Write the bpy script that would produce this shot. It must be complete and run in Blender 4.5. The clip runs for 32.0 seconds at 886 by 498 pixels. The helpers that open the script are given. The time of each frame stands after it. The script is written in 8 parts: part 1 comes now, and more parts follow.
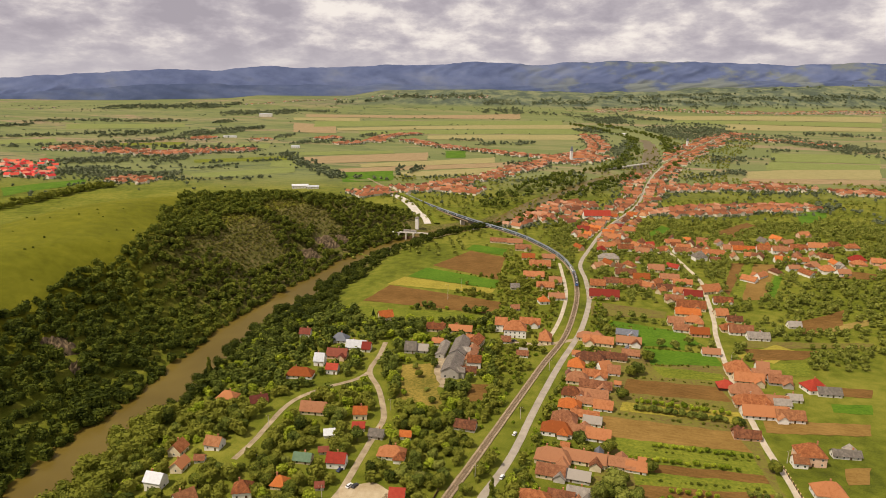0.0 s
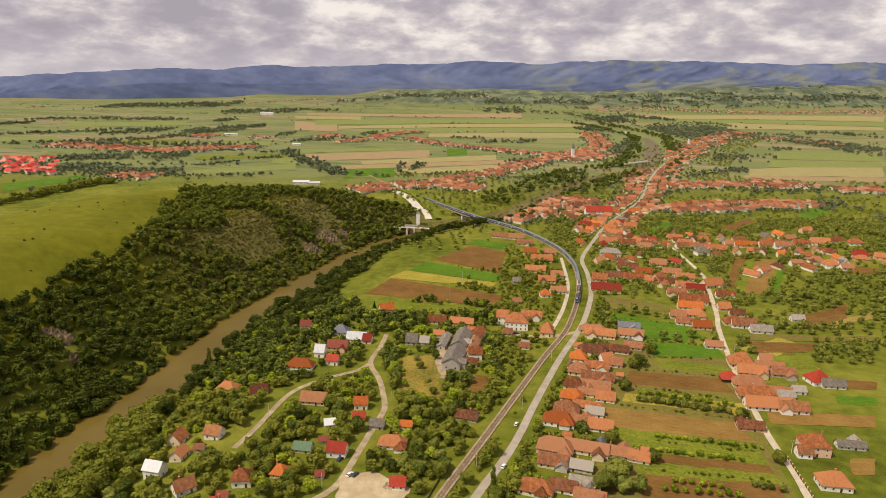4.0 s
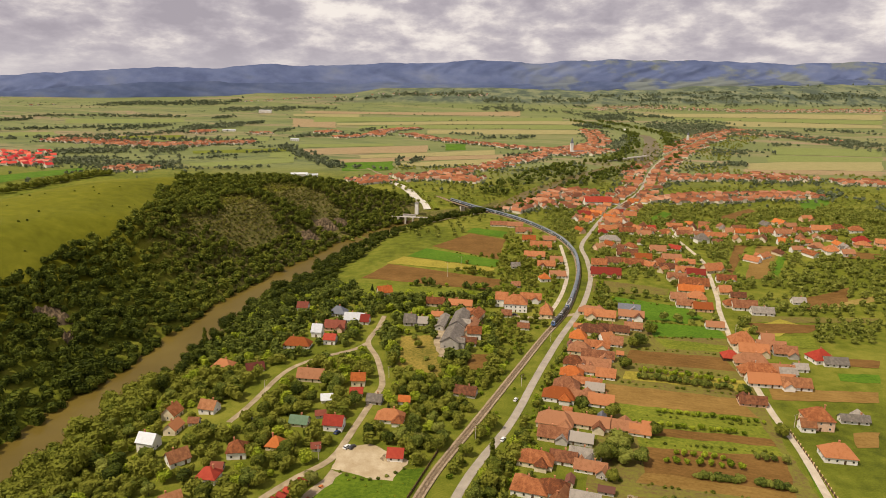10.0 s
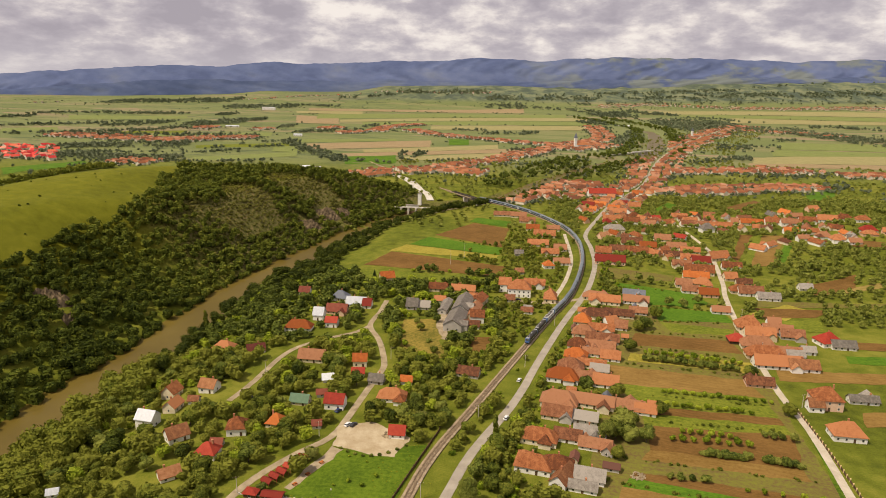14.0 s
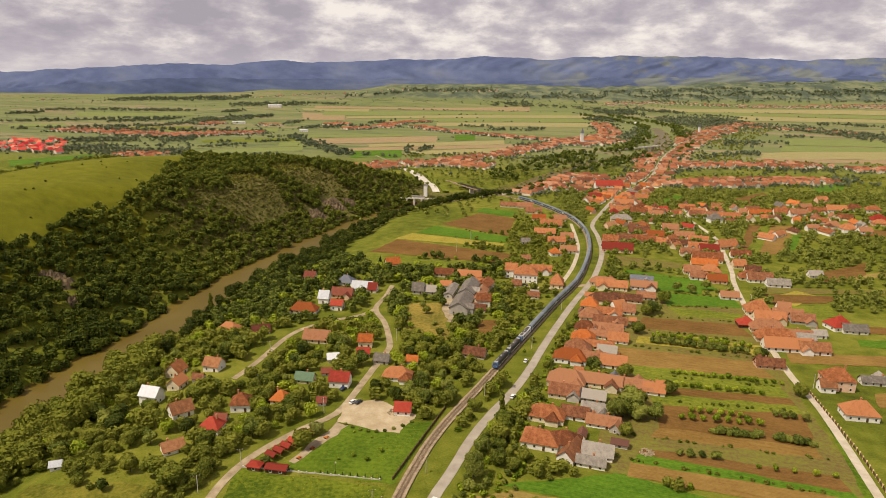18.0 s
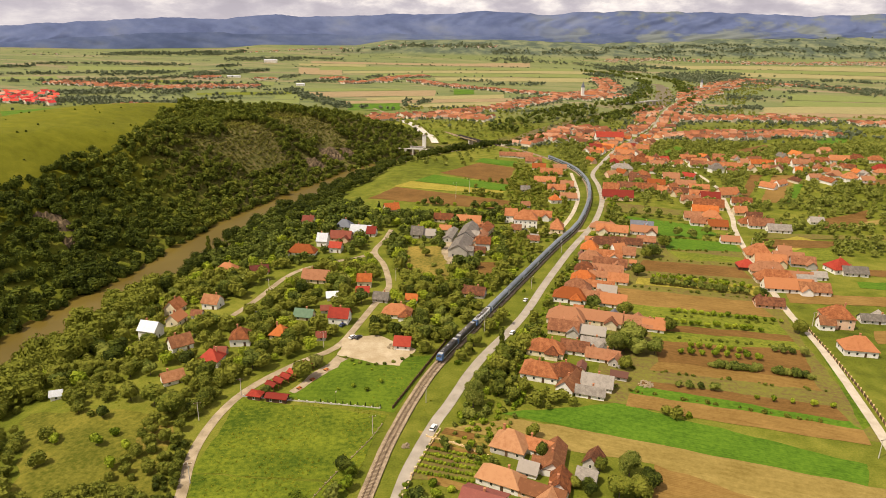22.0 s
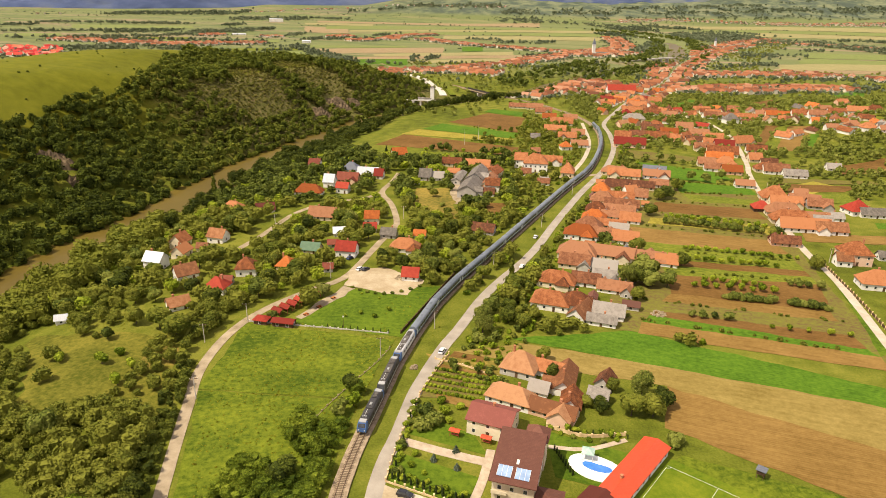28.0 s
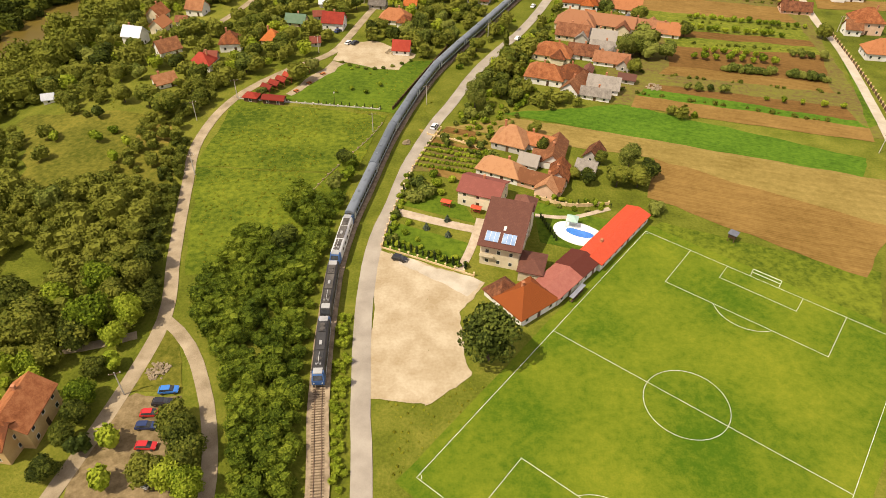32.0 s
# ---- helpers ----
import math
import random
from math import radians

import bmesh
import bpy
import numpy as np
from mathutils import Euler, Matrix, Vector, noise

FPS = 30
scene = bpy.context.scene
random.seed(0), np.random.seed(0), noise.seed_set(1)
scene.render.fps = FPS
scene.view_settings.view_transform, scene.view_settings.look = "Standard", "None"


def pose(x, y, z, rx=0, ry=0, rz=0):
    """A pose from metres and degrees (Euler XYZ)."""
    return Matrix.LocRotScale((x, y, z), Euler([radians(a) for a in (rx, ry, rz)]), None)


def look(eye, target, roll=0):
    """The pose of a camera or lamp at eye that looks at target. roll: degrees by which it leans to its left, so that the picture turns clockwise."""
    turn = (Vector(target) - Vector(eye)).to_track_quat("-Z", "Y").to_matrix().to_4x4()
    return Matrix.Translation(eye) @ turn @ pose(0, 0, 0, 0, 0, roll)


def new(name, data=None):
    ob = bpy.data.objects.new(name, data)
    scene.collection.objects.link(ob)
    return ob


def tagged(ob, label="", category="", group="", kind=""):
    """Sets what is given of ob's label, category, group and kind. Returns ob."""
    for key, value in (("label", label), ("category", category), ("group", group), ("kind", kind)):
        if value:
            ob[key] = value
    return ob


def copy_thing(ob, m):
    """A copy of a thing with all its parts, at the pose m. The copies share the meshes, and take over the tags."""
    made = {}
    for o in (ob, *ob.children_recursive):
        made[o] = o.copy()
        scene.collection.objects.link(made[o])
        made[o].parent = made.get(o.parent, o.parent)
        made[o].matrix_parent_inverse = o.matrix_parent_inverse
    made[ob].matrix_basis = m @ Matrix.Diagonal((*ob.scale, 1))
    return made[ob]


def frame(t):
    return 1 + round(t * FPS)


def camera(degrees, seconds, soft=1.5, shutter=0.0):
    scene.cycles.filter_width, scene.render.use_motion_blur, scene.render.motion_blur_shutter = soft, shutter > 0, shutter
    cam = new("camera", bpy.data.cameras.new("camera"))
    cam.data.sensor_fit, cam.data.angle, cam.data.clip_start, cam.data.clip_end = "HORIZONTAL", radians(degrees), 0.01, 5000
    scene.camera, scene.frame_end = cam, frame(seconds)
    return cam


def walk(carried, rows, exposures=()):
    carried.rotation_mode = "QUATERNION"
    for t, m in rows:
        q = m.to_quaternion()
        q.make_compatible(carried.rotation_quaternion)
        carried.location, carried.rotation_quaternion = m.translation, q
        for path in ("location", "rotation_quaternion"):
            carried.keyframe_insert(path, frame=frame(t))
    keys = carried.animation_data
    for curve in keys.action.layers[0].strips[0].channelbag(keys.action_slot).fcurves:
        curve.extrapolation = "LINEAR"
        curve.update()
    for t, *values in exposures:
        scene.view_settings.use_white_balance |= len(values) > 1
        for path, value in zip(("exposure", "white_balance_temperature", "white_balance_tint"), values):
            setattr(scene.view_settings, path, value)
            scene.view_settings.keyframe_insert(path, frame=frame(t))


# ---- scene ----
cam = camera(68.0, 32.0, 0.72)
PATH = [
    (0, (-0.835, -1.363, 191.749), (-0.866, 0.572, 191.245), 0.8),
    (0.5, (-0.775, -1.338, 190.504), (-0.808, 0.597, 190.001), 0.8),
    (1, (-0.76, -0.986, 189.502), (-0.796, 0.949, 188.998), 0.8),
    (1.5, (-0.877, -1.077, 188.097), (-0.914, 0.859, 187.594), 0.8),
    (2, (-0.746, -1.076, 186.727), (-0.783, 0.859, 186.223), 0.8),
    (2.5, (-1.045, -0.769, 185.607), (-1.084, 1.165, 185.102), 0.8),
    (4.5, (-0.829, -0.458, 184.764), (-0.857, 1.478, 184.261), 0.9),
    (5, (0.054, -0.521, 184.041), (0.043, 1.415, 183.539), 0.8),
    (5.5, (-0.346, -0.398, 182.849), (-0.343, 1.538, 182.346), 0.8),
    (6, (-0.494, -0.349, 181.465), (-0.49, 1.587, 180.962), 0.8),
    (6.5, (-0.778, -0.161, 179.719), (-0.773, 1.775, 179.217), 0.9),
    (7, (-0.714, -0.186, 178.024), (-0.71, 1.751, 177.524), 0.9),
    (7.5, (-0.02, -0.26, 176.724), (-0.023, 1.676, 176.222), 0.8),
    (8, (-0.09, -0.432, 175.002), (-0.101, 1.505, 174.501), 0.8),
    (8.5, (-0.867, -0.468, 173.456), (-0.884, 1.468, 172.956), 0.9),
    (9, (-0.691, -0.605, 172.153), (-0.712, 1.331, 171.653), 0.9),
    (9.5, (-0.995, -0.477, 170.737), (-1.021, 1.459, 170.238), 0.9),
    (10, (-0.673, 0.056, 169.21), (-0.703, 1.992, 168.71), 0.9),
    (10.5, (-0.383, -0.048, 167.558), (-0.417, 1.888, 167.06), 0.9),
    (11, (-0.305, 0.38, 166.32), (-0.341, 2.316, 165.82), 0.9),
    (11.5, (-0.203, 0.747, 164.621), (-0.239, 2.683, 164.121), 0.9),
    (12, (-0.115, 0.777, 163.207), (-0.152, 2.714, 162.707), 0.9),
    (12.5, (-0.163, 0.918, 161.564), (-0.201, 2.854, 161.065), 0.9),
    (13, (-0.259, 0.928, 159.955), (-0.296, 2.864, 159.457), 0.9),
    (13.5, (-0.166, 1.216, 158.331), (-0.205, 3.152, 157.832), 0.9),
    (14, (-0.234, 1.332, 157.043), (-0.274, 3.268, 156.542), 0.9),
    (14.5, (-0.345, 1.393, 155.55), (-0.387, 3.329, 155.048), 0.9),
    (16.5, (-0.258, 1.553, 149.691), (-0.314, 3.488, 149.189), 1.0),
    (17, (-0.052, 1.498, 148.408), (-0.111, 3.433, 147.905), 1.0),
    (17.5, (-0.271, 1.724, 146.899), (-0.33, 3.659, 146.396), 0.9),
    (18, (-0.388, 1.563, 145.48), (-0.445, 3.498, 144.979), 0.9),
    (18.5, (-0.435, 1.548, 143.796), (-0.491, 3.483, 143.294), 0.9),
    (19, (-0.611, 1.811, 142.31), (-0.666, 3.745, 141.803), 1.0),
    (19.5, (-0.664, 1.674, 141.162), (-0.717, 3.603, 140.639), 1.0),
    (20, (-0.884, 1.731, 139.513), (-0.935, 3.657, 138.975), 1.0),
    (20.5, (-0.781, 1.776, 138.074), (-0.832, 3.695, 137.514), 1.0),
    (21, (-0.966, 1.766, 136.606), (-1.016, 3.679, 136.027), 1.1),
    (21.5, (-0.84, 1.554, 135.007), (-0.89, 3.462, 134.408), 1.1),
    (22, (-1.046, 1.5, 133.337), (-1.094, 3.402, 132.721), 1.1),
    (22.5, (-1.313, 1.67, 131.702), (-1.36, 3.566, 131.067), 1.2),
    (23, (-1.428, 1.845, 130.262), (-1.475, 3.736, 129.61), 1.2),
    (23.5, (-1.36, 1.707, 128.757), (-1.407, 3.592, 128.09), 1.2),
    (24, (-1.533, 1.633, 127.381), (-1.578, 3.513, 126.7), 1.2),
    (24.5, (-1.435, 1.415, 126.157), (-1.485, 3.289, 125.459), 1.2),
    (25, (-1.696, 1.597, 124.781), (-1.748, 3.467, 124.073), 1.2),
    (25.5, (-1.67, 1.392, 123.158), (-1.727, 3.26, 122.445), 1.2),
    (27.5, (-1.674, 1.746, 117.52), (-1.737, 3.613, 116.807), 1.2),
    (28, (-1.65, 1.93, 116.064), (-1.716, 3.798, 115.352), 1.2),
    (28.5, (-1.679, 0.594, 114.745), (-1.739, 2.399, 113.885), 1.3),
    (29, (-1.524, 0.056, 115.249), (-1.575, 1.783, 114.241), 1.4),
    (29.5, (-0.757, -0.448, 115.081), (-0.8, 1.198, 113.946), 1.2),
    (30, (0.219, -0.17, 115.827), (0.176, 1.398, 114.585), 0.8),
    (30.5, (0.207, -0.37, 115.725), (0.17, 1.192, 114.477), 0.9),
    (31, (0.175, -0.64, 115.651), (0.139, 0.91, 114.389), 0.9),
    (31.5, (0.157, -0.972, 115.484), (0.122, 0.569, 114.209), 1.0),
    (32, (0.139, -1.064, 115.622), (0.104, 0.473, 114.342), 1.0),
]
EXPOSURES = [(0.0, -0.26, 7000, 10), (18.5, -0.26, 7000, 10), (20.5, -0.12, 7000, 10), (23.0, 0.09, 7000, 10), (26.0, 0.18, 7000, 10), (29.5, 0.16, 7000, 10), (32.0, 0.07, 7000, 10)]
walk(cam, [(t, look(eye, target, roll)) for t, eye, target, roll in PATH], EXPOSURES)

# ---- daylight: broken cloud, sun from the west ----
SUN_FROM = Vector((-0.84, -0.50, 1.50)).normalized()
sun_height = math.asin(SUN_FROM.z)
sun_data = bpy.data.lights.new("sun", "SUN")
sun_data.energy, sun_data.angle, sun_data.color = 5.0, radians(0.55), (1.0, 0.90, 0.74)
sun = new("sun", sun_data)
sun.matrix_world = look((0, 0, 900), Vector((0, 0, 900)) - SUN_FROM)


class Nodes:
    """Short hand for building node trees."""

    def __init__(self, tree):
        self.tree = tree
        tree.nodes.clear()

    def add(self, kind, **values):
        node = self.tree.nodes.new(kind)
        if "operation" in values:
            node.operation = values["operation"]
        if "use_clamp" in values:
            node.use_clamp = values["use_clamp"]
        if "data_type" in values:
            node.data_type = values["data_type"]
        if "blend_type" in values:
            node.blend_type = values["blend_type"]
        if "interpolation_type" in values:
            node.interpolation_type = values["interpolation_type"]
        if "rotation_type" in values:
            node.rotation_type = values["rotation_type"]
        if "sky_type" in values:
            node.sky_type = values["sky_type"]
        if "sun_disc" in values:
            node.sun_disc = values["sun_disc"]
        if "wave_type" in values:
            node.wave_type = values["wave_type"]
        if "bands_direction" in values:
            node.bands_direction = values["bands_direction"]
        if "feature" in values:
            node.feature = values["feature"]
        return node

    def put(self, socket, value):
        if isinstance(value, bpy.types.NodeSocket):
            self.tree.links.new(value, socket)
        elif isinstance(value, (tuple, list)):
            size = len(socket.default_value)
            socket.default_value = tuple(value) + (1.0,) * (size - len(value))
        else:
            socket.default_value = value

    def math(self, op, a, b=0.0, c=0.0, clamp=False):
        node = self.add("ShaderNodeMath", operation=op, use_clamp=clamp)
        for n, v in enumerate((a, b, c)):
            self.put(node.inputs[n], v)
        return node.outputs[0]

    def noise(self, vector, scale, detail=4.0, rough=0.55):
        node = self.add("ShaderNodeTexNoise")
        if vector is not None:
            self.put(node.inputs["Vector"], vector)
        self.put(node.inputs["Scale"], scale)
        self.put(node.inputs["Detail"], detail)
        self.put(node.inputs["Roughness"], rough)
        return node.outputs["Fac"]

    def ramp(self, fac, stops, interp="LINEAR"):
        node = self.add("ShaderNodeValToRGB")
        node.color_ramp.interpolation = interp
        el = node.color_ramp.elements
        while len(el) < len(stops):
            el.new(0.5)
        for e, (pos, col) in zip(el, stops):
            e.position, e.color = pos, (*col, 1.0) if len(col) == 3 else col
        self.put(node.inputs[0], fac)
        return node.outputs[0]

    def mix(self, fac, a, b, blend="MIX"):
        node = self.add("ShaderNodeMix", data_type="RGBA", blend_type=blend)
        self.put(node.inputs[0], fac)
        self.put(node.inputs[6], a)
        self.put(node.inputs[7], b)
        return node.outputs[2]

    def scale(self, vector, factors):
        node = self.add("ShaderNodeVectorMath", operation="MULTIPLY")
        self.put(node.inputs[0], vector)
        self.put(node.inputs[1], factors)
        return node.outputs[0]

    def smooth(self, value, low, high):
        node = self.add("ShaderNodeMapRange", interpolation_type="SMOOTHSTEP")
        self.put(node.inputs[0], value)
        self.put(node.inputs[1], low)
        self.put(node.inputs[2], high)
        return node.outputs[0]


def make_world():
    world = bpy.data.worlds.new("sky")
    world.use_nodes = True
    scene.world = world
    n = Nodes(world.node_tree)
    coord = n.add("ShaderNodeTexCoord").outputs["Generated"]
    sky = n.add("ShaderNodeTexSky", sky_type="NISHITA", sun_disc=False)
    sky.sun_elevation = sun_height
    sky.sun_rotation = math.atan2(SUN_FROM.x, SUN_FROM.y)
    xyz = n.add("ShaderNodeSeparateXYZ")
    n.put(xyz.inputs[0], coord)
    up = n.math("MAXIMUM", xyz.outputs[2], 0.0)
    # broken cloud: heaps with bright edges and grey bases, flatter towards the horizon
    lift = n.math("POWER", n.math("ADD", up, 0.01), 0.8)
    deck = n.add("ShaderNodeCombineXYZ")
    n.put(deck.inputs[0], xyz.outputs[0])
    n.put(deck.inputs[1], n.math("MULTIPLY", xyz.outputs[1], 0.6))
    n.put(deck.inputs[2], n.math("MULTIPLY", lift, 1.75))
    big = n.noise(deck.outputs[0], 6.0, 2.0, 0.5)
    puff = n.noise(deck.outputs[0], 15.0, 8.0, 0.58)
    both = n.math("ADD", n.math("MULTIPLY", big, 0.42), n.math("MULTIPLY", puff, 0.62))
    cloud = n.ramp(both, [(0.41, (0.47, 0.44, 0.52)), (0.48, (0.56, 0.525, 0.605)), (0.535, (0.69, 0.65, 0.71)), (0.575, (0.86, 0.81, 0.84)), (0.63, (1.06, 1.01, 1.00))])
    # towards the horizon the cloud base thins into a paler haze
    low = n.smooth(up, 0.060, 0.0)
    cloud = n.mix(n.math("MULTIPLY", low, 0.6), cloud, (0.62, 0.595, 0.675))
    gap = n.smooth(big, 0.62, 0.72)
    cloud = n.mix(n.math("MULTIPLY", gap, n.math("MULTIPLY", 0.6, n.smooth(up, 0.15, 0.4))), cloud, n.scale(sky.outputs[0], (0.10, 0.10, 0.10)))
    back = n.add("ShaderNodeBackground")
    n.put(back.inputs[0], cloud)
    n.put(back.inputs[1], 1.0)
    out = n.add("ShaderNodeOutputWorld")
    n.put(out.inputs[0], back.outputs[0])


make_world()

# ---- materials ----
MATS = {}


def material(name, rough=0.8, metal=0.0, spec=0.3):
    """A fresh node material, its Nodes, its Principled node and a position vector in metres."""
    m = bpy.data.materials.new(name)
    m.use_nodes = True
    n = Nodes(m.node_tree)
    bsdf = n.add("ShaderNodeBsdfPrincipled")
    n.put(bsdf.inputs["Roughness"], rough)
    n.put(bsdf.inputs["Metallic"], metal)
    n.put(bsdf.inputs["Specular IOR Level"], spec)
    out = n.add("ShaderNodeOutputMaterial")
    n.put(out.inputs[0], bsdf.outputs[0])
    MATS[name] = m
    place = n.add("ShaderNodeNewGeometry").outputs["Position"]
    return m, n, bsdf, place


def bump(n, bsdf, height, strength=0.4, distance=0.1):
    b = n.add("ShaderNodeBump")
    n.put(b.inputs["Strength"], strength)
    n.put(b.inputs["Distance"], distance)
    n.put(b.inputs["Height"], height)
    n.put(bsdf.inputs["Normal"], b.outputs[0])


def varied(name, dark, light, scale=1.0, rough=0.85, spec=0.2, relief=0.3, object_random=0.0, fine=8.0, metal=0.0, coarse=0.25):
    """Two tones mixed by coarse stains and fine grain, with relief; object_random shifts each object's tone."""
    m, n, bsdf, place = material(name, rough, metal, spec)
    if object_random:
        local = n.add("ShaderNodeTexCoord").outputs["Object"]
    else:
        local = place
    stain = n.noise(local, scale * coarse, 3.0)
    grain = n.noise(local, scale * fine, 4.0, 0.6)
    fac = n.math("ADD", n.math("MULTIPLY", stain, 0.65), n.math("MULTIPLY", grain, 0.35))
    if object_random:
        rnd = n.add("ShaderNodeObjectInfo").outputs["Random"]
        fac = n.math("ADD", fac, n.math("MULTIPLY", n.math("SUBTRACT", rnd, 0.5), object_random))
    col = n.ramp(fac, [(0.36, dark), (0.64, light)])
    n.put(bsdf.inputs["Base Color"], col)
    bump(n, bsdf, grain, relief, 0.05)
    return m


def foliage(name, dark, mid, light, patch=0.10, loose=0.5, relief=0.22, grain=1.1, thinness=0.20):
    """Leaves: each clump has its own tone, with drifts of tone from tree to tree."""
    m, n, bsdf, place = material(name, 0.8, 0.0, 0.08)
    leaf = n.add("ShaderNodeNewGeometry").outputs["Random Per Island"]
    drift = n.noise(place, patch, 2.0)
    rnd = n.add("ShaderNodeObjectInfo").outputs["Random"]
    fac = n.math("ADD", n.math("MULTIPLY", leaf, 0.36), n.math("MULTIPLY", drift, 0.80))
    fac = n.math("ADD", fac, n.math("MULTIPLY", n.math("SUBTRACT", rnd, 0.5), loose))
    # single leaves and twigs inside each clump
    twig = n.noise(place, 2.6, 4.0, 0.72)
    fac = n.math("ADD", fac, n.math("MULTIPLY", n.math("SUBTRACT", twig, 0.47), grain))
    tone = n.ramp(fac, [(0.25, dark), (0.55, mid), (0.85, light)])
    n.put(bsdf.inputs["Base Color"], tone)
    if relief:
        bump(n, bsdf, twig, 1.0, relief)
    # sunlight shining through the leaves
    thin = n.add("ShaderNodeBsdfTranslucent")
    n.put(thin.inputs["Color"], n.mix(0.35, tone, (0.16, 0.20, 0.02)))
    both = n.add("ShaderNodeMixShader")
    n.put(both.inputs[0], thinness)
    n.put(both.inputs[1], bsdf.outputs[0])
    n.put(both.inputs[2], thin.outputs[0])
    last = both.outputs[0]
    n.put([k for k in n.tree.nodes if k.bl_idname == "ShaderNodeOutputMaterial"][0].inputs[0], last)
    return m


def roof_tile(name, dark, mid, light, course=2.6, rough=0.8, spec=0.2, worn=0.5, metal=0.0):
    """Courses of tile (or seams of sheet) across the slope, weathered in patches."""
    m, n, bsdf, place = material(name, rough, metal, spec)
    local = n.add("ShaderNodeTexCoord").outputs["Object"]
    rnd = n.add("ShaderNodeObjectInfo").outputs["Random"]
    stain = n.noise(local, 0.6, 6.0, 0.68)
    grain = n.noise(n.scale(local, (3.0, 3.0, 3.0)), 1.5, 4.0, 0.7)
    wave = n.add("ShaderNodeTexWave", wave_type="BANDS", bands_direction="X")
    n.put(wave.inputs["Vector"], local)
    n.put(wave.inputs["Scale"], course)
    n.put(wave.inputs["Distortion"], 0.4)
    fac = n.math("ADD", n.math("MULTIPLY", stain, worn), n.math("MULTIPLY", grain, 0.3))
    fac = n.math("ADD", fac, n.math("MULTIPLY", n.math("SUBTRACT", rnd, 0.42), 0.40))
    fac = n.math("ADD", fac, n.math("MULTIPLY", wave.outputs["Fac"], 0.08))
    n.put(bsdf.inputs["Base Color"], n.ramp(fac, [(0.36, dark), (0.5, mid), (0.70, light)]))
    bump(n, bsdf, wave.outputs["Fac"], 0.35, 0.08)
    return m


def crop(name, dark, light, rows=0.0, angle=0.0, contrast=0.5, tufts=0.75):
    """Tilled or sown ground; rows: stripes to the metre, running at the angle given."""
    m, n, bsdf, place = material(name, 0.95, 0.0, 0.1)
    turn = n.add("ShaderNodeVectorRotate", rotation_type="Z_AXIS")
    n.put(turn.inputs["Vector"], place)
    n.put(turn.inputs["Angle"], -radians(angle))
    lane = n.scale(turn.outputs[0], (0.12, 1.0, 1.0))
    streak = n.noise(lane, 0.7, 4.0, 0.6)
    blot = n.noise(place, 0.045, 4.0)
    grain = n.noise(place, 2.5, 3.0)
    tuft = n.noise(place, 0.55, 4.0, 0.65)
    fac = n.math("ADD", n.math("MULTIPLY", streak, contrast * 0.8), n.math("MULTIPLY", blot, 0.8 - contrast * 0.8))
    fac = n.math("ADD", fac, n.math("MULTIPLY", grain, 0.18))
    fac = n.math("ADD", fac, n.math("MULTIPLY", n.math("SUBTRACT", tuft, 0.46), tufts))
    if rows:
        wave = n.add("ShaderNodeTexWave", wave_type="BANDS", bands_direction="Y")
        n.put(wave.inputs["Vector"], turn.outputs[0])
        n.put(wave.inputs["Scale"], rows)
        n.put(wave.inputs["Distortion"], 0.6)
        fac = n.math("ADD", fac, n.math("MULTIPLY", n.math("SUBTRACT", wave.outputs["Fac"], 0.5), 0.05))
    n.put(bsdf.inputs["Base Color"], n.ramp(fac, [(0.36, dark), (0.68, light)]))
    bump(n, bsdf, grain, 0.5, 0.15)
    return m


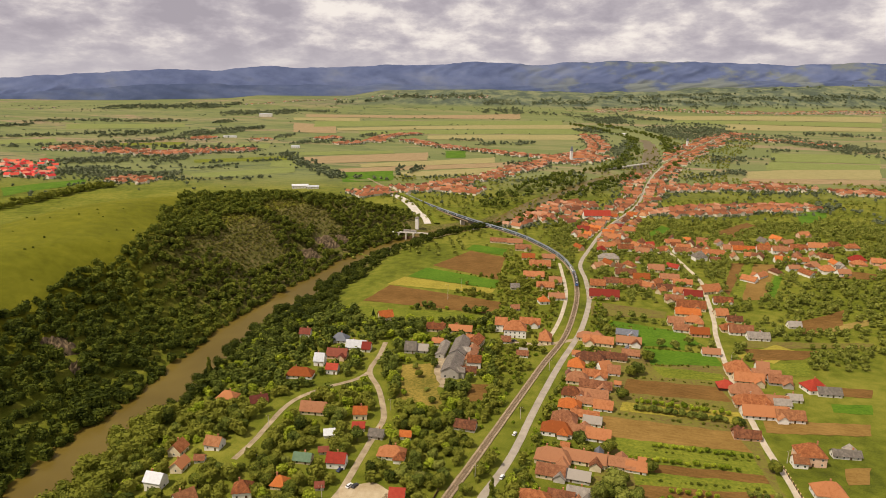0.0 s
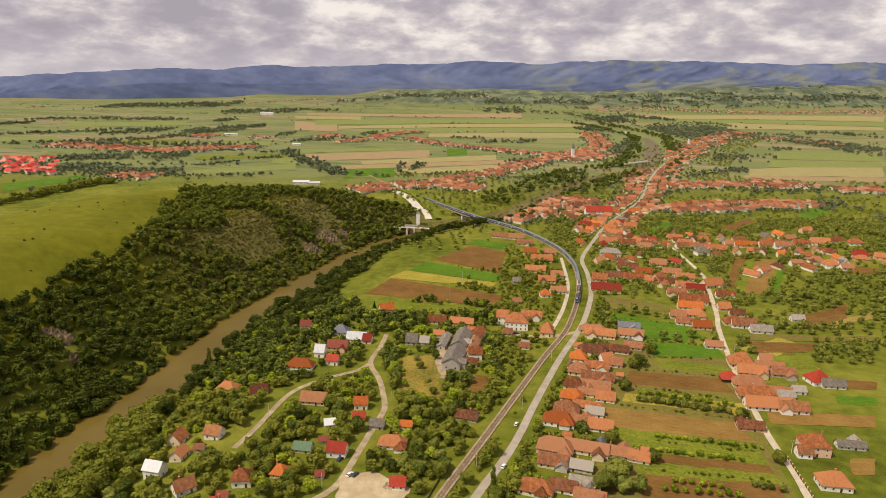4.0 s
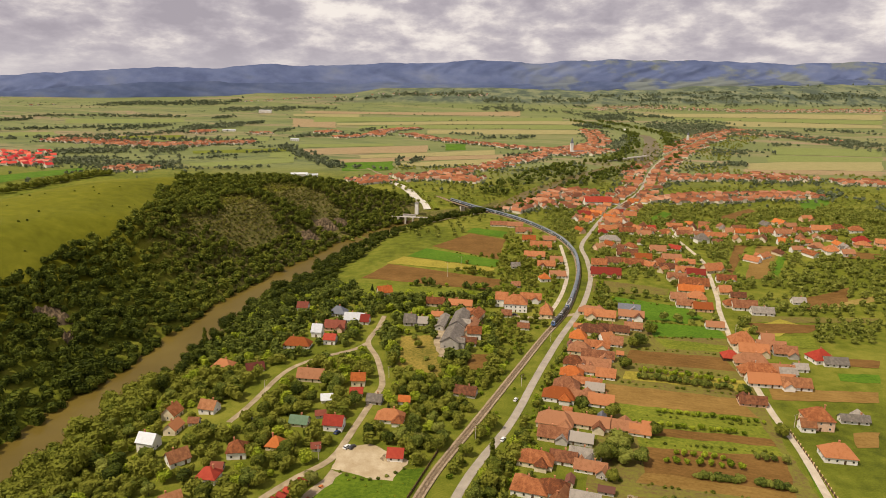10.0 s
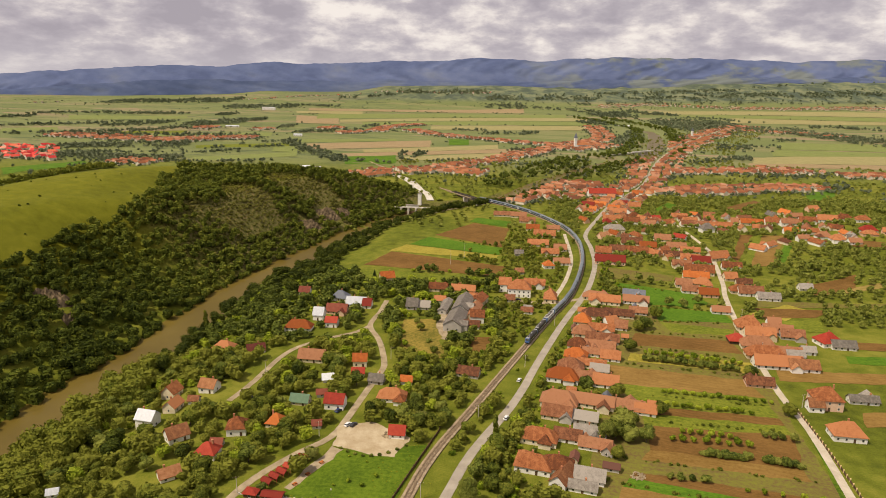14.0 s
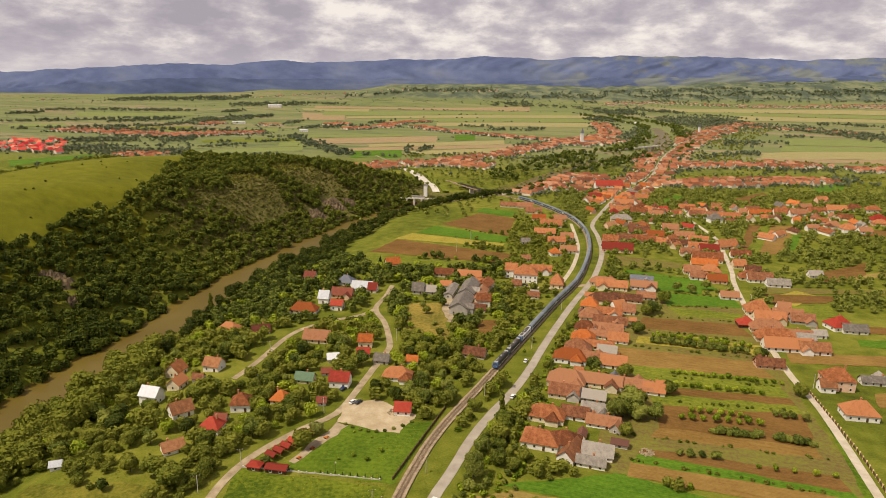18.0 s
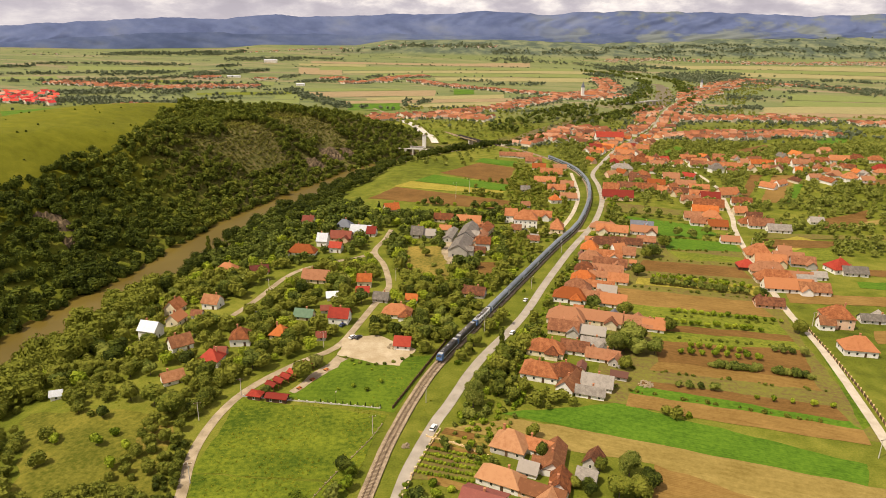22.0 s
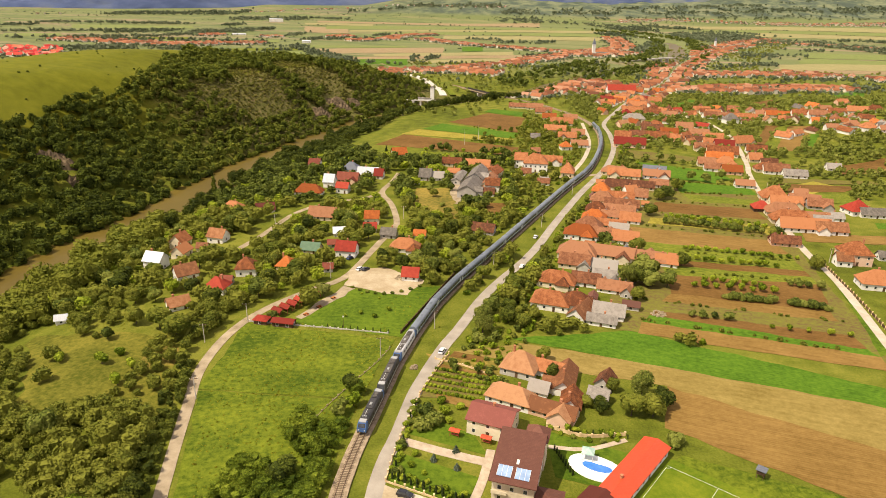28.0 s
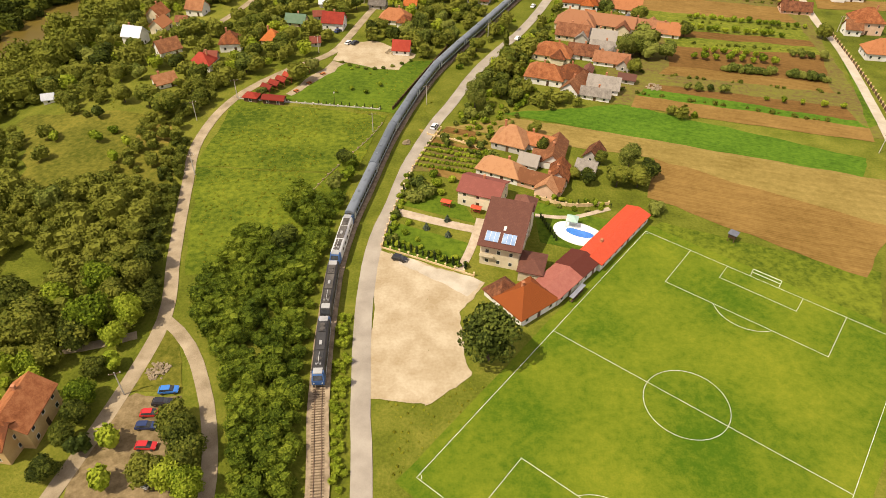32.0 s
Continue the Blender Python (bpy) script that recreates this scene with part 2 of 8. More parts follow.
def make_ground():
    """Meadow near by; far off, strips of fields in green, straw and brown, with haze painted into their tones."""
    m, n, bsdf, place = material("ground", 0.95, 0.0, 0.1)
    xyz = n.add("ShaderNodeSeparateXYZ")
    n.put(xyz.inputs[0], place)
    blot = n.noise(place, 0.012, 5.0)
    mid = n.noise(place, 0.12, 4.0)
    grain = n.noise(place, 1.4, 4.0, 0.65)
    fac = n.math("ADD", n.math("ADD", n.math("MULTIPLY", blot, 0.45), n.math("MULTIPLY", mid, 0.35)), n.math("MULTIPLY", grain, 0.3))
    grass = n.ramp(fac, [(0.38, (0.048, 0.060, 0.007)), (0.52, (0.112, 0.130, 0.013)), (0.66, (0.202, 0.196, 0.030))])
    turn = n.add("ShaderNodeVectorRotate", rotation_type="Z_AXIS")
    n.put(turn.inputs["Vector"], place)
    n.put(turn.inputs["Angle"], radians(17))
    lane = n.scale(turn.outputs[0], (0.0022, 0.010, 0.0))
    cell = n.add("ShaderNodeTexVoronoi", feature="F1")
    n.put(cell.inputs["Vector"], lane)
    n.put(cell.inputs["Scale"], 1.0)
    pick = n.add("ShaderNodeSeparateColor")
    n.put(pick.inputs[0], cell.outputs["Color"])
    # strip colours are paler and bluer than near crops: haze in the base colour
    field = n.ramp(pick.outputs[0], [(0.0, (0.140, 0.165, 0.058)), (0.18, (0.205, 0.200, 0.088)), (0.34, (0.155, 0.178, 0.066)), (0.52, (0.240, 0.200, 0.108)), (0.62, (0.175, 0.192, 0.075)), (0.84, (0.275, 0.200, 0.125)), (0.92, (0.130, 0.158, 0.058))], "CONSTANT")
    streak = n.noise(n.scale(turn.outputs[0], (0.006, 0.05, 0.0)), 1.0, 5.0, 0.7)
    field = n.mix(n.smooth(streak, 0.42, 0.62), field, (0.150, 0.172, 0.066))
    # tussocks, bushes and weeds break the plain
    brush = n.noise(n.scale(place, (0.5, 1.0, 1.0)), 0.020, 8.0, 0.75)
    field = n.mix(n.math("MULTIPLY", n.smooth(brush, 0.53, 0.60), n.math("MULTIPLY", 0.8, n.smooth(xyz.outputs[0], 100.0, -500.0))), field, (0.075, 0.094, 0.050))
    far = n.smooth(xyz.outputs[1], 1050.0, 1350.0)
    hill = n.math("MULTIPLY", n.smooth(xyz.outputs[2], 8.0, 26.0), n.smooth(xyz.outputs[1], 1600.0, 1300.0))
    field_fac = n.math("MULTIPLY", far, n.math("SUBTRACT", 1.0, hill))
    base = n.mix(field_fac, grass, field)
    dome = n.ramp(fac, [(0.38, (0.078, 0.084, 0.006)), (0.52, (0.118, 0.122, 0.008)), (0.66, (0.165, 0.162, 0.013))])
    hill_near = n.math("MULTIPLY", hill, n.smooth(xyz.outputs[1], 1500.0, 1200.0))
    base = n.mix(hill_near, base, dome)
    # foothill woods and clearings, their greens blued to hold painted haze
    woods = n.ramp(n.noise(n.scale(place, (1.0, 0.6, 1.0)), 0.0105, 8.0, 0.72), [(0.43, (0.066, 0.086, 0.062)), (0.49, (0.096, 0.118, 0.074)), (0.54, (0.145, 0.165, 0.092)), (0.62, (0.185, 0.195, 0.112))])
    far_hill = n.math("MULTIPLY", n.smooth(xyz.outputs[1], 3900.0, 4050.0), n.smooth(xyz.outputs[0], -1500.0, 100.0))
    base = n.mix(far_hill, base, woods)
    lie = n.add("ShaderNodeSeparateXYZ")
    n.put(lie.inputs[0], n.add("ShaderNodeNewGeometry").outputs["Normal"])
    steep = n.math("MULTIPLY", n.smooth(lie.outputs[2], 0.985, 0.94), n.math("MULTIPLY", n.smooth(xyz.outputs[1], 1000.0, 950.0), n.math("MULTIPLY", n.smooth(xyz.outputs[1], 500.0, 570.0), n.smooth(xyz.outputs[0], -290.0, -240.0))))
    earth = n.ramp(n.noise(place, 0.35, 6.0, 0.7), [(0.36, (0.060, 0.066, 0.014)), (0.50, (0.118, 0.112, 0.032)), (0.60, (0.185, 0.140, 0.062)), (0.70, (0.25, 0.185, 0.105))])
    base = n.mix(n.math("MULTIPLY", steep, 0.85), base, earth)
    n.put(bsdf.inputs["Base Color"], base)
    bump(n, bsdf, n.math("ADD", grain, mid), 0.8, 0.4)


make_ground()
varied("asphalt", (0.26, 0.225, 0.185), (0.39, 0.345, 0.285), 0.6, 0.9, 0.2, 0.2, fine=12)
varied("gravel_lane", (0.22, 0.17, 0.105), (0.42, 0.34, 0.235), 0.8, 0.95, 0.1, 0.5)
varied("pale_lane", (0.36, 0.31, 0.235), (0.54, 0.475, 0.385), 0.8, 0.95, 0.1, 0.5)
varied("sand_lot", (0.33, 0.252, 0.150), (0.475, 0.395, 0.275), 0.5, 0.95, 0.1, 0.2, fine=3.0, coarse=0.3)
varied("ballast", (0.20, 0.15, 0.10), (0.40, 0.31, 0.21), 3.0, 0.95, 0.1, 0.9)
varied("sleeper", (0.10, 0.07, 0.045), (0.19, 0.14, 0.09), 2.0, 0.9)
varied("rail_steel", (0.13, 0.08, 0.05), (0.24, 0.15, 0.10), 4.0, 0.5, 0.4, metal=0.4)
varied("rock", (0.075, 0.058, 0.032), (0.215, 0.155, 0.095), 1.2, 0.95, 0.1, 1.0)
varied("concrete", (0.42, 0.39, 0.34), (0.62, 0.58, 0.52), 0.9, 0.9)
varied("bark", (0.05, 0.035, 0.025), (0.13, 0.10, 0.07), 3.0)
foliage("leaves_wood", (0.026, 0.038, 0.007), (0.096, 0.12, 0.016), (0.205, 0.215, 0.03))
foliage("leaves_garden", (0.029, 0.041, 0.008), (0.108, 0.129, 0.018), (0.222, 0.228, 0.034))
foliage("leaves_bright", (0.060, 0.098, 0.007), (0.190, 0.255, 0.018), (0.350, 0.400, 0.038))
foliage("leaves_thicket", (0.040, 0.066, 0.007), (0.138, 0.184, 0.016), (0.285, 0.325, 0.034))
foliage("leaves_willow", (0.070, 0.090, 0.016), (0.150, 0.165, 0.034), (0.24, 0.24, 0.06))
foliage("leaves_conifer", (0.014, 0.026, 0.008), (0.030, 0.048, 0.013), (0.06, 0.08, 0.022))
foliage("leaves_blue", (0.07, 0.095, 0.065), (0.13, 0.16, 0.11), (0.22, 0.25, 0.18))
foliage("leaves_scrub", (0.058, 0.068, 0.012), (0.135, 0.136, 0.026), (0.225, 0.195, 0.052), 0.035)
foliage("grass_tuft", (0.080, 0.105, 0.006), (0.160, 0.185, 0.012), (0.27, 0.255, 0.024))
foliage("leaves_mid", (0.04, 0.058, 0.011), (0.13, 0.158, 0.026), (0.235, 0.25, 0.05), relief=0.1)
# far trees: leaf greens lifted and blued, painting in the haze of distance
foliage("leaves_haze", (0.084, 0.104, 0.060), (0.126, 0.150, 0.086), (0.175, 0.195, 0.112), 0.01, 0.3, 0.0, 0.5, 0.1)


def make_water():
    m, n, bsdf, place = material("river_water", 0.34, 0.0, 0.14)
    drift = n.noise(place, 0.02, 4.0)
    n.put(bsdf.inputs["Base Color"], n.ramp(drift, [(0.3, (0.100, 0.070, 0.013)), (0.7, (0.142, 0.102, 0.022))]))
    bump(n, bsdf, n.noise(place, 0.6, 4.0), 0.12, 0.2)


make_water()


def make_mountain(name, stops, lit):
    """Wooded slopes far off, haze painted in as blue; clearings and meadows, tinted sunlit, show paler towards the
    east.
    """
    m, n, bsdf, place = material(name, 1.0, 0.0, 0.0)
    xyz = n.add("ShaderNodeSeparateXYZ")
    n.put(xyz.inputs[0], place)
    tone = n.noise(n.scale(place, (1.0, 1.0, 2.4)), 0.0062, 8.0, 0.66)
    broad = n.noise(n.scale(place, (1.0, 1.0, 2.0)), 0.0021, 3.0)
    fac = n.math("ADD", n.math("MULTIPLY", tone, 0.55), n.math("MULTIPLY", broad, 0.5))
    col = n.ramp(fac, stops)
    # paler patches: clearings with sunlight put into their colour
    lit_clearings = n.math("MULTIPLY", n.smooth(n.noise(n.scale(place, (1.0, 1.0, 2.2)), 0.0033, 6.0, 0.6), 0.49, 0.60), n.smooth(xyz.outputs[0], 200.0, 1100.0))
    n.put(bsdf.inputs["Base Color"], n.mix(n.math("MULTIPLY", lit_clearings, lit), col, (0.165, 0.185, 0.165)))


# blue ramps hold the aerial haze; the nearer spur gets less of it
make_mountain("hazy_mountain", [(0.42, (0.080, 0.104, 0.200)), (0.52, (0.100, 0.128, 0.235)), (0.60, (0.118, 0.146, 0.250)), (0.70, (0.140, 0.165, 0.245))], 0.8)
make_mountain("hazy_spur", [(0.42, (0.062, 0.084, 0.160)), (0.52, (0.080, 0.104, 0.188)), (0.60, (0.096, 0.120, 0.195)), (0.70, (0.12, 0.14, 0.19))], 0.8)
roof_tile("tile_orange", (0.11, 0.036, 0.014), (0.255, 0.084, 0.03), (0.41, 0.165, 0.07), worn=0.7)
roof_tile("tile_bright", (0.24, 0.062, 0.014), (0.4, 0.108, 0.025), (0.52, 0.17, 0.046), worn=0.5)
roof_tile("tile_old", (0.09, 0.034, 0.017), (0.195, 0.075, 0.035), (0.33, 0.15, 0.076), worn=0.7)
roof_tile("tile_pale", (0.17, 0.068, 0.03), (0.31, 0.132, 0.058), (0.44, 0.225, 0.112), worn=0.6)
roof_tile("sheet_red", (0.18, 0.022, 0.013), (0.29, 0.034, 0.020), (0.40, 0.065, 0.036), 1.4, 0.7, 0.15, 0.4)
roof_tile("sheet_maroon", (0.10, 0.026, 0.018), (0.175, 0.045, 0.028), (0.26, 0.080, 0.048), 1.4, 0.7, 0.15, 0.4)
roof_tile("sheet_rose", (0.22, 0.070, 0.055), (0.31, 0.105, 0.082), (0.40, 0.16, 0.12), 1.4, 0.7, 0.15, 0.4)
roof_tile("sheet_brown", (0.115, 0.046, 0.032), (0.175, 0.072, 0.050), (0.24, 0.110, 0.078), 1.4, 0.65, 0.2, 0.3)
roof_tile("sheet_white", (0.40, 0.42, 0.46), (0.52, 0.54, 0.58), (0.64, 0.66, 0.70), 1.4, 0.5, 0.4, 0.5)
roof_tile("sheet_vermilion", (0.50, 0.060, 0.020), (0.66, 0.095, 0.032), (0.75, 0.14, 0.05), 1.4, 0.5, 0.4, 0.3)
roof_tile("slate_grey", (0.12, 0.105, 0.09), (0.205, 0.18, 0.155), (0.32, 0.285, 0.25), 1.4, 0.85, 0.2, 0.7)
roof_tile("sheet_green", (0.05, 0.10, 0.055), (0.08, 0.15, 0.085), (0.13, 0.20, 0.12), 1.4, 0.6, 0.3, 0.4)
roof_tile("sheet_bluegrey", (0.12, 0.13, 0.16), (0.19, 0.20, 0.24), (0.30, 0.31, 0.34), 1.4, 0.6, 0.3, 0.4)
WALLS = []
for wall_name, lo, hi in (("plaster_cream", (0.55, 0.46, 0.32), (0.74, 0.66, 0.50)), ("plaster_white", (0.66, 0.63, 0.58), (0.82, 0.80, 0.76)), ("plaster_ochre", (0.50, 0.33, 0.15), (0.66, 0.48, 0.26)), ("plaster_grey", (0.36, 0.33, 0.30), (0.52, 0.49, 0.45)), ("plaster_peach", (0.58, 0.36, 0.24), (0.74, 0.52, 0.38))):
    WALLS.append(varied(wall_name, lo, hi, 1.0, 0.9, 0.2, 0.2, 0.25))
varied("wood_dark", (0.06, 0.035, 0.02), (0.15, 0.09, 0.05), 2.0, 0.8, object_random=0.2)
varied("wood_red", (0.25, 0.05, 0.03), (0.40, 0.09, 0.05), 2.0, 0.7, object_random=0.2)
varied("window_frame", (0.60, 0.56, 0.50), (0.78, 0.75, 0.70), 3.0, 0.6)
varied("brick_bare", (0.36, 0.14, 0.07), (0.52, 0.24, 0.13), 2.0, 0.9)


def make_glass():
    m, n, bsdf, place = material("window_glass", 0.08, 0.0, 0.6)
    n.put(bsdf.inputs["Base Color"], n.ramp(n.noise(place, 0.8, 2.0), [(0.3, (0.020, 0.022, 0.026)), (0.7, (0.06, 0.065, 0.07))]))


make_glass()
crop("tilled", (0.105, 0.054, 0.014), (0.215, 0.118, 0.036), 0.30, -16, tufts=0.32)
crop("tilled_pale", (0.150, 0.086, 0.021), (0.285, 0.175, 0.054), 0.35, -16, tufts=0.32)
crop("stubble", (0.175, 0.125, 0.030), (0.310, 0.230, 0.072), 0.0, -16, tufts=0.45)
crop("young_crop", (0.080, 0.105, 0.010), (0.190, 0.205, 0.024), 0.35, -16)
crop("lush_crop", (0.045, 0.105, 0.007), (0.100, 0.185, 0.014), 0.25, -16, 0.35)
crop("hay_strip", (0.185, 0.160, 0.022), (0.345, 0.285, 0.05), 0.2, -16)
crop("garden_rows", (0.130, 0.085, 0.035), (0.165, 0.170, 0.026), 0.5, -16)
crop("dirt", (0.120, 0.085, 0.038), (0.310, 0.230, 0.125), 0.0, 30, 0.3, 0.6)
crop("lawn", (0.048, 0.088, 0.006), (0.118, 0.172, 0.013), 0.0, 0, 0.2)
crop("meadow_grass", (0.042, 0.072, 0.005), (0.162, 0.190, 0.016), 0.0, 20, 0.2)
crop("olive_meadow", (0.070, 0.080, 0.008), (0.190, 0.170, 0.026), 0.0, 20, 0.2)
crop("dry_grass", (0.115, 0.105, 0.018), (0.300, 0.215, 0.048), 0.0, 20, 0.2)
crop("pitch_turf", (0.052, 0.108, 0.005), (0.180, 0.205, 0.016), 0.0, 40, 0.1, 0.4)
# distant plots: tilled, green and straw tones with haze mixed into the colour
crop("hazy_pink", (0.225, 0.165, 0.085), (0.335, 0.245, 0.135), 0.02, 10, 0.6)
crop("hazy_green", (0.135, 0.170, 0.045), (0.215, 0.235, 0.078), 0.02, 10, 0.6)
crop("hazy_straw", (0.22, 0.20, 0.082), (0.33, 0.285, 0.130), 0.02, 10, 0.6)
varied("underframe", (0.03, 0.028, 0.025), (0.07, 0.06, 0.05), 1.5, 0.8)

# ---- the plan ----
RIVER = [(-222, 40), (-214, 160), (-209, 276), (-204, 328), (-194, 374), (-187, 427), (-180, 494), (-166, 557), (-140, 640), (-108, 730), (-57, 815), (10, 882), (63, 922), (126, 1054), (188, 1162), (305, 1350), (392, 1440), (486, 1650), (576, 1960), (640, 2300), (560, 2900)]
TRACK = [(-10, -70), (-17, 10), (-24.2, 62.9), (-28, 86), (-30.2, 110), (-31, 131), (-29.6, 150), (-27, 168), (-23.4, 194), (-16.6, 225), (-7.5, 255), (13.8, 305), (43, 374), (63, 421), (87, 475), (108, 548), (118.5, 605), (122, 655), (116, 712), (91, 784), (64.5, 830), (36, 868), (0, 925), (-40, 995), (-82, 1080), (-130, 1180), (-170, 1270)]
ROAD = [(-6, -80), (-10, 0), (-16, 64), (-18.5, 82), (-21, 104), (-22.3, 126), (-21.6, 142), (-19, 157), (-15.5, 180), (-9, 205), (-3, 222), (9, 257), (31, 304), (51, 360), (73, 418), (94, 468), (108, 508), (123, 565), (131, 625), (136, 680), (160, 750), (190, 830), (213, 880), (291, 1036), (351, 1204), (424, 1398), (545, 1669), (740, 2010), (942, 2368), (1100, 2560)]
WHITE_ROAD = [(136, 110), (142, 150), (148, 190), (156, 226), (167.5, 284), (170.5, 318), (180, 373), (193, 433), (206, 484), (216, 514), (238, 597), (246, 640), (250, 760)]
LANE = [(-78, 30), (-74.5, 60), (-71, 82), (-69.5, 108), (-75.5, 132), (-83, 165), (-87.6, 187), (-87, 210), (-81, 230), (-68, 250), (-56.5, 263), (-52, 274), (-47.5, 298), (-41, 332), (-39.5, 345), (-46.5, 379), (-55.5, 404), (-52, 430), (-50, 455)]
LANE_FORK = [(-69.5, 108), (-63.5, 103), (-57.5, 95), (-50, 80), (-45, 62), (-42, 30)]
LANE_WEST = [(-112, 297), (-107, 315), (-98, 358), (-82, 378), (-63, 392), (-55.5, 404)]
LANE_TRACK = [(69, 456), (88, 510), (102, 565), (108, 608), (114, 682)]
CROSSING = [(28, 461), (50, 459), (69, 457), (94, 468)]


def spline(points, step=6.0):
    """A smooth line through the points (Catmull-Rom), resampled evenly."""
    p = np.array(points, float)
    p = np.vstack([2 * p[0] - p[1], p, 2 * p[-1] - p[-2]])
    out = []
    for a, b, c, d in zip(p, p[1:], p[2:], p[3:]):
        n = max(2, int(np.linalg.norm(c - b) / 2.0))
        t = np.linspace(0, 1, n, endpoint=False)[:, None]
        out.append(0.5 * (2 * b + (c - a) * t + (2 * a - 5 * b + 4 * c - d) * t**2 + (3 * b - a - 3 * c + d) * t**3))
    q = np.vstack(out + [p[-2][None]])
    s = np.r_[0, np.cumsum(np.linalg.norm(np.diff(q, axis=0), axis=1))]
    even = np.linspace(0, s[-1], max(2, int(s[-1] / step) + 1))
    return np.stack([np.interp(even, s, q[:, n]) for n in range(q.shape[1])], 1)


def sstep(v):
    v = np.clip(v, 0.0, 1.0)
    return v * v * (3 - 2 * v)


def line_distance(x, y, line):
    """Distance to a polyline, and the side (positive: to the left of its run)."""
    best = np.full(np.shape(x), 1e9)
    side = np.ones(np.shape(x))
    for (ax, ay), (bx, by) in zip(line[:-1], line[1:]):
        ux, uy = bx - ax, by - ay
        t = np.clip(((x - ax) * ux + (y - ay) * uy) / (ux * ux + uy * uy), 0, 1)
        dx, dy = x - ax - t * ux, y - ay - t * uy
        d = np.hypot(dx, dy)
        near = d < best
        best = np.where(near, d, best)
        side = np.where(near, np.sign(ux * (y - ay) - uy * (x - ax)), side)
    return best, side


RIVER_LINE = spline(RIVER, 22.0)
BEARINGS = [-60, -34.5, -31, -27, -25, -19, -16.4, -12, -9, -6.3, -1.5, 3.2, 7, 10.6, 15.5, 21.4, 25.7, 31.4, 60]
RIDGE = [-0.7, 0.0, 0.27, 0.59, 0.76, 0.86, 1.18, 1.2, 1.3, 1.48, 1.6, 1.85, 1.67, 1.97, 2.0, 1.9, 1.72, 1.85, 1.4]
FOOT = [-1.7, -1.62, -1.58, -1.54, -1.48, -1.28, -1.0, -1.02, -1.0, -0.55, -0.48, -0.42, -0.46, -0.5, -0.24, 0.08, 0.2, 0.3, 0.3]
# a lower, darker spur before the range
SPUR = [-1.3, -1.05, -0.78, -0.52, -0.34, -0.2, -0.32, -0.12, -0.22, 0.02, -0.1, 0.1, 0.02, 0.2, 0.35, 0.62, 0.55, 0.75, 0.6]


def water_z(y):
    return -12.0 + 5.0 * sstep((y - 600) / 600)


def ground_z(x, y):
    x, y = np.asarray(x, float), np.asarray(y, float)
    d, side = line_distance(x, y, RIVER_LINE)
    wide = 17.5 + 3.0 * sstep((y - 1000) / 400)
    a = d - wide
    wl = water_z(y)
    bank = wl + 3.0
    reach = 75 - 45 * sstep((y - 560) / 160)
    plain = bank + (0 - bank) * sstep(a / reach)
    # the hill over the river's outer bank
    slope = 150 - 62 * sstep((y - 430) / 170)
    end = 690 + 150 * sstep((x + 380) / 220)
    crest = np.interp(x, [-480, -400, -320, -250, -180, -100], [74, 69, 61, 45, 36, 33]) * sstep(a / slope) * (1 - sstep((y - end) / (150 - 50 * sstep((x + 380) / 220))))
    crest = crest * (1 - 0.8 * sstep((a - 150) / 240)) + 3.5 * np.sin(x * 0.021) * np.sin(y * 0.017) * sstep((a - 40) / 80)
    z = np.where(side > 0, np.where(y < 1250, bank + (0 - bank) * sstep(a / 60) + np.maximum(crest, 0), plain), plain)
    z = np.where(a < 4, wl - 2.2 + (bank - wl + 2.2) * sstep((a + 1) / 5), z)
    # gardens climbing to the east
    z = z + 15 * sstep((x - 290) / 170) * sstep((y - 400) / 120) * (1 - sstep((y - 760) / 160))
    # far plain rising to the foothills
    r = np.hypot(x, y)
    bearing = np.degrees(np.arctan2(x, np.maximum(y, 1)))
    foot = 148 + r * np.tan(np.radians(np.interp(bearing, BEARINGS, FOOT)))
    z = z + np.maximum(foot, 0) * sstep((y - 3500) / 1250)
    roll = np.sin(x * 0.0021 + 1.3) * np.sin(y * 0.0031) * 6 * sstep((y - 1500) / 900)
    east = sstep((x - 100) / 900) * sstep((y - 3900) / 500)
    hills = east * (9 * np.sin(x * 0.0063) * np.sin(y * 0.011 + x * 0.002) + 6 * np.sin(x * 0.017 + 2) * np.sin(y * 0.017 + x * 0.004) + 3.5 * np.sin(x * 0.041 + y * 0.013) * np.sin(y * 0.031))
    return z + roll + hills


def gz(x, y):
    return float(ground_z(np.array([x]), np.array([y]))[0])


# ---- mesh helpers ----
def fast_mesh(name, verts, quads, mat, smooth=False):
    """A mesh from arrays of vertices and of quads."""
    verts, quads = np.ascontiguousarray(verts, np.float32), np.ascontiguousarray(quads, np.int32)
    me = bpy.data.meshes.new(name)
    me.vertices.add(len(verts))
    me.vertices.foreach_set("co", verts.ravel())
    me.loops.add(quads.size)
    me.loops.foreach_set("vertex_index", quads.ravel())
    me.polygons.add(len(quads))
    me.polygons.foreach_set("loop_start", np.arange(0, quads.size, 4, dtype=np.int32))
    me.polygons.foreach_set("loop_total", np.full(len(quads), 4, np.int32))
    me.polygons.foreach_set("use_smooth", np.full(len(quads), smooth))
    me.update(calc_edges=True)
    me.materials.append(MATS[mat])
    return me


def raw_mesh(name, verts, faces, mat, smooth=False):
    me = bpy.data.meshes.new(name)
    me.from_pydata(verts, [], faces)
    me.materials.append(MATS[mat])
    if smooth:
        me.polygons.foreach_set("use_smooth", [True] * len(me.polygons))
    me.update()
    return me


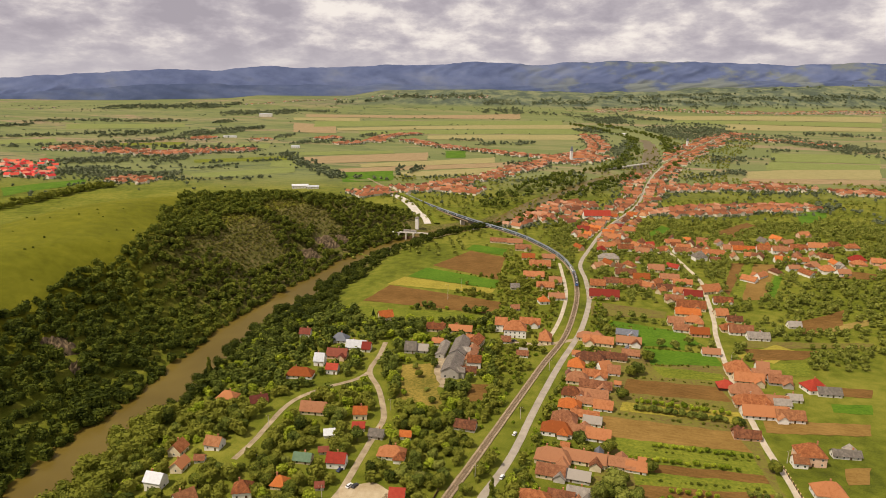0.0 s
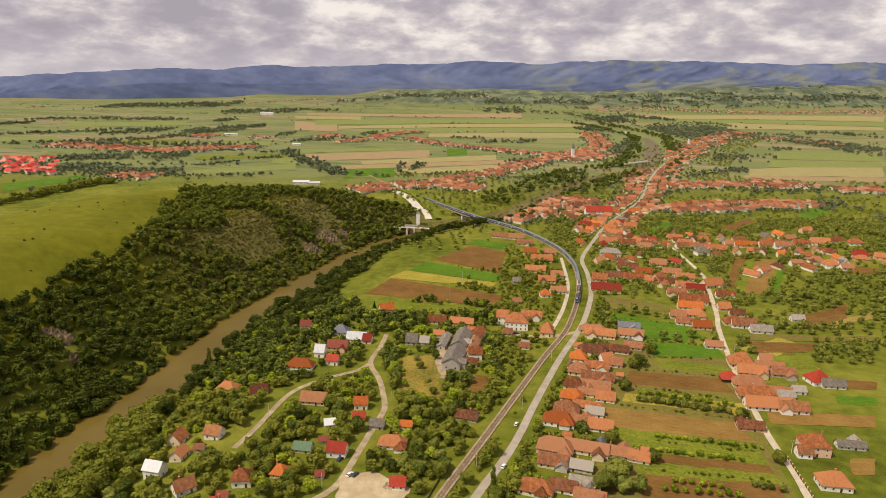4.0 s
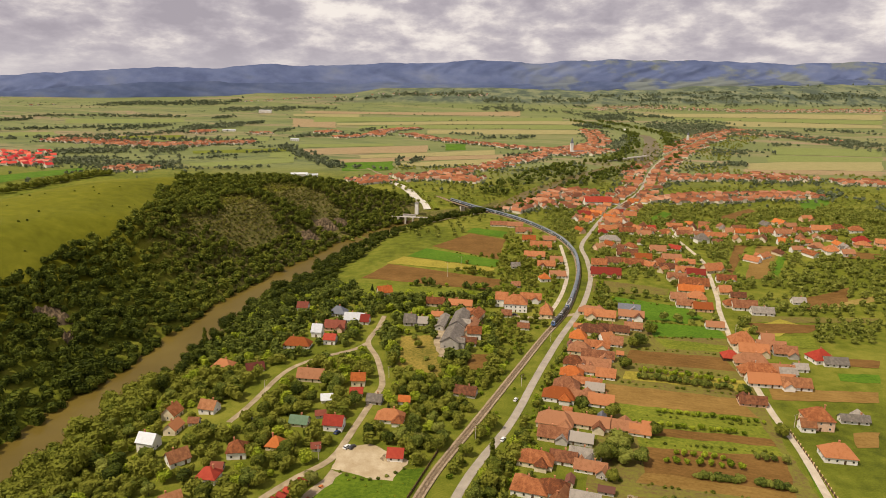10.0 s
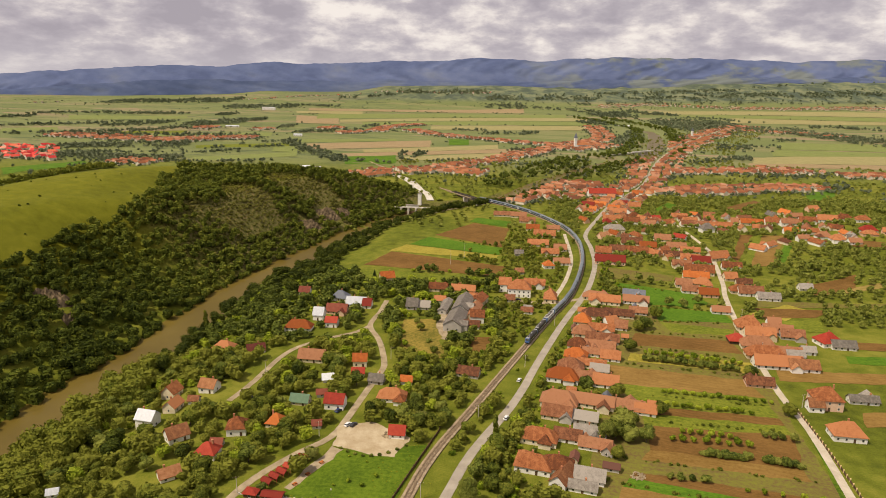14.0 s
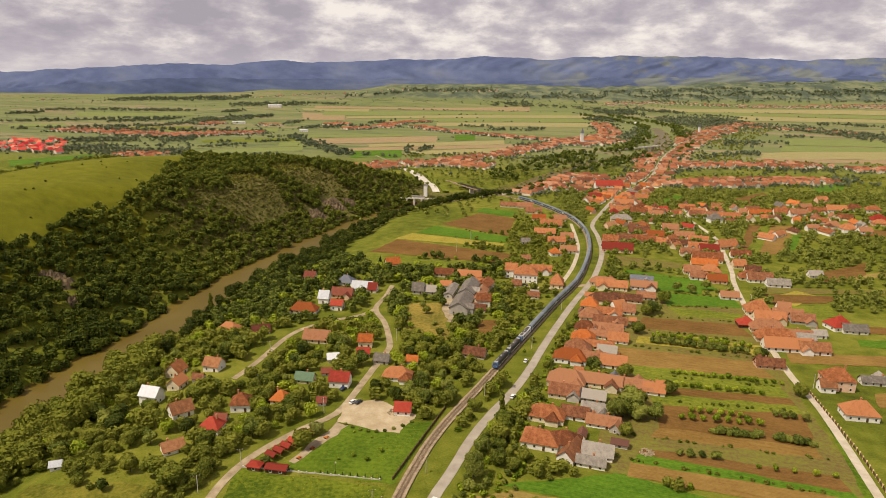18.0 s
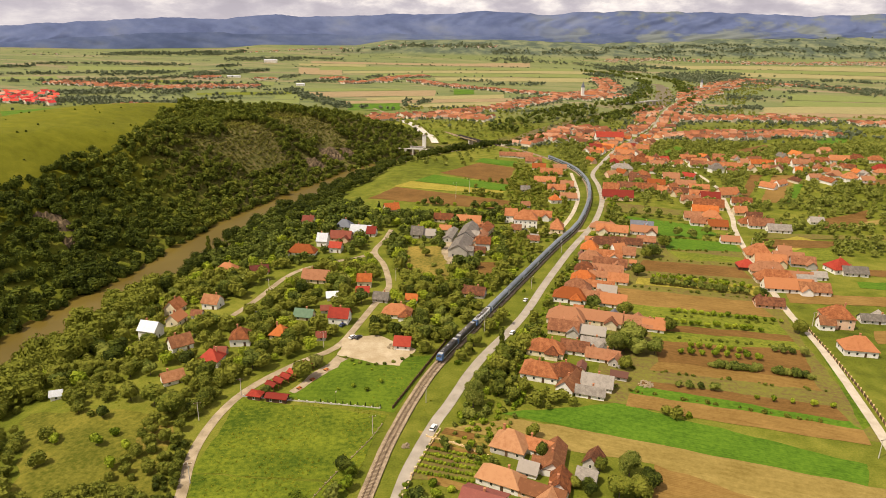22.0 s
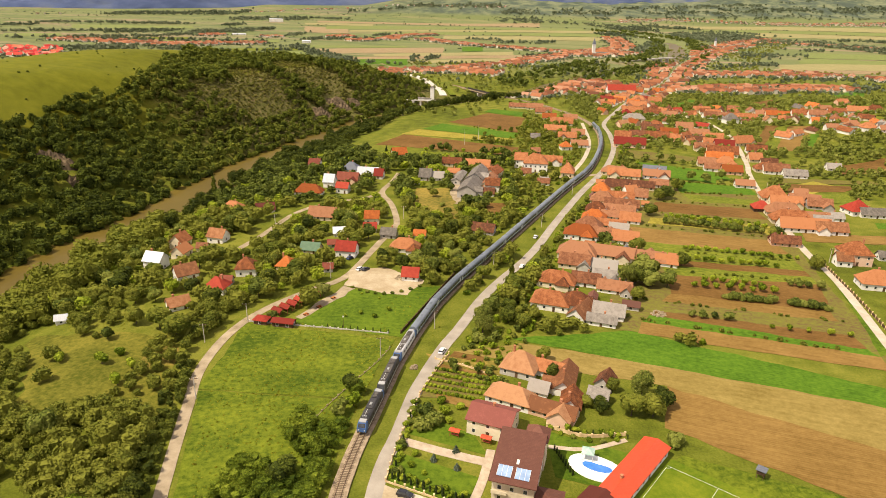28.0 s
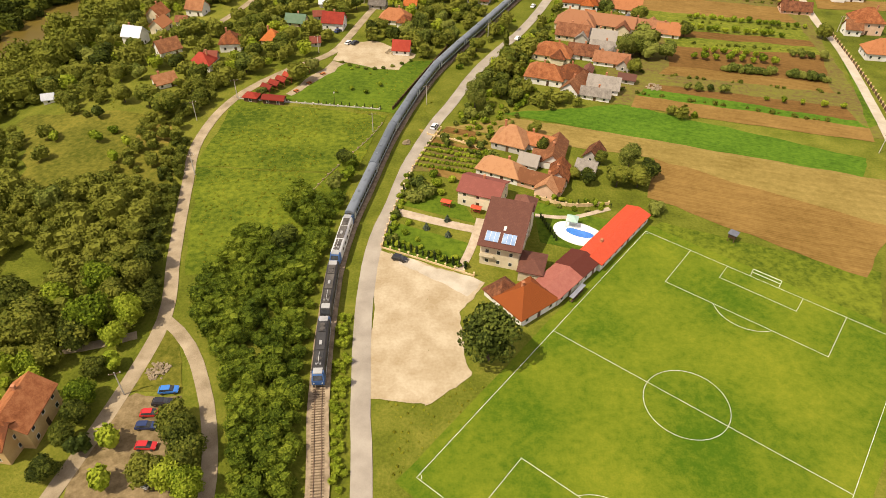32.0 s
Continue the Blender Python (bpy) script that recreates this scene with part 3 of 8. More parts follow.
def child(name, me, parent, label="", at=(0, 0, 0), rz=0.0):
    ob = new(name, me)
    ob.parent = parent
    ob.matrix_basis = pose(*at, 0, 0, rz)
    if label:
        ob["label"] = label
    return ob


def part(name, bm, mat, parent, label="", smooth=False):
    me = bpy.data.meshes.new(name)
    bm.to_mesh(me)
    bm.free()
    me.materials.append(MATS[mat])
    if smooth:
        me.polygons.foreach_set("use_smooth", [True] * len(me.polygons))
    return child(name, me, parent, label)


def box(x0, x1, y0, y1, z0, z1):
    v = [(x0, y0, z0), (x1, y0, z0), (x1, y1, z0), (x0, y1, z0), (x0, y0, z1), (x1, y0, z1), (x1, y1, z1), (x0, y1, z1)]
    f = [(0, 3, 2, 1), (4, 5, 6, 7), (0, 1, 5, 4), (1, 2, 6, 5), (2, 3, 7, 6), (3, 0, 4, 7)]
    return v, f


def boxes(*sets):
    """Several boxes as one list of vertices and faces."""
    v, f = [], []
    for s in sets:
        bv, bf = box(*s)
        f += [tuple(i + len(v) for i in q) for q in bf]
        v += bv
    return v, f


def rounded_box(x0, x1, y0, y1, z0, z1, edge=0.1, cuts=2):
    bm = bmesh.new()
    bmesh.ops.create_cube(bm, size=1.0)
    for v in bm.verts:
        v.co = ((x0 + x1) / 2 + v.co.x * (x1 - x0), (y0 + y1) / 2 + v.co.y * (y1 - y0), (z0 + z1) / 2 + v.co.z * (z1 - z0))
    bmesh.ops.bevel(bm, geom=bm.edges[:], offset=edge, segments=cuts, affect="EDGES")
    return bm


def thing(name, label, category, m, group="", kind=""):
    ob = new(name)
    ob.empty_display_size = 0.5
    ob.matrix_basis = m
    return tagged(ob, label, category, group, kind)


def ribbon(name, line, width, mat, lift, label, thick=0.25, step=6.0, category="road", level=None, crown=0.0):
    """A strip of road laid along a line, with real edges."""
    p = spline(line, step)
    d = np.gradient(p, axis=0)
    d /= np.linalg.norm(d, axis=1)[:, None]
    nrm = np.stack([-d[:, 1], d[:, 0]], 1)
    wob = np.array([0.16 * width * 0.25 * math.sin(i * 1.7) * math.sin(i * 0.61) for i in range(len(p))])
    rows = []
    for off, dz in ((-0.5, -thick), (-0.5, 0.0), (0.0, crown), (0.5, 0.0), (0.5, -thick)):
        q = p + nrm * ((width + (wob if off < 0 else -wob)) * off)[:, None]
        z = np.full(len(p), level) if level is not None else ground_z(p[:, 0], p[:, 1])
        rows.append(np.c_[q, z + lift + dz])
    v = np.stack(rows, 1).reshape(-1, 3)
    i = np.arange(len(p) - 1)[:, None] * 5 + np.arange(4)[None]
    quads = np.stack([i, i + 5, i + 6, i + 1], -1).reshape(-1, 4)[:, ::-1]
    return tagged(new(name, fast_mesh(name, v, quads, mat)), label, category, kind="structure")


def make_land():
    def axis(low, high, a, b, fine, grow=1.055):
        mid = list(np.arange(a, b + 0.1, fine))
        left, right, s = [], [], fine
        while (left[-1] if left else a) > low:
            s *= grow
            left.append((left[-1] if left else a) - s)
        s = fine
        while (right[-1] if right else b) < high:
            s = min(s * grow, 90)
            right.append((right[-1] if right else b) + s)
        return np.array(left[::-1] + mid + right)

    xs, ys = axis(-5200, 5200, -420, 420, 6.0), axis(-600, 4870, 30, 1000, 6.0, 1.04)
    gx, gy = np.meshgrid(xs, ys)
    z = ground_z(gx, gy)
    v = np.stack([gx, gy, z], -1).reshape(-1, 3)
    w = len(xs)
    i = (np.arange(len(ys) - 1)[:, None] * w + np.arange(w - 1)[None]).reshape(-1)
    quads = np.stack([i, i + 1, i + w + 1, i + w], -1)
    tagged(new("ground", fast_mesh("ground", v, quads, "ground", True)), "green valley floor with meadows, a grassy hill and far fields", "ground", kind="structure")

    # water
    p = spline(RIVER, 8.0)
    d = np.gradient(p, axis=0)
    d /= np.linalg.norm(d, axis=1)[:, None]
    nrm = np.stack([-d[:, 1], d[:, 0]], 1)
    wz = water_z(p[:, 1])
    v = np.stack([np.c_[p + nrm * o, wz] for o in (24, 8, -8, -24)], 1).reshape(-1, 3)
    i = (np.arange(len(p) - 1)[:, None] * 4 + np.arange(3)[None]).reshape(-1)
    quads = np.stack([i, i + 1, i + 5, i + 4], -1)
    tagged(new("river", fast_mesh("river", v, quads[:, ::-1], "river_water", True)), "muddy brown river winding below the wooded hill", "river", kind="structure")

    # mountains closing the valley: a range with spurs and side valleys, and a darker spur before it
    def mountain(name, mat, y0, depth, ridge, seed, rough_z, rough_y, label, steps=26, across=620):
        xs = np.linspace(-5600, 5600, across)
        rows = []
        for k in range(steps + 1):
            f = k / steps
            y = y0 + depth * f
            r, bearing = np.hypot(xs, y), np.degrees(np.arctan2(xs, y))
            low = 148 + r * np.tan(np.radians(np.interp(bearing, BEARINGS, FOOT) - 0.2))
            high = 148 + np.hypot(xs, y0 + depth) * np.tan(np.radians(np.interp(bearing, BEARINGS, ridge)))
            bend = [x * 0.0042 + 0.55 * math.sin(f * 3.1 + x * 0.0011) for x in xs]
            spurs = np.array([1 - 2.2 * abs(noise.fractal(Vector((b, f * 0.8, seed)), 0.9, 2.1, 5)) for b in bend])
            crest = np.array([noise.fractal(Vector((x * 0.0046, 7.7, seed)), 0.8, 2.1, 6) for x in xs])
            z = low + (high - low) * f ** 0.85 + spurs * rough_z * f * (1 - f) * 3.2 + crest * 11 * f * f
            rows.append(np.c_[xs, np.full(len(xs), y) - spurs * rough_y * (1 - 0.6 * f), z])
        v = np.stack(rows, 0).reshape(-1, 3)
        w = len(xs)
        i = (np.arange(steps)[:, None] * w + np.arange(w - 1)[None]).reshape(-1)
        quads = np.stack([i, i + 1, i + w + 1, i + w], -1)
        tagged(new(name, fast_mesh(name, v, quads, mat, True)), label, "mountains", kind="structure")

    mountain("backdrop_mountains", "hazy_mountain", 4760, 170, RIDGE, 3.1, 10, 15, "blue hazy wooded mountain range on the horizon")
    mountain("backdrop_spur", "hazy_spur", 4700, 70, SPUR, 8.4, 6, 8, "darker blue hazy wooded spur below the mountain range", 14)


make_land()
ribbon("road", ROAD, 4.3, "asphalt", 0.16, "pale asphalt village road beside the railway", crown=0.06)
ribbon("road_white", WHITE_ROAD, 3.7, "pale_lane", 0.16, "pale gravel street between the garden strips")
ribbon("lane", LANE, 3.5, "gravel_lane", 0.14, "dusty gravel lane between meadow and orchards")
ribbon("lane_fork", LANE_FORK, 3.1, "gravel_lane", 0.12, "narrow gravel branch of the lane")
ribbon("lane_west", LANE_WEST, 3.2, "gravel_lane", 0.13, "gravel lane among the riverside houses")
ribbon("lane_track", LANE_TRACK, 3.2, "pale_lane", 0.13, "dirt lane following the railway curve")
ribbon("lane_house", [(-112, 93), (-101, 94), (-93, 96), (-82, 99), (-74, 102.5)], 2.6, "gravel_lane", 0.11, "dirt path from the lane to the house")
ribbon("lane_crossing", CROSSING, 4.2, "gravel_lane", 0.12, "gravel lane to the level crossing")

# ---- railway ----
TRACK_Z = 0.75
ribbon("ballast", TRACK, 4.6, "ballast", 0.0, "brown stone ballast of the single railway track", 1.6, 4.0, "railway", TRACK_Z - 0.22)


def make_rails():
    p = spline(TRACK, 1.2)
    d = np.gradient(p, axis=0)
    d /= np.linalg.norm(d, axis=1)[:, None]
    nrm = np.stack([-d[:, 1], d[:, 0]], 1)
    track = thing("railway_track", "single railway track with brown rails on dark sleepers", "railway track", pose(0, 0, 0), kind="structure")
    for side in (-0.75, 0.75):
        rows = []
        for o, z in ((-0.05, -0.18), (-0.05, 0.0), (0.05, 0.0), (0.05, -0.18)):
            rows.append(np.c_[p + nrm * (side + o), np.full(len(p), TRACK_Z + z)])
        v = np.stack(rows, 1).reshape(-1, 3)
        i = (np.arange(len(p) - 1)[:, None] * 4 + np.arange(3)[None]).reshape(-1)
        quads = np.stack([i, i + 4, i + 5, i + 1], -1)
        child("rail", fast_mesh("rail", v, quads[:, ::-1], "rail_steel"), track)
    q = spline(TRACK, 0.65)
    g = np.gradient(q, axis=0)
    g /= np.linalg.norm(g, axis=1)[:, None]
    s = np.r_[0, np.cumsum(np.linalg.norm(np.diff(q, axis=0), axis=1))]
    me = raw_mesh("sleeper", *box(-0.12, 0.12, -1.3, 1.3, -0.22, 0.0), "sleeper")
    first = int(np.argmin(np.abs(q[:, 1] - 52)))
    verts, quads = [], []
    bv, bf = box(-0.12, 0.12, -1.3, 1.3, -0.22, 0.0)
    for k in range(first, min(len(q), first + 900)):
        m = pose(q[k, 0], q[k, 1], TRACK_Z - 0.14, 0, 0, math.degrees(math.atan2(g[k, 1], g[k, 0])) + random.uniform(-1.2, 1.2))
        if k < first + 170:
            ob = new("sleeper", me)
            ob.parent = track
            ob.matrix_basis = m
        else:
            quads += [[i + len(verts) for i in f] for f in bf]
            verts += [tuple(m @ Vector(c)) for c in bv]
    tagged(child("sleepers", fast_mesh("sleepers", verts, quads, "sleeper"), track), kind="stuff")


make_rails()

# ---- trees ----
def cube_sphere(n):
    """A ball of quads: vertices on the unit sphere and faces."""
    v, f = [], []
    for axis in range(3):
        for sign in (-1, 1):
            start = len(v)
            for i in range(n + 1):
                for j in range(n + 1):
                    a, b = math.tan((2 * i / n - 1) * math.pi / 4), math.tan((2 * j / n - 1) * math.pi / 4)
                    c = [0.0, 0.0, 0.0]
                    c[axis], c[(axis + 1) % 3], c[(axis + 2) % 3] = sign, a, b * sign
                    k = math.sqrt(sum(q * q for q in c))
                    v.append([q / k for q in c])
            for i in range(n):
                for j in range(n):
                    s = start + i * (n + 1) + j
                    f.append((s, s + n + 1, s + n + 2, s + 1))
    return np.array(v), np.array(f)


def crown_arrays(rng, height, width, lobes, leaves, leaf, core=2, base=0.22, shape="round", heart=0.84):
    """A crown of leaf clumps on several uneven lobes round a dark core. Rests on z = 0 with its trunk's foot."""
    vs, fs, count = [], [], 0
    cv, cf = cube_sphere(core)
    centres = []
    low, top = height * base, height
    for k in range(lobes):
        if shape == "round":
            a = rng.uniform(0, 2 * math.pi)
            up = rng.uniform(0.0, 1.0)
            rad = width * 0.5 * (0.30 + (0.28 if heart > 0.8 else 0.40) * rng.random()) * (1.0 if k else 0.0)
            c = np.array([math.cos(a) * rad, math.sin(a) * rad, low + (top - low) * (0.30 + 0.42 * up)])
            r = np.array([1, 1, 0.9]) * width * ((0.26 if heart > 0.8 else 0.17) + 0.12 * rng.random())
            if k == 0:
                r = np.array([width * 0.36, width * 0.36, (top - low) * 0.42])
                c = np.array([0, 0, (low + top) / 2 * 1.03])
        elif shape == "tall":
            up = (k + 0.5) / lobes
            c = np.array([rng.uniform(-0.1, 0.1) * width, rng.uniform(-0.1, 0.1) * width, low + (top - low) * up])
            r = np.array([1, 1, 1.5]) * width * (0.30 + 0.18 * math.sin(math.pi * min(1, up + 0.15)))
        else:
            up = k / lobes
            c = np.array([0, 0, low + (top - low) * up * 0.92])
            r = np.array([1, 1, 0.62]) * width * 0.5 * (1.02 - up) + 0.15
        centres.append((c, r))
    for k, (c, r) in enumerate(centres):
        jitter = 1 + 0.16 * rng.standard_normal((len(cv), 1))
        vs.append(c + cv * r * heart * np.clip(jitter, 0.75, 1.2))
        fs.append(cf + count)
        count += len(cv)
    weights = np.array([r[0] * r[2] for _, r in centres])
    pick = rng.choice(lobes, size=leaves, p=weights / weights.sum())
    for k in pick:
        c, r = centres[k]
        d = rng.standard_normal(3)
        d[2] = abs(d[2]) * 1.1 - 0.35
        d /= np.linalg.norm(d)
        at = c + d * r * rng.uniform(0.82, 1.07)
        nrm = d + 0.38 * rng.standard_normal(3)
        nrm /= np.linalg.norm(nrm)
        a = np.cross(nrm, rng.standard_normal(3))
        a /= np.linalg.norm(a)
        b = np.cross(nrm, a)
        s = leaf * rng.uniform(0.55, 1.3)
        vs.append(np.array([at - a * s - b * s * 0.55, at + a * s * 0.7 - b * s * 0.8, at + a * s + b * s * 0.6, at - a * s * 0.6 + b * s]))
        fs.append(np.array([[0, 1, 2, 3]]) + count)
        count += 4
    return np.vstack(vs), np.vstack(fs)


def trunk_mesh(rng, height, r, limbs=4):
    """A tapered trunk with a few limbs."""
    v, f = [], []

    def tube(a, b, ra, rb, n=6):
        a, b = Vector(a), Vector(b)
        q = (b - a).to_track_quat("Z", "Y")
        start = len(v)
        for at, rad in ((a, ra), (b, rb)):
            for i in range(n):
                w = 2 * math.pi * i / n
                v.append(tuple(at + q @ Vector((math.cos(w) * rad, math.sin(w) * rad, 0))))
        for i in range(n):
            f.append((start + i, start + (i + 1) % n, start + n + (i + 1) % n, start + n + i))

    bend = (rng.uniform(-0.3, 0.3), rng.uniform(-0.3, 0.3), height * 0.35)
    tube((0, 0, -0.6), bend, r * 1.25, r * 0.85)
    tube(bend, (bend[0] * 0.4, bend[1] * 0.4, height * 0.8), r * 0.85, r * 0.3)
    for k in range(limbs):
        w = 2 * math.pi * (k + rng.random() * 0.6) / limbs
        z = height * rng.uniform(0.28, 0.5)
        tube((bend[0], bend[1], z), (math.cos(w) * height * 0.25, math.sin(w) * height * 0.25, z + height * 0.22), r * 0.5, r * 0.2, 5)
    return raw_mesh("trunk", v, f, "bark")


TREE_KINDS = {}


def tree_kind(key, seed, height, width, lobes, leaves, leaf, mat, base=0.22, shape="round", core=2, heart=0.84):
    rng = np.random.default_rng(seed)
    v, f = crown_arrays(rng, height, width, lobes, leaves, leaf, core, base, shape, heart)
    TREE_KINDS[key] = (fast_mesh("crown", v, f, mat, True), trunk_mesh(rng, height, 0.018 * height + 0.05, 3 if shape == "round" else 0))


for k in range(4):
    tree_kind(f"broad{k}", 20 + k, 8.5, 7.8, 11, 880, 0.36, ("leaves_garden", "leaves_garden", "leaves_mid", "leaves_wood")[k], 0.16)
for k in range(3):
    tree_kind(f"fruit{k}", 40 + k, 3.6, 3.6, 6, 200, 0.28, ("leaves_bright", "leaves_bright", "leaves_mid")[k], 0.2)
for k in range(2):
    tree_kind(f"bush{k}", 50 + k, 2.2, 3.2, 6, 220, 0.26, ("leaves_bright", "leaves_mid")[k], 0.02)
tree_kind("willow", 60, 6.5, 6.0, 9, 620, 0.34, "leaves_willow", 0.1)
tree_kind("conifer", 61, 9.0, 3.6, 9, 420, 0.34, "leaves_conifer", 0.06, "cone")
tree_kind("cypress", 62, 3.0, 0.9, 4, 160, 0.14, "leaves_conifer", 0.02, "tall", 1)
tree_kind("bluespruce", 63, 3.4, 2.4, 6, 220, 0.2, "leaves_blue", 0.05, "cone", 1)
tree_kind("poplar", 64, 15.0, 3.4, 6, 480, 0.42, "leaves_wood", 0.05, "tall")
tree_kind("walnut", 65, 12.5, 8.6, 17, 3900, 0.25, "leaves_mid", 0.06, heart=0.4)
for k in range(3):
    tree_kind(f"fine{k}", 70 + k, 8.5, 7.8, 16, 2400, 0.24, ("leaves_garden", "leaves_bright", "leaves_garden")[k], 0.1, heart=0.72)


def tree(key, x, y, size=1.0, label="leafy green deciduous tree", category="tree", name="tree", group="", sink=0.0):
    crown, trunk = TREE_KINDS[key]
    ob = thing(name, label, category, pose(x, y, gz(x, y) - sink, 0, 0, (x * 37 + y * 91) % 360), group)
    a = child("crown", crown, ob)
    b = child("trunk", trunk, ob)
    for q in (a, b):
        q.scale = (size, size, size * (0.9 + 0.2 * ((x * 13.7 + y * 7.3) % 1.0)))
    return ob


def grove(name, points, sizes, kinds, mat, label, category="trees"):
    """A wood nobody could count: many crowns in one mesh."""
    rng = np.random.default_rng(len(points) + 7)
    zs = ground_z(points[:, 0], points[:, 1])
    vs, fs, count = [], [], 0
    for k, ((x, y), s, z) in enumerate(zip(points, sizes, zs)):
        v, f = kinds[rng.integers(len(kinds))]
        a = rng.uniform(0, 2 * math.pi)
        c, q = math.cos(a), math.sin(a)
        st = s * rng.uniform(0.85, 1.15)
        w = np.empty_like(v)
        w[:, 0] = (v[:, 0] * c - v[:, 1] * q) * s + x
        w[:, 1] = (v[:, 0] * q + v[:, 1] * c) * s + y
        w[:, 2] = v[:, 2] * st + z - 0.3
        vs.append(w)
        fs.append(f + count)
        count += len(v)
    if not vs:
        return None
    ob = new(name, fast_mesh(name, np.vstack(vs), np.vstack(fs), mat, True))
    return tagged(ob, label, category, kind="stuff")


def kinds_of(seed, count, height, width, lobes, leaves, leaf, base=0.1, core=1, shape="round", heart=0.81):
    rng = np.random.default_rng(seed)
    return [crown_arrays(rng, height, width, lobes, leaves, leaf, core, base, shape, heart) for _ in range(count)]


WOOD_NEAR = kinds_of(1, 8, 9.0, 8.4, 7, 230, 0.53)
WOOD_MID = kinds_of(2, 6, 9.0, 8.8, 6, 74, 0.86)
WOOD_FINE = kinds_of(11, 7, 9.0, 8.4, 9, 420, 0.36)
WOOD_FAR = kinds_of(3, 6, 9.0, 9.0, 3, 52, 1.1)
WOOD_PLAIN = kinds_of(8, 9, 7.0, 8.6, 1, 9, 1.5, 0.0, 1)
THICKET = kinds_of(9, 6, 9.0, 8.6, 10, 560, 0.31)
TUFT = kinds_of(6, 5, 0.9, 1.3, 1, 14, 0.3, 0.0)
SCRUB = kinds_of(4, 6, 2.4, 3.2, 4, 36, 0.46, 0.0)

KEEP_CLEAR = []  # rectangles (x, y, half length, half depth, degrees) that stay free of scattered plants
CLEAR_LINES = [(spline(ROAD, 12), 5.2), (spline(WHITE_ROAD, 12), 4.5), (spline(LANE, 8), 5.2), (spline(LANE_FORK, 8), 5.0), (spline(LANE_WEST, 8), 6.0), (spline(LANE_TRACK, 10), 3.5), (spline(CROSSING, 8), 4.0), (spline(TRACK, 10), 5.0)]


def clear(x0, y0, half_l, half_d, degrees=0.0):
    KEEP_CLEAR.append((x0, y0, half_l, half_d, degrees))


def free_of(points, pad=0.0, lines=True):
    """Which points lie off the roads, the rails, the houses and the fields."""
    ok = np.ones(len(points), bool)
    x, y = points[:, 0], points[:, 1]
    if lines:
        for line, r in CLEAR_LINES:
            d, _ = line_distance(x, y, line)
            ok &= d > r + pad
    low, high = (points.min(0), points.max(0)) if len(points) else (np.zeros(2), np.zeros(2))
    for cx, cy, hl, hd, a in KEEP_CLEAR:
        reach = hl + hd + abs(pad)
        if cx + reach < low[0] or cx - reach > high[0] or cy + reach < low[1] or cy - reach > high[1]:
            continue
        c, s = math.cos(radians(a)), math.sin(radians(a))
        u, v = (x - cx) * c + (y - cy) * s, -(x - cx) * s + (y - cy) * c
        ok &= (np.abs(u) > hl + pad) | (np.abs(v) > hd + pad)
    return ok


def sow(seed, count, x0, x1, y0, y1, test=None, gap=0.0):
    """Random points in a rectangle that pass the test, none nearer to another than the gap."""
    rng = np.random.default_rng(seed)
    p = np.c_[rng.uniform(x0, x1, count), rng.uniform(y0, y1, count)]
    if test is not None:
        p = p[test(p[:, 0], p[:, 1])]
    if gap:
        cells, keep = {}, []
        for k, (x, y) in enumerate(p):
            i, j = int(x // gap), int(y // gap)
            near = [q for a in (-1, 0, 1) for b in (-1, 0, 1) for q in cells.get((i + a, j + b), ())]
            if all((x - qx) ** 2 + (y - qy) ** 2 > gap * gap for qx, qy in near):
                cells.setdefault((i, j), []).append((x, y))
                keep.append(k)
        p = p[keep]
    return p


def patchy(x, y, scale, low, seed=0.0):
    return np.array([noise.noise(Vector((a * scale + seed, b * scale, seed))) for a, b in zip(x, y)]) > low

# ---- houses ----
HOUSE_WALLS = {"w": "plaster_white", "c": "plaster_cream", "p": "plaster_peach", "g": "plaster_grey", "b": "brick_bare", "d": "wood_dark", "o": "plaster_ochre"}
WALL_WORDS = {"w": "white plastered", "c": "cream plastered", "p": "peach plastered", "g": "grey rendered", "b": "bare brick", "d": "dark timber", "o": "ochre plastered"}
ROOF_WORDS = {"tile_orange": "orange tiled", "tile_bright": "bright orange tiled", "tile_old": "weathered brown tiled", "tile_pale": "pale salmon tiled", "sheet_red": "bright red sheet metal", "sheet_maroon": "maroon sheet metal", "sheet_vermilion": "vermilion sheet metal", "sheet_brown": "dark brown sheet metal", "sheet_rose": "faded rose sheet metal", "sheet_white": "pale zinc sheet", "slate_grey": "grey slate", "sheet_green": "dull green sheet metal", "sheet_bluegrey": "blue-grey sheet metal"}
pane_mesh = raw_mesh("pane", *box(-0.42, 0.42, -0.03, 0.03, 0.06, 1.14), "window_glass")
frame_mesh = raw_mesh("window", *boxes((-0.56, 0.56, -0.05, 0.02, -0.08, 0.04), (-0.56, 0.56, -0.05, 0.02, 1.16, 1.26), (-0.56, -0.44, -0.05, 0.02, 0.04, 1.16), (0.44, 0.56, -0.05, 0.02, 0.04, 1.16)), "window_frame")
plain_window = raw_mesh("window", *box(-0.5, 0.5, -0.05, 0.02, 0, 1.2), "window_glass")
house_door = raw_mesh("door", *box(-0.5, 0.5, -0.06, 0.02, 0, 2.05), "wood_dark")
chimney_mesh = raw_mesh("chimney", *boxes((-0.32, 0.32, -0.32, 0.32, -1.2, 0.9), (-0.4, 0.4, -0.4, 0.4, 0.9, 1.05)), "brick_bare")


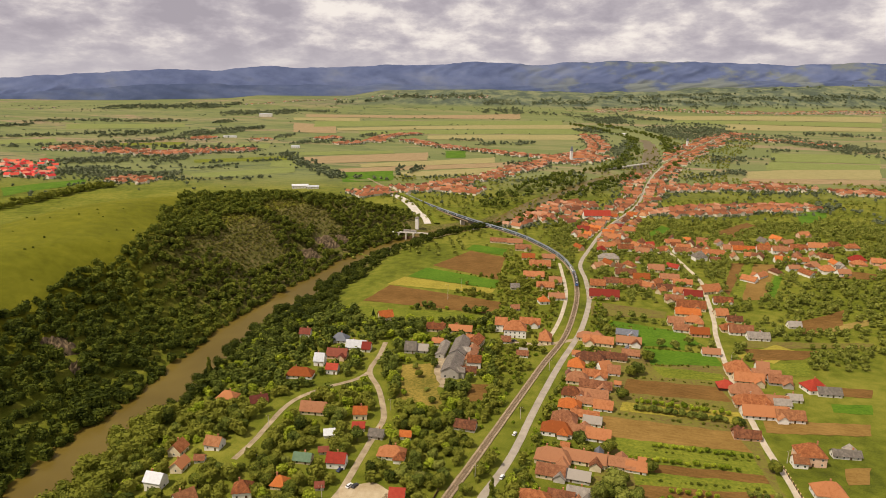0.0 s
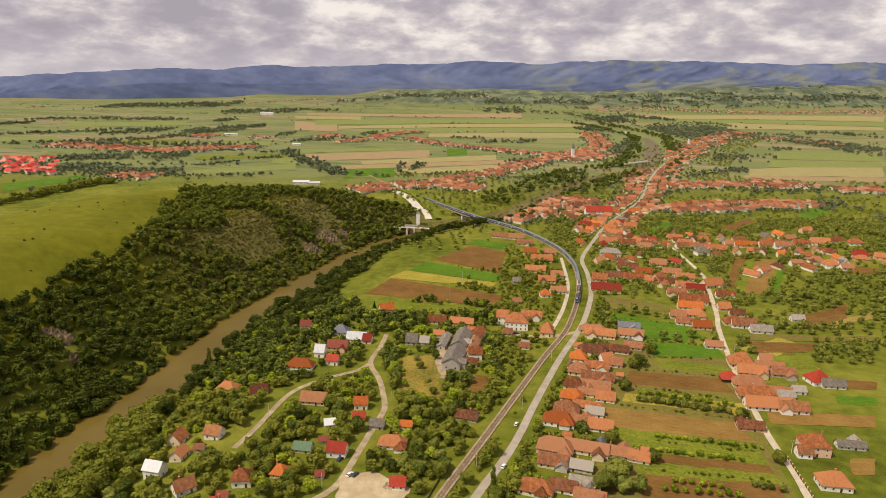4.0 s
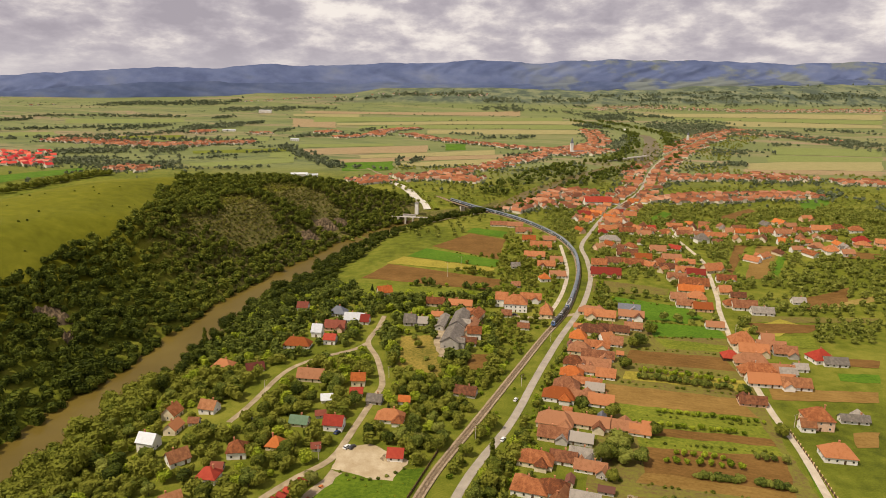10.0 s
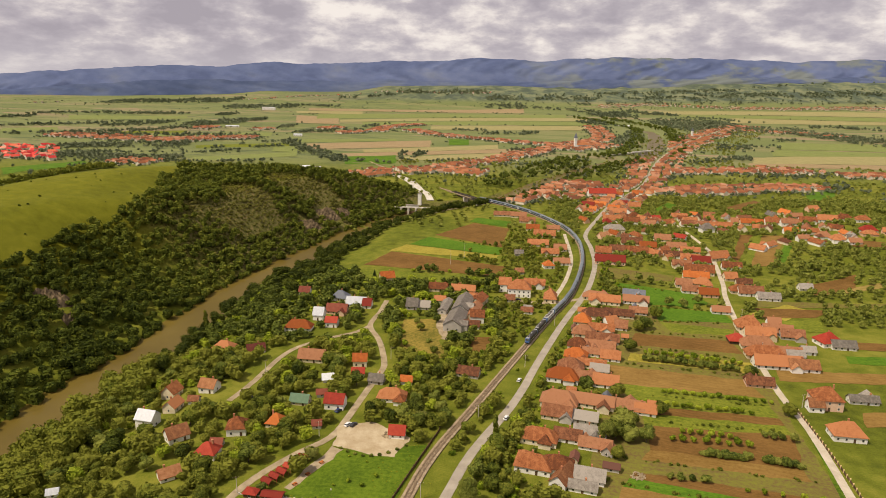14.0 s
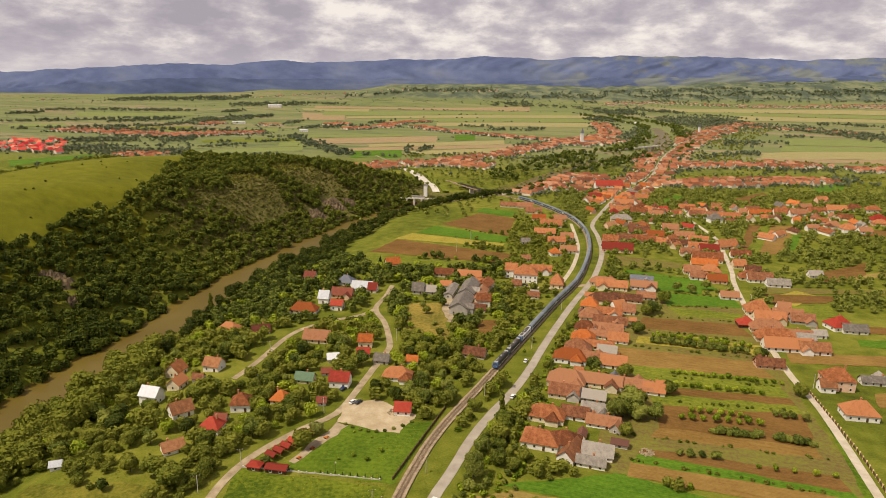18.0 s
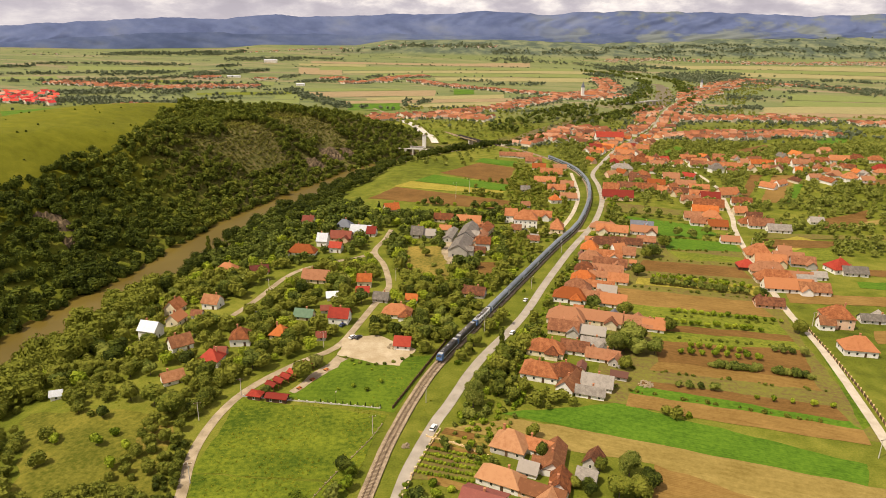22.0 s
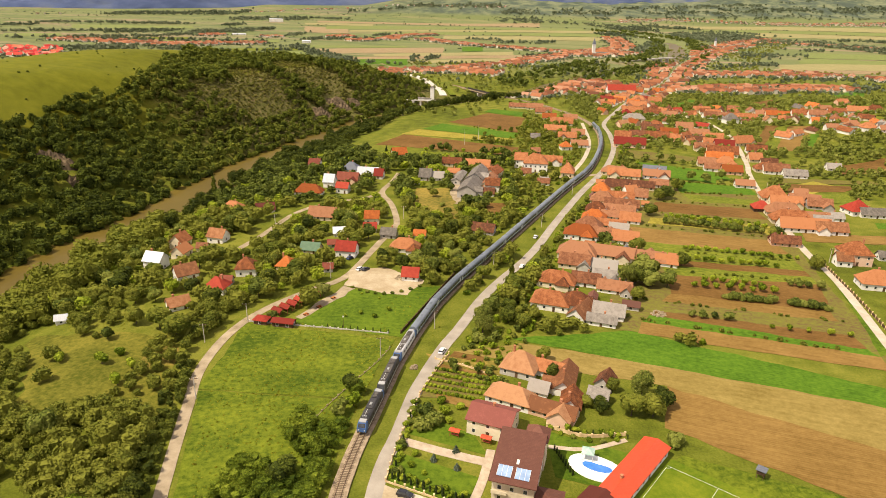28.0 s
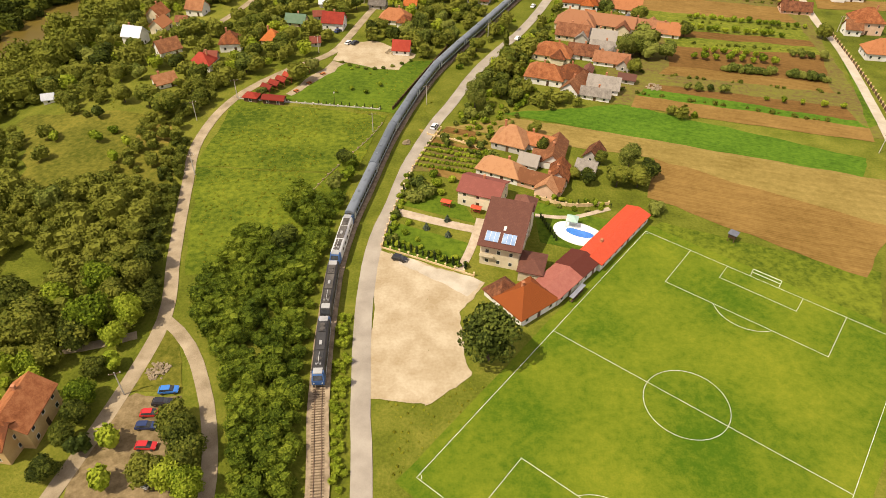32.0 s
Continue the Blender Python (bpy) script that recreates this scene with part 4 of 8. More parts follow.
def gable_roof(w, d, z, rise, over, mat, thick=0.22):
    b, x = d / 2 + over, w / 2 + over
    ze = z - over * rise / (d / 2)
    prof = [(-b, ze), (0, z + rise), (b, ze), (b, ze - thick), (0, z + rise - thick), (-b, ze - thick)]
    v = [(-x, p, q) for p, q in prof] + [(x, p, q) for p, q in prof]
    f = [(1, 0, 6, 7), (2, 1, 7, 8), (3, 2, 8, 9), (4, 3, 9, 10), (5, 4, 10, 11), (0, 5, 11, 6), (0, 1, 4, 5), (1, 2, 3, 4), (7, 6, 11, 10), (8, 7, 10, 9)]
    return raw_mesh("roof", v, f, mat)


def hip_roof(w, d, z, rise, over, mat, thick=0.2):
    b, x = d / 2 + over, w / 2 + over
    ze = z - over * rise / (d / 2)
    r = max(0.15, x - b)
    v = [(-x, -b, ze), (x, -b, ze), (x, b, ze), (-x, b, ze), (-r, 0, z + rise), (r, 0, z + rise)]
    v += [(a, c, e - thick) for a, c, e in v[:4]]
    f = [(0, 1, 5, 4), (1, 2, 5), (2, 3, 4, 5), (3, 0, 4), (1, 0, 6, 7), (2, 1, 7, 8), (3, 2, 8, 9), (0, 3, 9, 6), (6, 9, 8, 7)]
    return raw_mesh("roof", v, f, mat)


def wall_block(w, d, h, rise, mat, gable):
    x, y = w / 2, d / 2
    lift = 0.26
    if gable:
        v = [(-x, -y, -2), (-x, y, -2), (-x, y, h - lift), (-x, 0, h + rise - lift), (-x, -y, h - lift)]
        v += [(x, a, b) for _, a, b in v]
        f = [(0, 4, 3, 2, 1), (5, 6, 7, 8, 9), (0, 5, 9, 4), (1, 2, 7, 6), (4, 9, 8, 3), (3, 8, 7, 2), (0, 1, 6, 5)]
        return raw_mesh("wall", v, f, mat)
    return raw_mesh("wall", *box(-x, x, -y, y, -2, h - 0.1), mat)


HOUSES = []


def house(x, y, rot, w, d, h, roof, shape, wall, rise=None, label="", chimneys=1, detail=None, name="house", category="house", group="village houses", wing=True):
    """One house: walls, a roof with eaves, chimney, door and windows."""
    z = gz(x, y)
    words = label or f"{WALL_WORDS[wall]} {'outbuilding' if w * d < 45 else 'village house'} with a {ROOF_WORDS[roof]} {shape} roof"
    ob = thing(name, words, category, pose(x, y, z, 0, 0, rot), group)
    if rise is None:
        rise = max(1.3, d * (0.42 + 0.12 * ((x * 0.731 + y * 0.377) % 1.0)))
        h = max(2.3, h - 0.6) if h < 5 else h
    gable = shape == "gable"
    child("wall", wall_block(w, d, h, rise, HOUSE_WALLS[wall], gable), ob)
    child("roof", (gable_roof if gable else hip_roof)(w, d, h, rise, 0.5, roof), ob)
    detail = (2 if y < 340 else 1 if y < 620 else 0) if detail is None else detail
    rnd = random.Random(int(x * 31 + y * 17))
    if chimneys and w * d > 45:
        child("chimney", chimney_mesh, ob, at=(rnd.uniform(-0.25, 0.25) * w, 0.6, h + rise - 0.2))
    if wing and w > 13.5 and y < 900 and rnd.random() < 0.75:
        # a cross wing breaks the long roof
        side, span, wd = rnd.choice((-1, 1)), rnd.uniform(5.0, 6.8), d / 2 + rnd.uniform(2.0, 4.0)
        wx = rnd.choice((-1, 1)) * w * rnd.uniform(0.18, 0.34)
        wing_wall = child("wing_wall", wall_block(wd, span, h, span * 0.40, HOUSE_WALLS[wall], gable), ob)
        wing_wall.matrix_basis = pose(wx, side * wd / 2, 0.01, 0, 0, 90)
        wing_roof = child("wing_roof", (gable_roof if gable or wd < span else hip_roof)(wd, span, h, span * 0.40, 0.45, roof), ob)
        wing_roof.matrix_basis = pose(wx, side * wd / 2, 0.03, 0, 0, 90)
    floors = 2 if h > 5 else 1
    for level in range(floors):
        sill = 0.9 + level * 2.8
        if sill + 1.3 > h - 0.3:
            sill = max(0.4, h - 1.75)
        n = max(1, int(w / (3.4 if detail else 5.0)))
        for side in (-1, 1):
            if side == 1 and detail == 0:
                continue
            for k in range(n):
                px = (k + 0.5) / n * w - w / 2
                turn = 0 if side < 0 else 180
                if level == 0 and side == -1 and k == n // 2 and w * d > 45 and detail:
                    child("door", house_door, ob, at=(px, side * d / 2, 0.02), rz=turn)
                elif detail == 2:
                    f = child("window", frame_mesh, ob, at=(px, side * d / 2, sill), rz=turn)
                    child("pane", pane_mesh, f)
                else:
                    child("window", plain_window, ob, at=(px, side * d / 2, sill), rz=turn)
        for side in (-1, 1):
            for k in range(max(1, int(d / 4.5)) if detail else 0):
                n2 = max(1, int(d / 4.5))
                py = (k + 0.5) / n2 * d - d / 2
                if detail == 2:
                    f = child("window", frame_mesh, ob, at=(side * w / 2, py, sill), rz=90 * side)
                    child("pane", pane_mesh, f)
                else:
                    child("window", plain_window, ob, at=(side * w / 2, py, sill), rz=90 * side)
    clear(x, y, w / 2 + 1.0, d / 2 + 1.2, rot)
    if y < 560:
        clear(x + 0.8, y - 4.6, w / 2 + 0.6, d / 2 + 1.6, rot)
    HOUSES.append((x, y, rot, w, d))
    return ob


# riverside west cluster
house(-139, 368, -10, 12, 8, 4.2, "tile_orange", "hip", "w")
house(-117, 359, 22, 10, 6.4, 3, "sheet_maroon", "gable", "w")
house(-126, 309, -12, 8.6, 7.2, 4.2, "tile_pale", "gable", "w")
house(-145, 307, 78, 8, 7.4, 4.2, "tile_orange", "gable", "c")
house(-137, 290, 80, 8, 6.6, 4, "tile_orange", "gable", "c")
house(-143, 276, -12, 8.6, 7, 5, "sheet_white", "gable", "w")
house(-123, 261, 42, 9, 7.6, 3.8, "tile_pale", "gable", "w")
house(-104, 248, -8, 8.6, 7.2, 4, "sheet_red", "hip", "w")
house(-98, 268, 8, 8.6, 8.2, 4.8, "tile_orange", "hip", "w")
house(-82, 275, -10, 7.8, 7, 3.4, "tile_bright", "hip", "c")
house(-114, 232, 38, 8, 6, 2.8, "tile_pale", "gable", "w")
house(-76, 297, -8, 9, 6, 2.6, "sheet_green", "gable", "c")
house(-58, 294, -6, 9.4, 7.4, 4.6, "sheet_red", "gable", "w")
house(-53, 343, 3, 7.6, 6.6, 4.8, "tile_bright", "gable", "c")
house(-52, 329, 4, 6.6, 5.4, 3.6, "sheet_red", "gable", "c")
house(-67, 322, 12, 6, 5, 2.6, "sheet_white", "gable", "w")
house(-81, 348, -6, 15, 8, 3.5, "tile_old", "gable", "c")
house(-100, 395, -4, 17, 8, 3.4, "tile_bright", "hip", "w")
house(-91, 415, -6, 6.6, 8, 4.8, "sheet_white", "gable", "w")
house(-81, 427, -6, 14, 8, 3.4, "sheet_maroon", "gable", "p")
house(-80, 402, -6, 7.6, 6.6, 4.6, "sheet_red", "gable", "w")
house(-84, 456, -8, 12, 9, 3.2, "sheet_bluegrey", "hip", "w")
house(-70, 443, -6, 14, 8, 3.2, "sheet_white", "gable", "w")
house(-62, 440, -6, 6, 8, 3.4, "sheet_red", "gable", "w")
house(-112, 465, -4, 8, 7, 5, "sheet_maroon", "gable", "w")
house(-55, 503, 20, 11, 9, 4.5, "tile_bright", "gable", "c")
house(-30, 440, -6, 8, 9, 3.6, "slate_grey", "gable", "g")
house(-22, 440, -6, 9, 7, 3.0, "slate_grey", "gable", "g")
house(-11, 454, -4, 8, 6, 3.2, "tile_orange", "gable", "w")
house(-13, 481, -8, 14, 7, 3.6, "tile_orange", "gable", "c")
house(6, 478, -8, 18, 7, 3.6, "tile_orange", "gable", "c")
house(16, 455, 60, 14, 8, 4, "tile_orange", "gable", "c")
house(15, 416, -4, 9, 7, 5, "tile_orange", "gable", "w")
house(11, 405, -6, 10, 6, 2.6, "tile_old", "gable", "w")
house(8, 333, -16, 12, 7, 3, "tile_old", "gable", "g")
house(48, 474, -6, 17, 11, 7, "tile_orange", "hip", "w")
house(38, 485, -6, 9, 9, 6.4, "tile_orange", "gable", "w")
house(-31, 303, -6, 14, 8, 3.4, "tile_orange", "hip", "w")
house(-25, 322, -6, 6, 5, 3, "tile_bright", "gable", "w")
house(-25, 268, -4, 7, 6, 3.4, "sheet_red", "gable", "w")
house(-41, 322, -10, 8, 6, 2.6, "slate_grey", "gable", "g")
house(40, 460, -6, 7, 6, 3, "tile_old", "gable", "w")
house(50, 435, -10, 8, 5, 2.6, "tile_old", "gable", "w")
house(-67, 305, 10, 5, 4, 2.4, "sheet_maroon", "gable", "g")
house(-103, 256, 0, 5, 4, 2.4, "sheet_maroon", "gable", "g")
house(-63, 274, 10, 4, 4, 2.6, "sheet_maroon", "gable", "g")
house(-129, 296, 0, 5, 4, 2.4, "tile_old", "gable", "g")
house(-157, 224, 20, 4, 3, 2, "sheet_white", "gable", "w")
# row west of the rails, far bend
house(70, 464, -10, 9, 14, 4, "tile_orange", "hip", "c")
house(62, 496, -10, 16, 8, 3.8, "tile_orange", "gable", "w")
house(80, 551, 10, 9, 8, 4, "tile_bright", "hip", "w")
house(93, 563, 0, 14, 8, 3.2, "tile_old", "gable", "w")
house(58, 591, 0, 8, 7, 3, "slate_grey", "gable", "g")
house(87, 594, -6, 16, 8, 3.6, "tile_orange", "gable", "c")
house(80, 628, -6, 20, 9, 3.6, "tile_orange", "gable", "c")
house(99, 611, -6, 12, 8, 3.4, "tile_old", "gable", "c")
house(91, 667, -6, 22, 9, 3.6, "tile_orange", "gable", "c")
house(82, 697, -6, 14, 8, 3.6, "tile_bright", "gable", "c")
house(104, 698, -6, 14, 8, 3.4, "tile_old", "gable", "c")
house(80, 736, -6, 18, 8, 3.4, "tile_old", "gable", "c")
house(73, 765, -6, 18, 8, 3.4, "tile_old", "gable", "c")
house(54, 771, -6, 20, 8, 3.2, "tile_old", "gable", "c")
house(53, 532, 6, 7, 6, 2.8, "tile_old", "gable", "g")
# east row along the main road
house(105, 468, -14, 20, 8, 3.8, "tile_old", "hip", "c")
house(109, 460, -14, 22, 9, 3.8, "tile_orange", "gable", "c")
house(132, 461, -14, 18, 8, 3.6, "tile_old", "gable", "w")
house(135, 478, -14, 16, 6, 3, "sheet_bluegrey", "gable", "g")
house(97, 428, -14, 20, 9, 4, "tile_old", "hip", "c")
house(85, 416, -14, 11, 9, 4, "tile_bright", "hip", "c")
house(113, 432, -14, 20, 7, 3.2, "tile_old", "gable", "c")
house(128, 439, -14, 12, 7, 3, "tile_old", "gable", "g")
house(82, 395, -14, 14, 9, 3.8, "tile_old", "hip", "c")
house(95, 403, -14, 16, 7, 3.2, "tile_orange", "gable", "w")
house(103, 414, 20, 8, 10, 3.2, "tile_orange", "gable", "w")
house(109, 409, -14, 8, 8, 3, "tile_old", "gable", "w")
house(92, 386, -14, 20, 7, 3.2, "tile_old", "gable", "g")
house(75, 375, -14, 12, 9, 3.8, "tile_orange", "hip", "c")
house(87, 374, -14, 20, 7, 3.2, "tile_old", "gable", "w")
house(71, 359, -14, 13, 9, 3.8, "tile_bright", "hip", "c")
house(86, 364, -14, 20, 6, 3, "tile_old", "gable", "w")
house(91, 359, -14, 11, 7, 3.0, "tile_orange", "gable", "w")
house(65, 342, -14, 14, 10, 4.2, "tile_old", "hip", "c")
house(78, 348, -14, 16, 6, 3.2, "tile_orange", "gable", "c")
house(81, 341, -14, 10, 6, 3, "slate_grey", "gable", "w")
house(59, 330, -14, 17, 9, 4, "tile_bright", "hip", "w")
house(71, 329, -14, 14, 7, 3.4, "tile_old", "gable", "w")
house(81, 325, -14, 13, 8, 3.2, "tile_orange", "gable", "w")
house(53, 302, -16, 18, 10, 4, "tile_old", "hip", "c")
house(69, 302, -16, 22, 8, 3.6, "tile_old", "gable", "c")
house(83, 299, -16, 22, 7, 3.4, "tile_old", "gable", "c")
house(94, 295, -16, 10, 6, 3, "tile_orange", "gable", "w")
house(50, 289, -16, 14, 8, 3.6, "tile_old", "gable", "c")
house(60, 287, -16, 18, 7, 3.2, "slate_grey", "gable", "g")
house(39, 267, -16, 16, 9, 3.8, "tile_orange", "hip", "c")
house(52, 269, -16, 12, 7, 3.2, "tile_old", "gable", "w")
house(62, 270, -16, 14, 9, 3.6, "slate_grey", "gable", "g")
house(63, 262, -16, 14, 6, 3, "tile_old", "gable", "w")
house(34, 245, -16, 15, 9, 4, "tile_orange", "hip", "w")
house(44, 244, -16, 12, 9, 4.4, "tile_orange", "hip", "w")
house(45, 237, 60, 13, 7, 3.4, "tile_pale", "gable", "w")
house(56, 238, -16, 12, 7, 3.2, "slate_grey", "gable", "w")
house(52, 231, -16, 11, 5, 2.8, "slate_grey", "gable", "w")
house(68, 258, 60, 6, 5, 2.6, "tile_old", "gable", "g")
# along the white street
house(198, 526, -10, 20, 9, 3.8, "tile_bright", "gable", "c")
house(181, 505, -10, 12, 8, 3.6, "tile_old", "gable", "c")
house(197, 508, -10, 14, 9, 3.6, "tile_orange", "hip", "c")
house(181, 490, -10, 12, 8, 3.4, "tile_old", "gable", "w")
house(192, 482, -6, 14, 9, 3.6, "tile_bright", "gable", "p")
house(226, 526, 0, 10, 9, 3.4, "tile_orange", "gable", "c")
house(220, 492, -6, 14, 9, 3.6, "tile_orange", "hip", "c")
house(226, 487, -6, 18, 9, 3.6, "tile_old", "gable", "w")
house(235, 476, -8, 16, 8, 3.2, "slate_grey", "gable", "w")
house(232, 513, -6, 12, 6, 3, "tile_old", "gable", "c")
house(187, 444, -8, 12, 7, 3.2, "tile_old", "gable", "w")
house(176.5, 390, -6, 10, 8.5, 3.4, "sheet_red", "hip", "d")
house(194, 414, -10, 16, 12, 4, "tile_orange", "hip", "c")
house(195, 400, -10, 18, 9, 3.6, "tile_orange", "gable", "c")
house(209, 406, -10, 18, 8, 3.4, "tile_old", "gable", "w")
house(212, 418, -10, 8, 8, 4, "tile_old", "gable", "w")
house(215, 399, -10, 14, 8, 3.2, "tile_old", "gable", "g")
house(186, 382, -8, 20, 9, 3.8, "tile_old", "hip", "c")
house(184, 367, -8, 22, 9, 3.8, "tile_orange", "hip", "c")
house(199, 370, -8, 14, 7, 3.2, "tile_old", "gable", "w")
house(185, 354, -6, 26, 9, 3.6, "tile_orange", "gable", "w")
house(198, 351, -6, 16, 9, 3.4, "tile_pale", "gable", "w")
house(202, 368, -6, 10, 6, 2.8, "slate_grey", "gable", "w")
house(213, 375, -6, 8, 6, 3, "slate_grey", "gable", "w")
house(233, 390, 10, 13, 11, 4, "sheet_red", "hip", "w")
house(239, 384, -6, 14, 7, 3, "slate_grey", "gable", "w")
house(164, 329, -8, 14, 6, 3, "tile_old", "gable", "p")
house(276, 503, -4, 10, 7, 2.8, "slate_grey", "gable", "w")
house(187, 307, -6, 13.5, 10.5, 6.2, "tile_orange", "hip", "p")
house(180, 303, -6, 7, 6, 4.2, "tile_pale", "gable", "w")
house(181, 277, -8, 14, 9.5, 4.2, "tile_orange", "hip", "w")
house(209, 312, -6, 14, 5, 2.6, "slate_grey", "gable", "w")
house(376, 641, -10, 14, 9, 4, "tile_orange", "hip", "w")
house(384, 627, 0, 12, 8, 3.6, "tile_old", "gable", "w")
house(438, 708, 0, 16, 9, 4, "tile_orange", "hip", "w")
house(417, 662, 0, 16, 10, 4, "sheet_red", "hip", "w")
# middle village
house(137, 569, -8, 26, 10, 4.2, "sheet_red", "gable", "p")
house(138, 602, -8, 14, 9, 3.8, "tile_orange", "gable", "c")
house(153, 611, -8, 14, 9, 3.8, "tile_old", "gable", "c")
house(170, 606, -8, 20, 9, 3.6, "tile_orange", "gable", "c")
house(174, 640, -8, 20, 10, 4, "tile_old", "gable", "c")
house(186, 626, -8, 16, 8, 3.8, "tile_bright", "gable", "c")
house(210, 659, -8, 16, 9, 3.6, "tile_old", "gable", "c")
house(169, 694, -8, 22, 10, 5, "slate_grey", "hip", "c")
house(179, 751, -8, 20, 9, 4, "tile_orange", "gable", "w")
house(200, 744, -8, 18, 9, 3.8, "tile_orange", "gable", "w")
house(215, 730, -8, 16, 9, 3.8, "tile_old", "gable", "c")
house(240, 739, 30, 16, 9, 3.8, "tile_orange", "gable", "c")
house(264, 775, -8, 18, 9, 3.8, "tile_orange", "gable", "c")
house(269, 752, -8, 16, 9, 3.8, "tile_orange", "gable", "c")
house(283, 746, 60, 12, 9, 4, "tile_old", "gable", "c")
house(272, 706, 10, 14, 10, 5, "slate_grey", "hip", "w")
house(294, 725, -8, 24, 10, 4, "tile_orange", "gable", "w")
house(321, 745, -8, 16, 9, 3.8, "tile_old", "gable", "c")
house(333, 737, -8, 24, 9, 4, "tile_bright", "gable", "c")
house(355, 730, -8, 20, 9, 4, "tile_orange", "gable", "w")
house(337, 705, 60, 14, 9, 4, "tile_old", "gable", "c")
house(368, 720, -8, 20, 9, 4, "tile_old", "gable", "w")
house(386, 720, -8, 18, 9, 4, "tile_orange", "gable", "w")
house(353, 688, -8, 14, 8, 3.6, "tile_bright", "gable", "w")
house(406, 719, -8, 20, 9, 4, "tile_orange", "gable", "w")
house(424, 718, -8, 16, 9, 4, "tile_orange", "hip", "w")
house(370, 678, -8, 12, 8, 3.4, "tile_orange", "gable", "w")
house(214, 627, -10, 18, 8, 3.6, "tile_old", "gable", "c")
house(222, 612, -10, 18, 8, 3.6, "tile_orange", "gable", "w")
house(201, 595, -10, 16, 8, 3.4, "tile_old", "gable", "w")
house(219, 574, -10, 16, 9, 4, "sheet_red", "gable", "w")
house(212, 583, -10, 16, 8, 3.6, "tile_orange", "gable", "w")
house(198, 562, -10, 16, 8, 3.6, "tile_old", "gable", "c")
house(240, 590, 20, 20, 10, 4, "tile_orange", "gable", "c")
house(206, 542, -10, 24, 10, 4, "tile_orange", "gable", "c")
house(240, 558, -10, 16, 8, 3.6, "tile_orange", "gable", "w")
house(203, 922, 4, 38, 12, 6, "sheet_red", "gable", "w")
house(196, 795, -8, 20, 9, 4, "tile_orange", "gable", "c")
house(227, 838, -8, 16, 9, 4, "tile_orange", "gable", "c")


# ---- sheds, woodpiles and beds in the farmyards ----
def make_yards():
    rnd = random.Random(91)
    shed_roofs = ("tile_old", "tile_old", "slate_grey", "tile_orange", "sheet_brown", "sheet_bluegrey")
    ring = [(0.3 * math.cos(k * math.pi / 4), 0.3 * math.sin(k * math.pi / 4)) for k in range(8)]
    log = raw_mesh("log", [(x, p, q) for x in (-1.5, 1.5) for p, q in ring], [(k, (k + 1) % 8, 8 + (k + 1) % 8, 8 + k) for k in range(8)] + [tuple(range(7, -1, -1)), tuple(range(8, 16))], "wood_dark")
    count = 0
    for x, y, rot, w, d in list(HOUSES):
        if not (0 < x < 130 and 215 < y < 470):
            continue
        for k in range(3):
            a = radians(rot)
            u, v = rnd.uniform(-0.6, 0.9) * w, rnd.choice((-1, 1)) * (d / 2 + rnd.uniform(2.5, 7))
            px, py = x + u * math.cos(a) - v * math.sin(a), y + u * math.sin(a) + v * math.cos(a)
            if not free_of(np.array([[px, py]]), 1.6)[0]:
                continue
            count += 1
            if count > 85:
                return
            if rnd.random() < 0.62:
                house(px, py, rot + rnd.choice((0, 90)), rnd.uniform(3.6, 6.5), rnd.uniform(3.0, 4.2), rnd.uniform(2.5, 3.0), rnd.choice(shed_roofs), "gable", rnd.choice("ggdcw"), chimneys=0, detail=0, group="yard sheds")
            else:
                ob = thing("woodpile", "stack of split dark firewood in the yard", "woodpile", pose(px, py, gz(px, py), 0, 0, rot), "woodpiles")
                for j, k in ((-0.6, 0), (0, 0), (0.6, 0), (-0.3, 1), (0.3, 1), (0, 2)):
                    child("log", log, ob, at=(0.1 * k, j, 0.28 + 0.52 * k))
                clear(px, py, 1.8, 0.8, rot)


make_yards()

# ---- fields, gardens and plots ----
FIELD_WORDS = {"dirt": "bare sandy dirt with dry grass", "tilled": "freshly tilled brown earth", "tilled_pale": "dry pale brown tilled earth", "young_crop": "strip of young green crop", "lush_crop": "lush deep green crop", "hay_strip": "yellowing hay and stubble", "garden_rows": "vegetable garden in rows", "lawn": "mown green lawn", "meadow_grass": "rough green meadow with flowers", "dry_grass": "dry ochre grass clearing", "olive_meadow": "sparse olive grass clearing", "pitch_turf": "mown football turf", "concrete": "old concrete yard", "sand_lot": "sandy gravel parking lot", "asphalt": "paved ground", "stubble": "dry tan stubble ground", "gravel_lane": "old gravel yard", "pale_lane": "pale grey gravel", "hazy_pink": "far pinkish tilled field", "hazy_green": "far green meadow strip", "hazy_straw": "far pale straw field"}
FIELD_QUADS = []


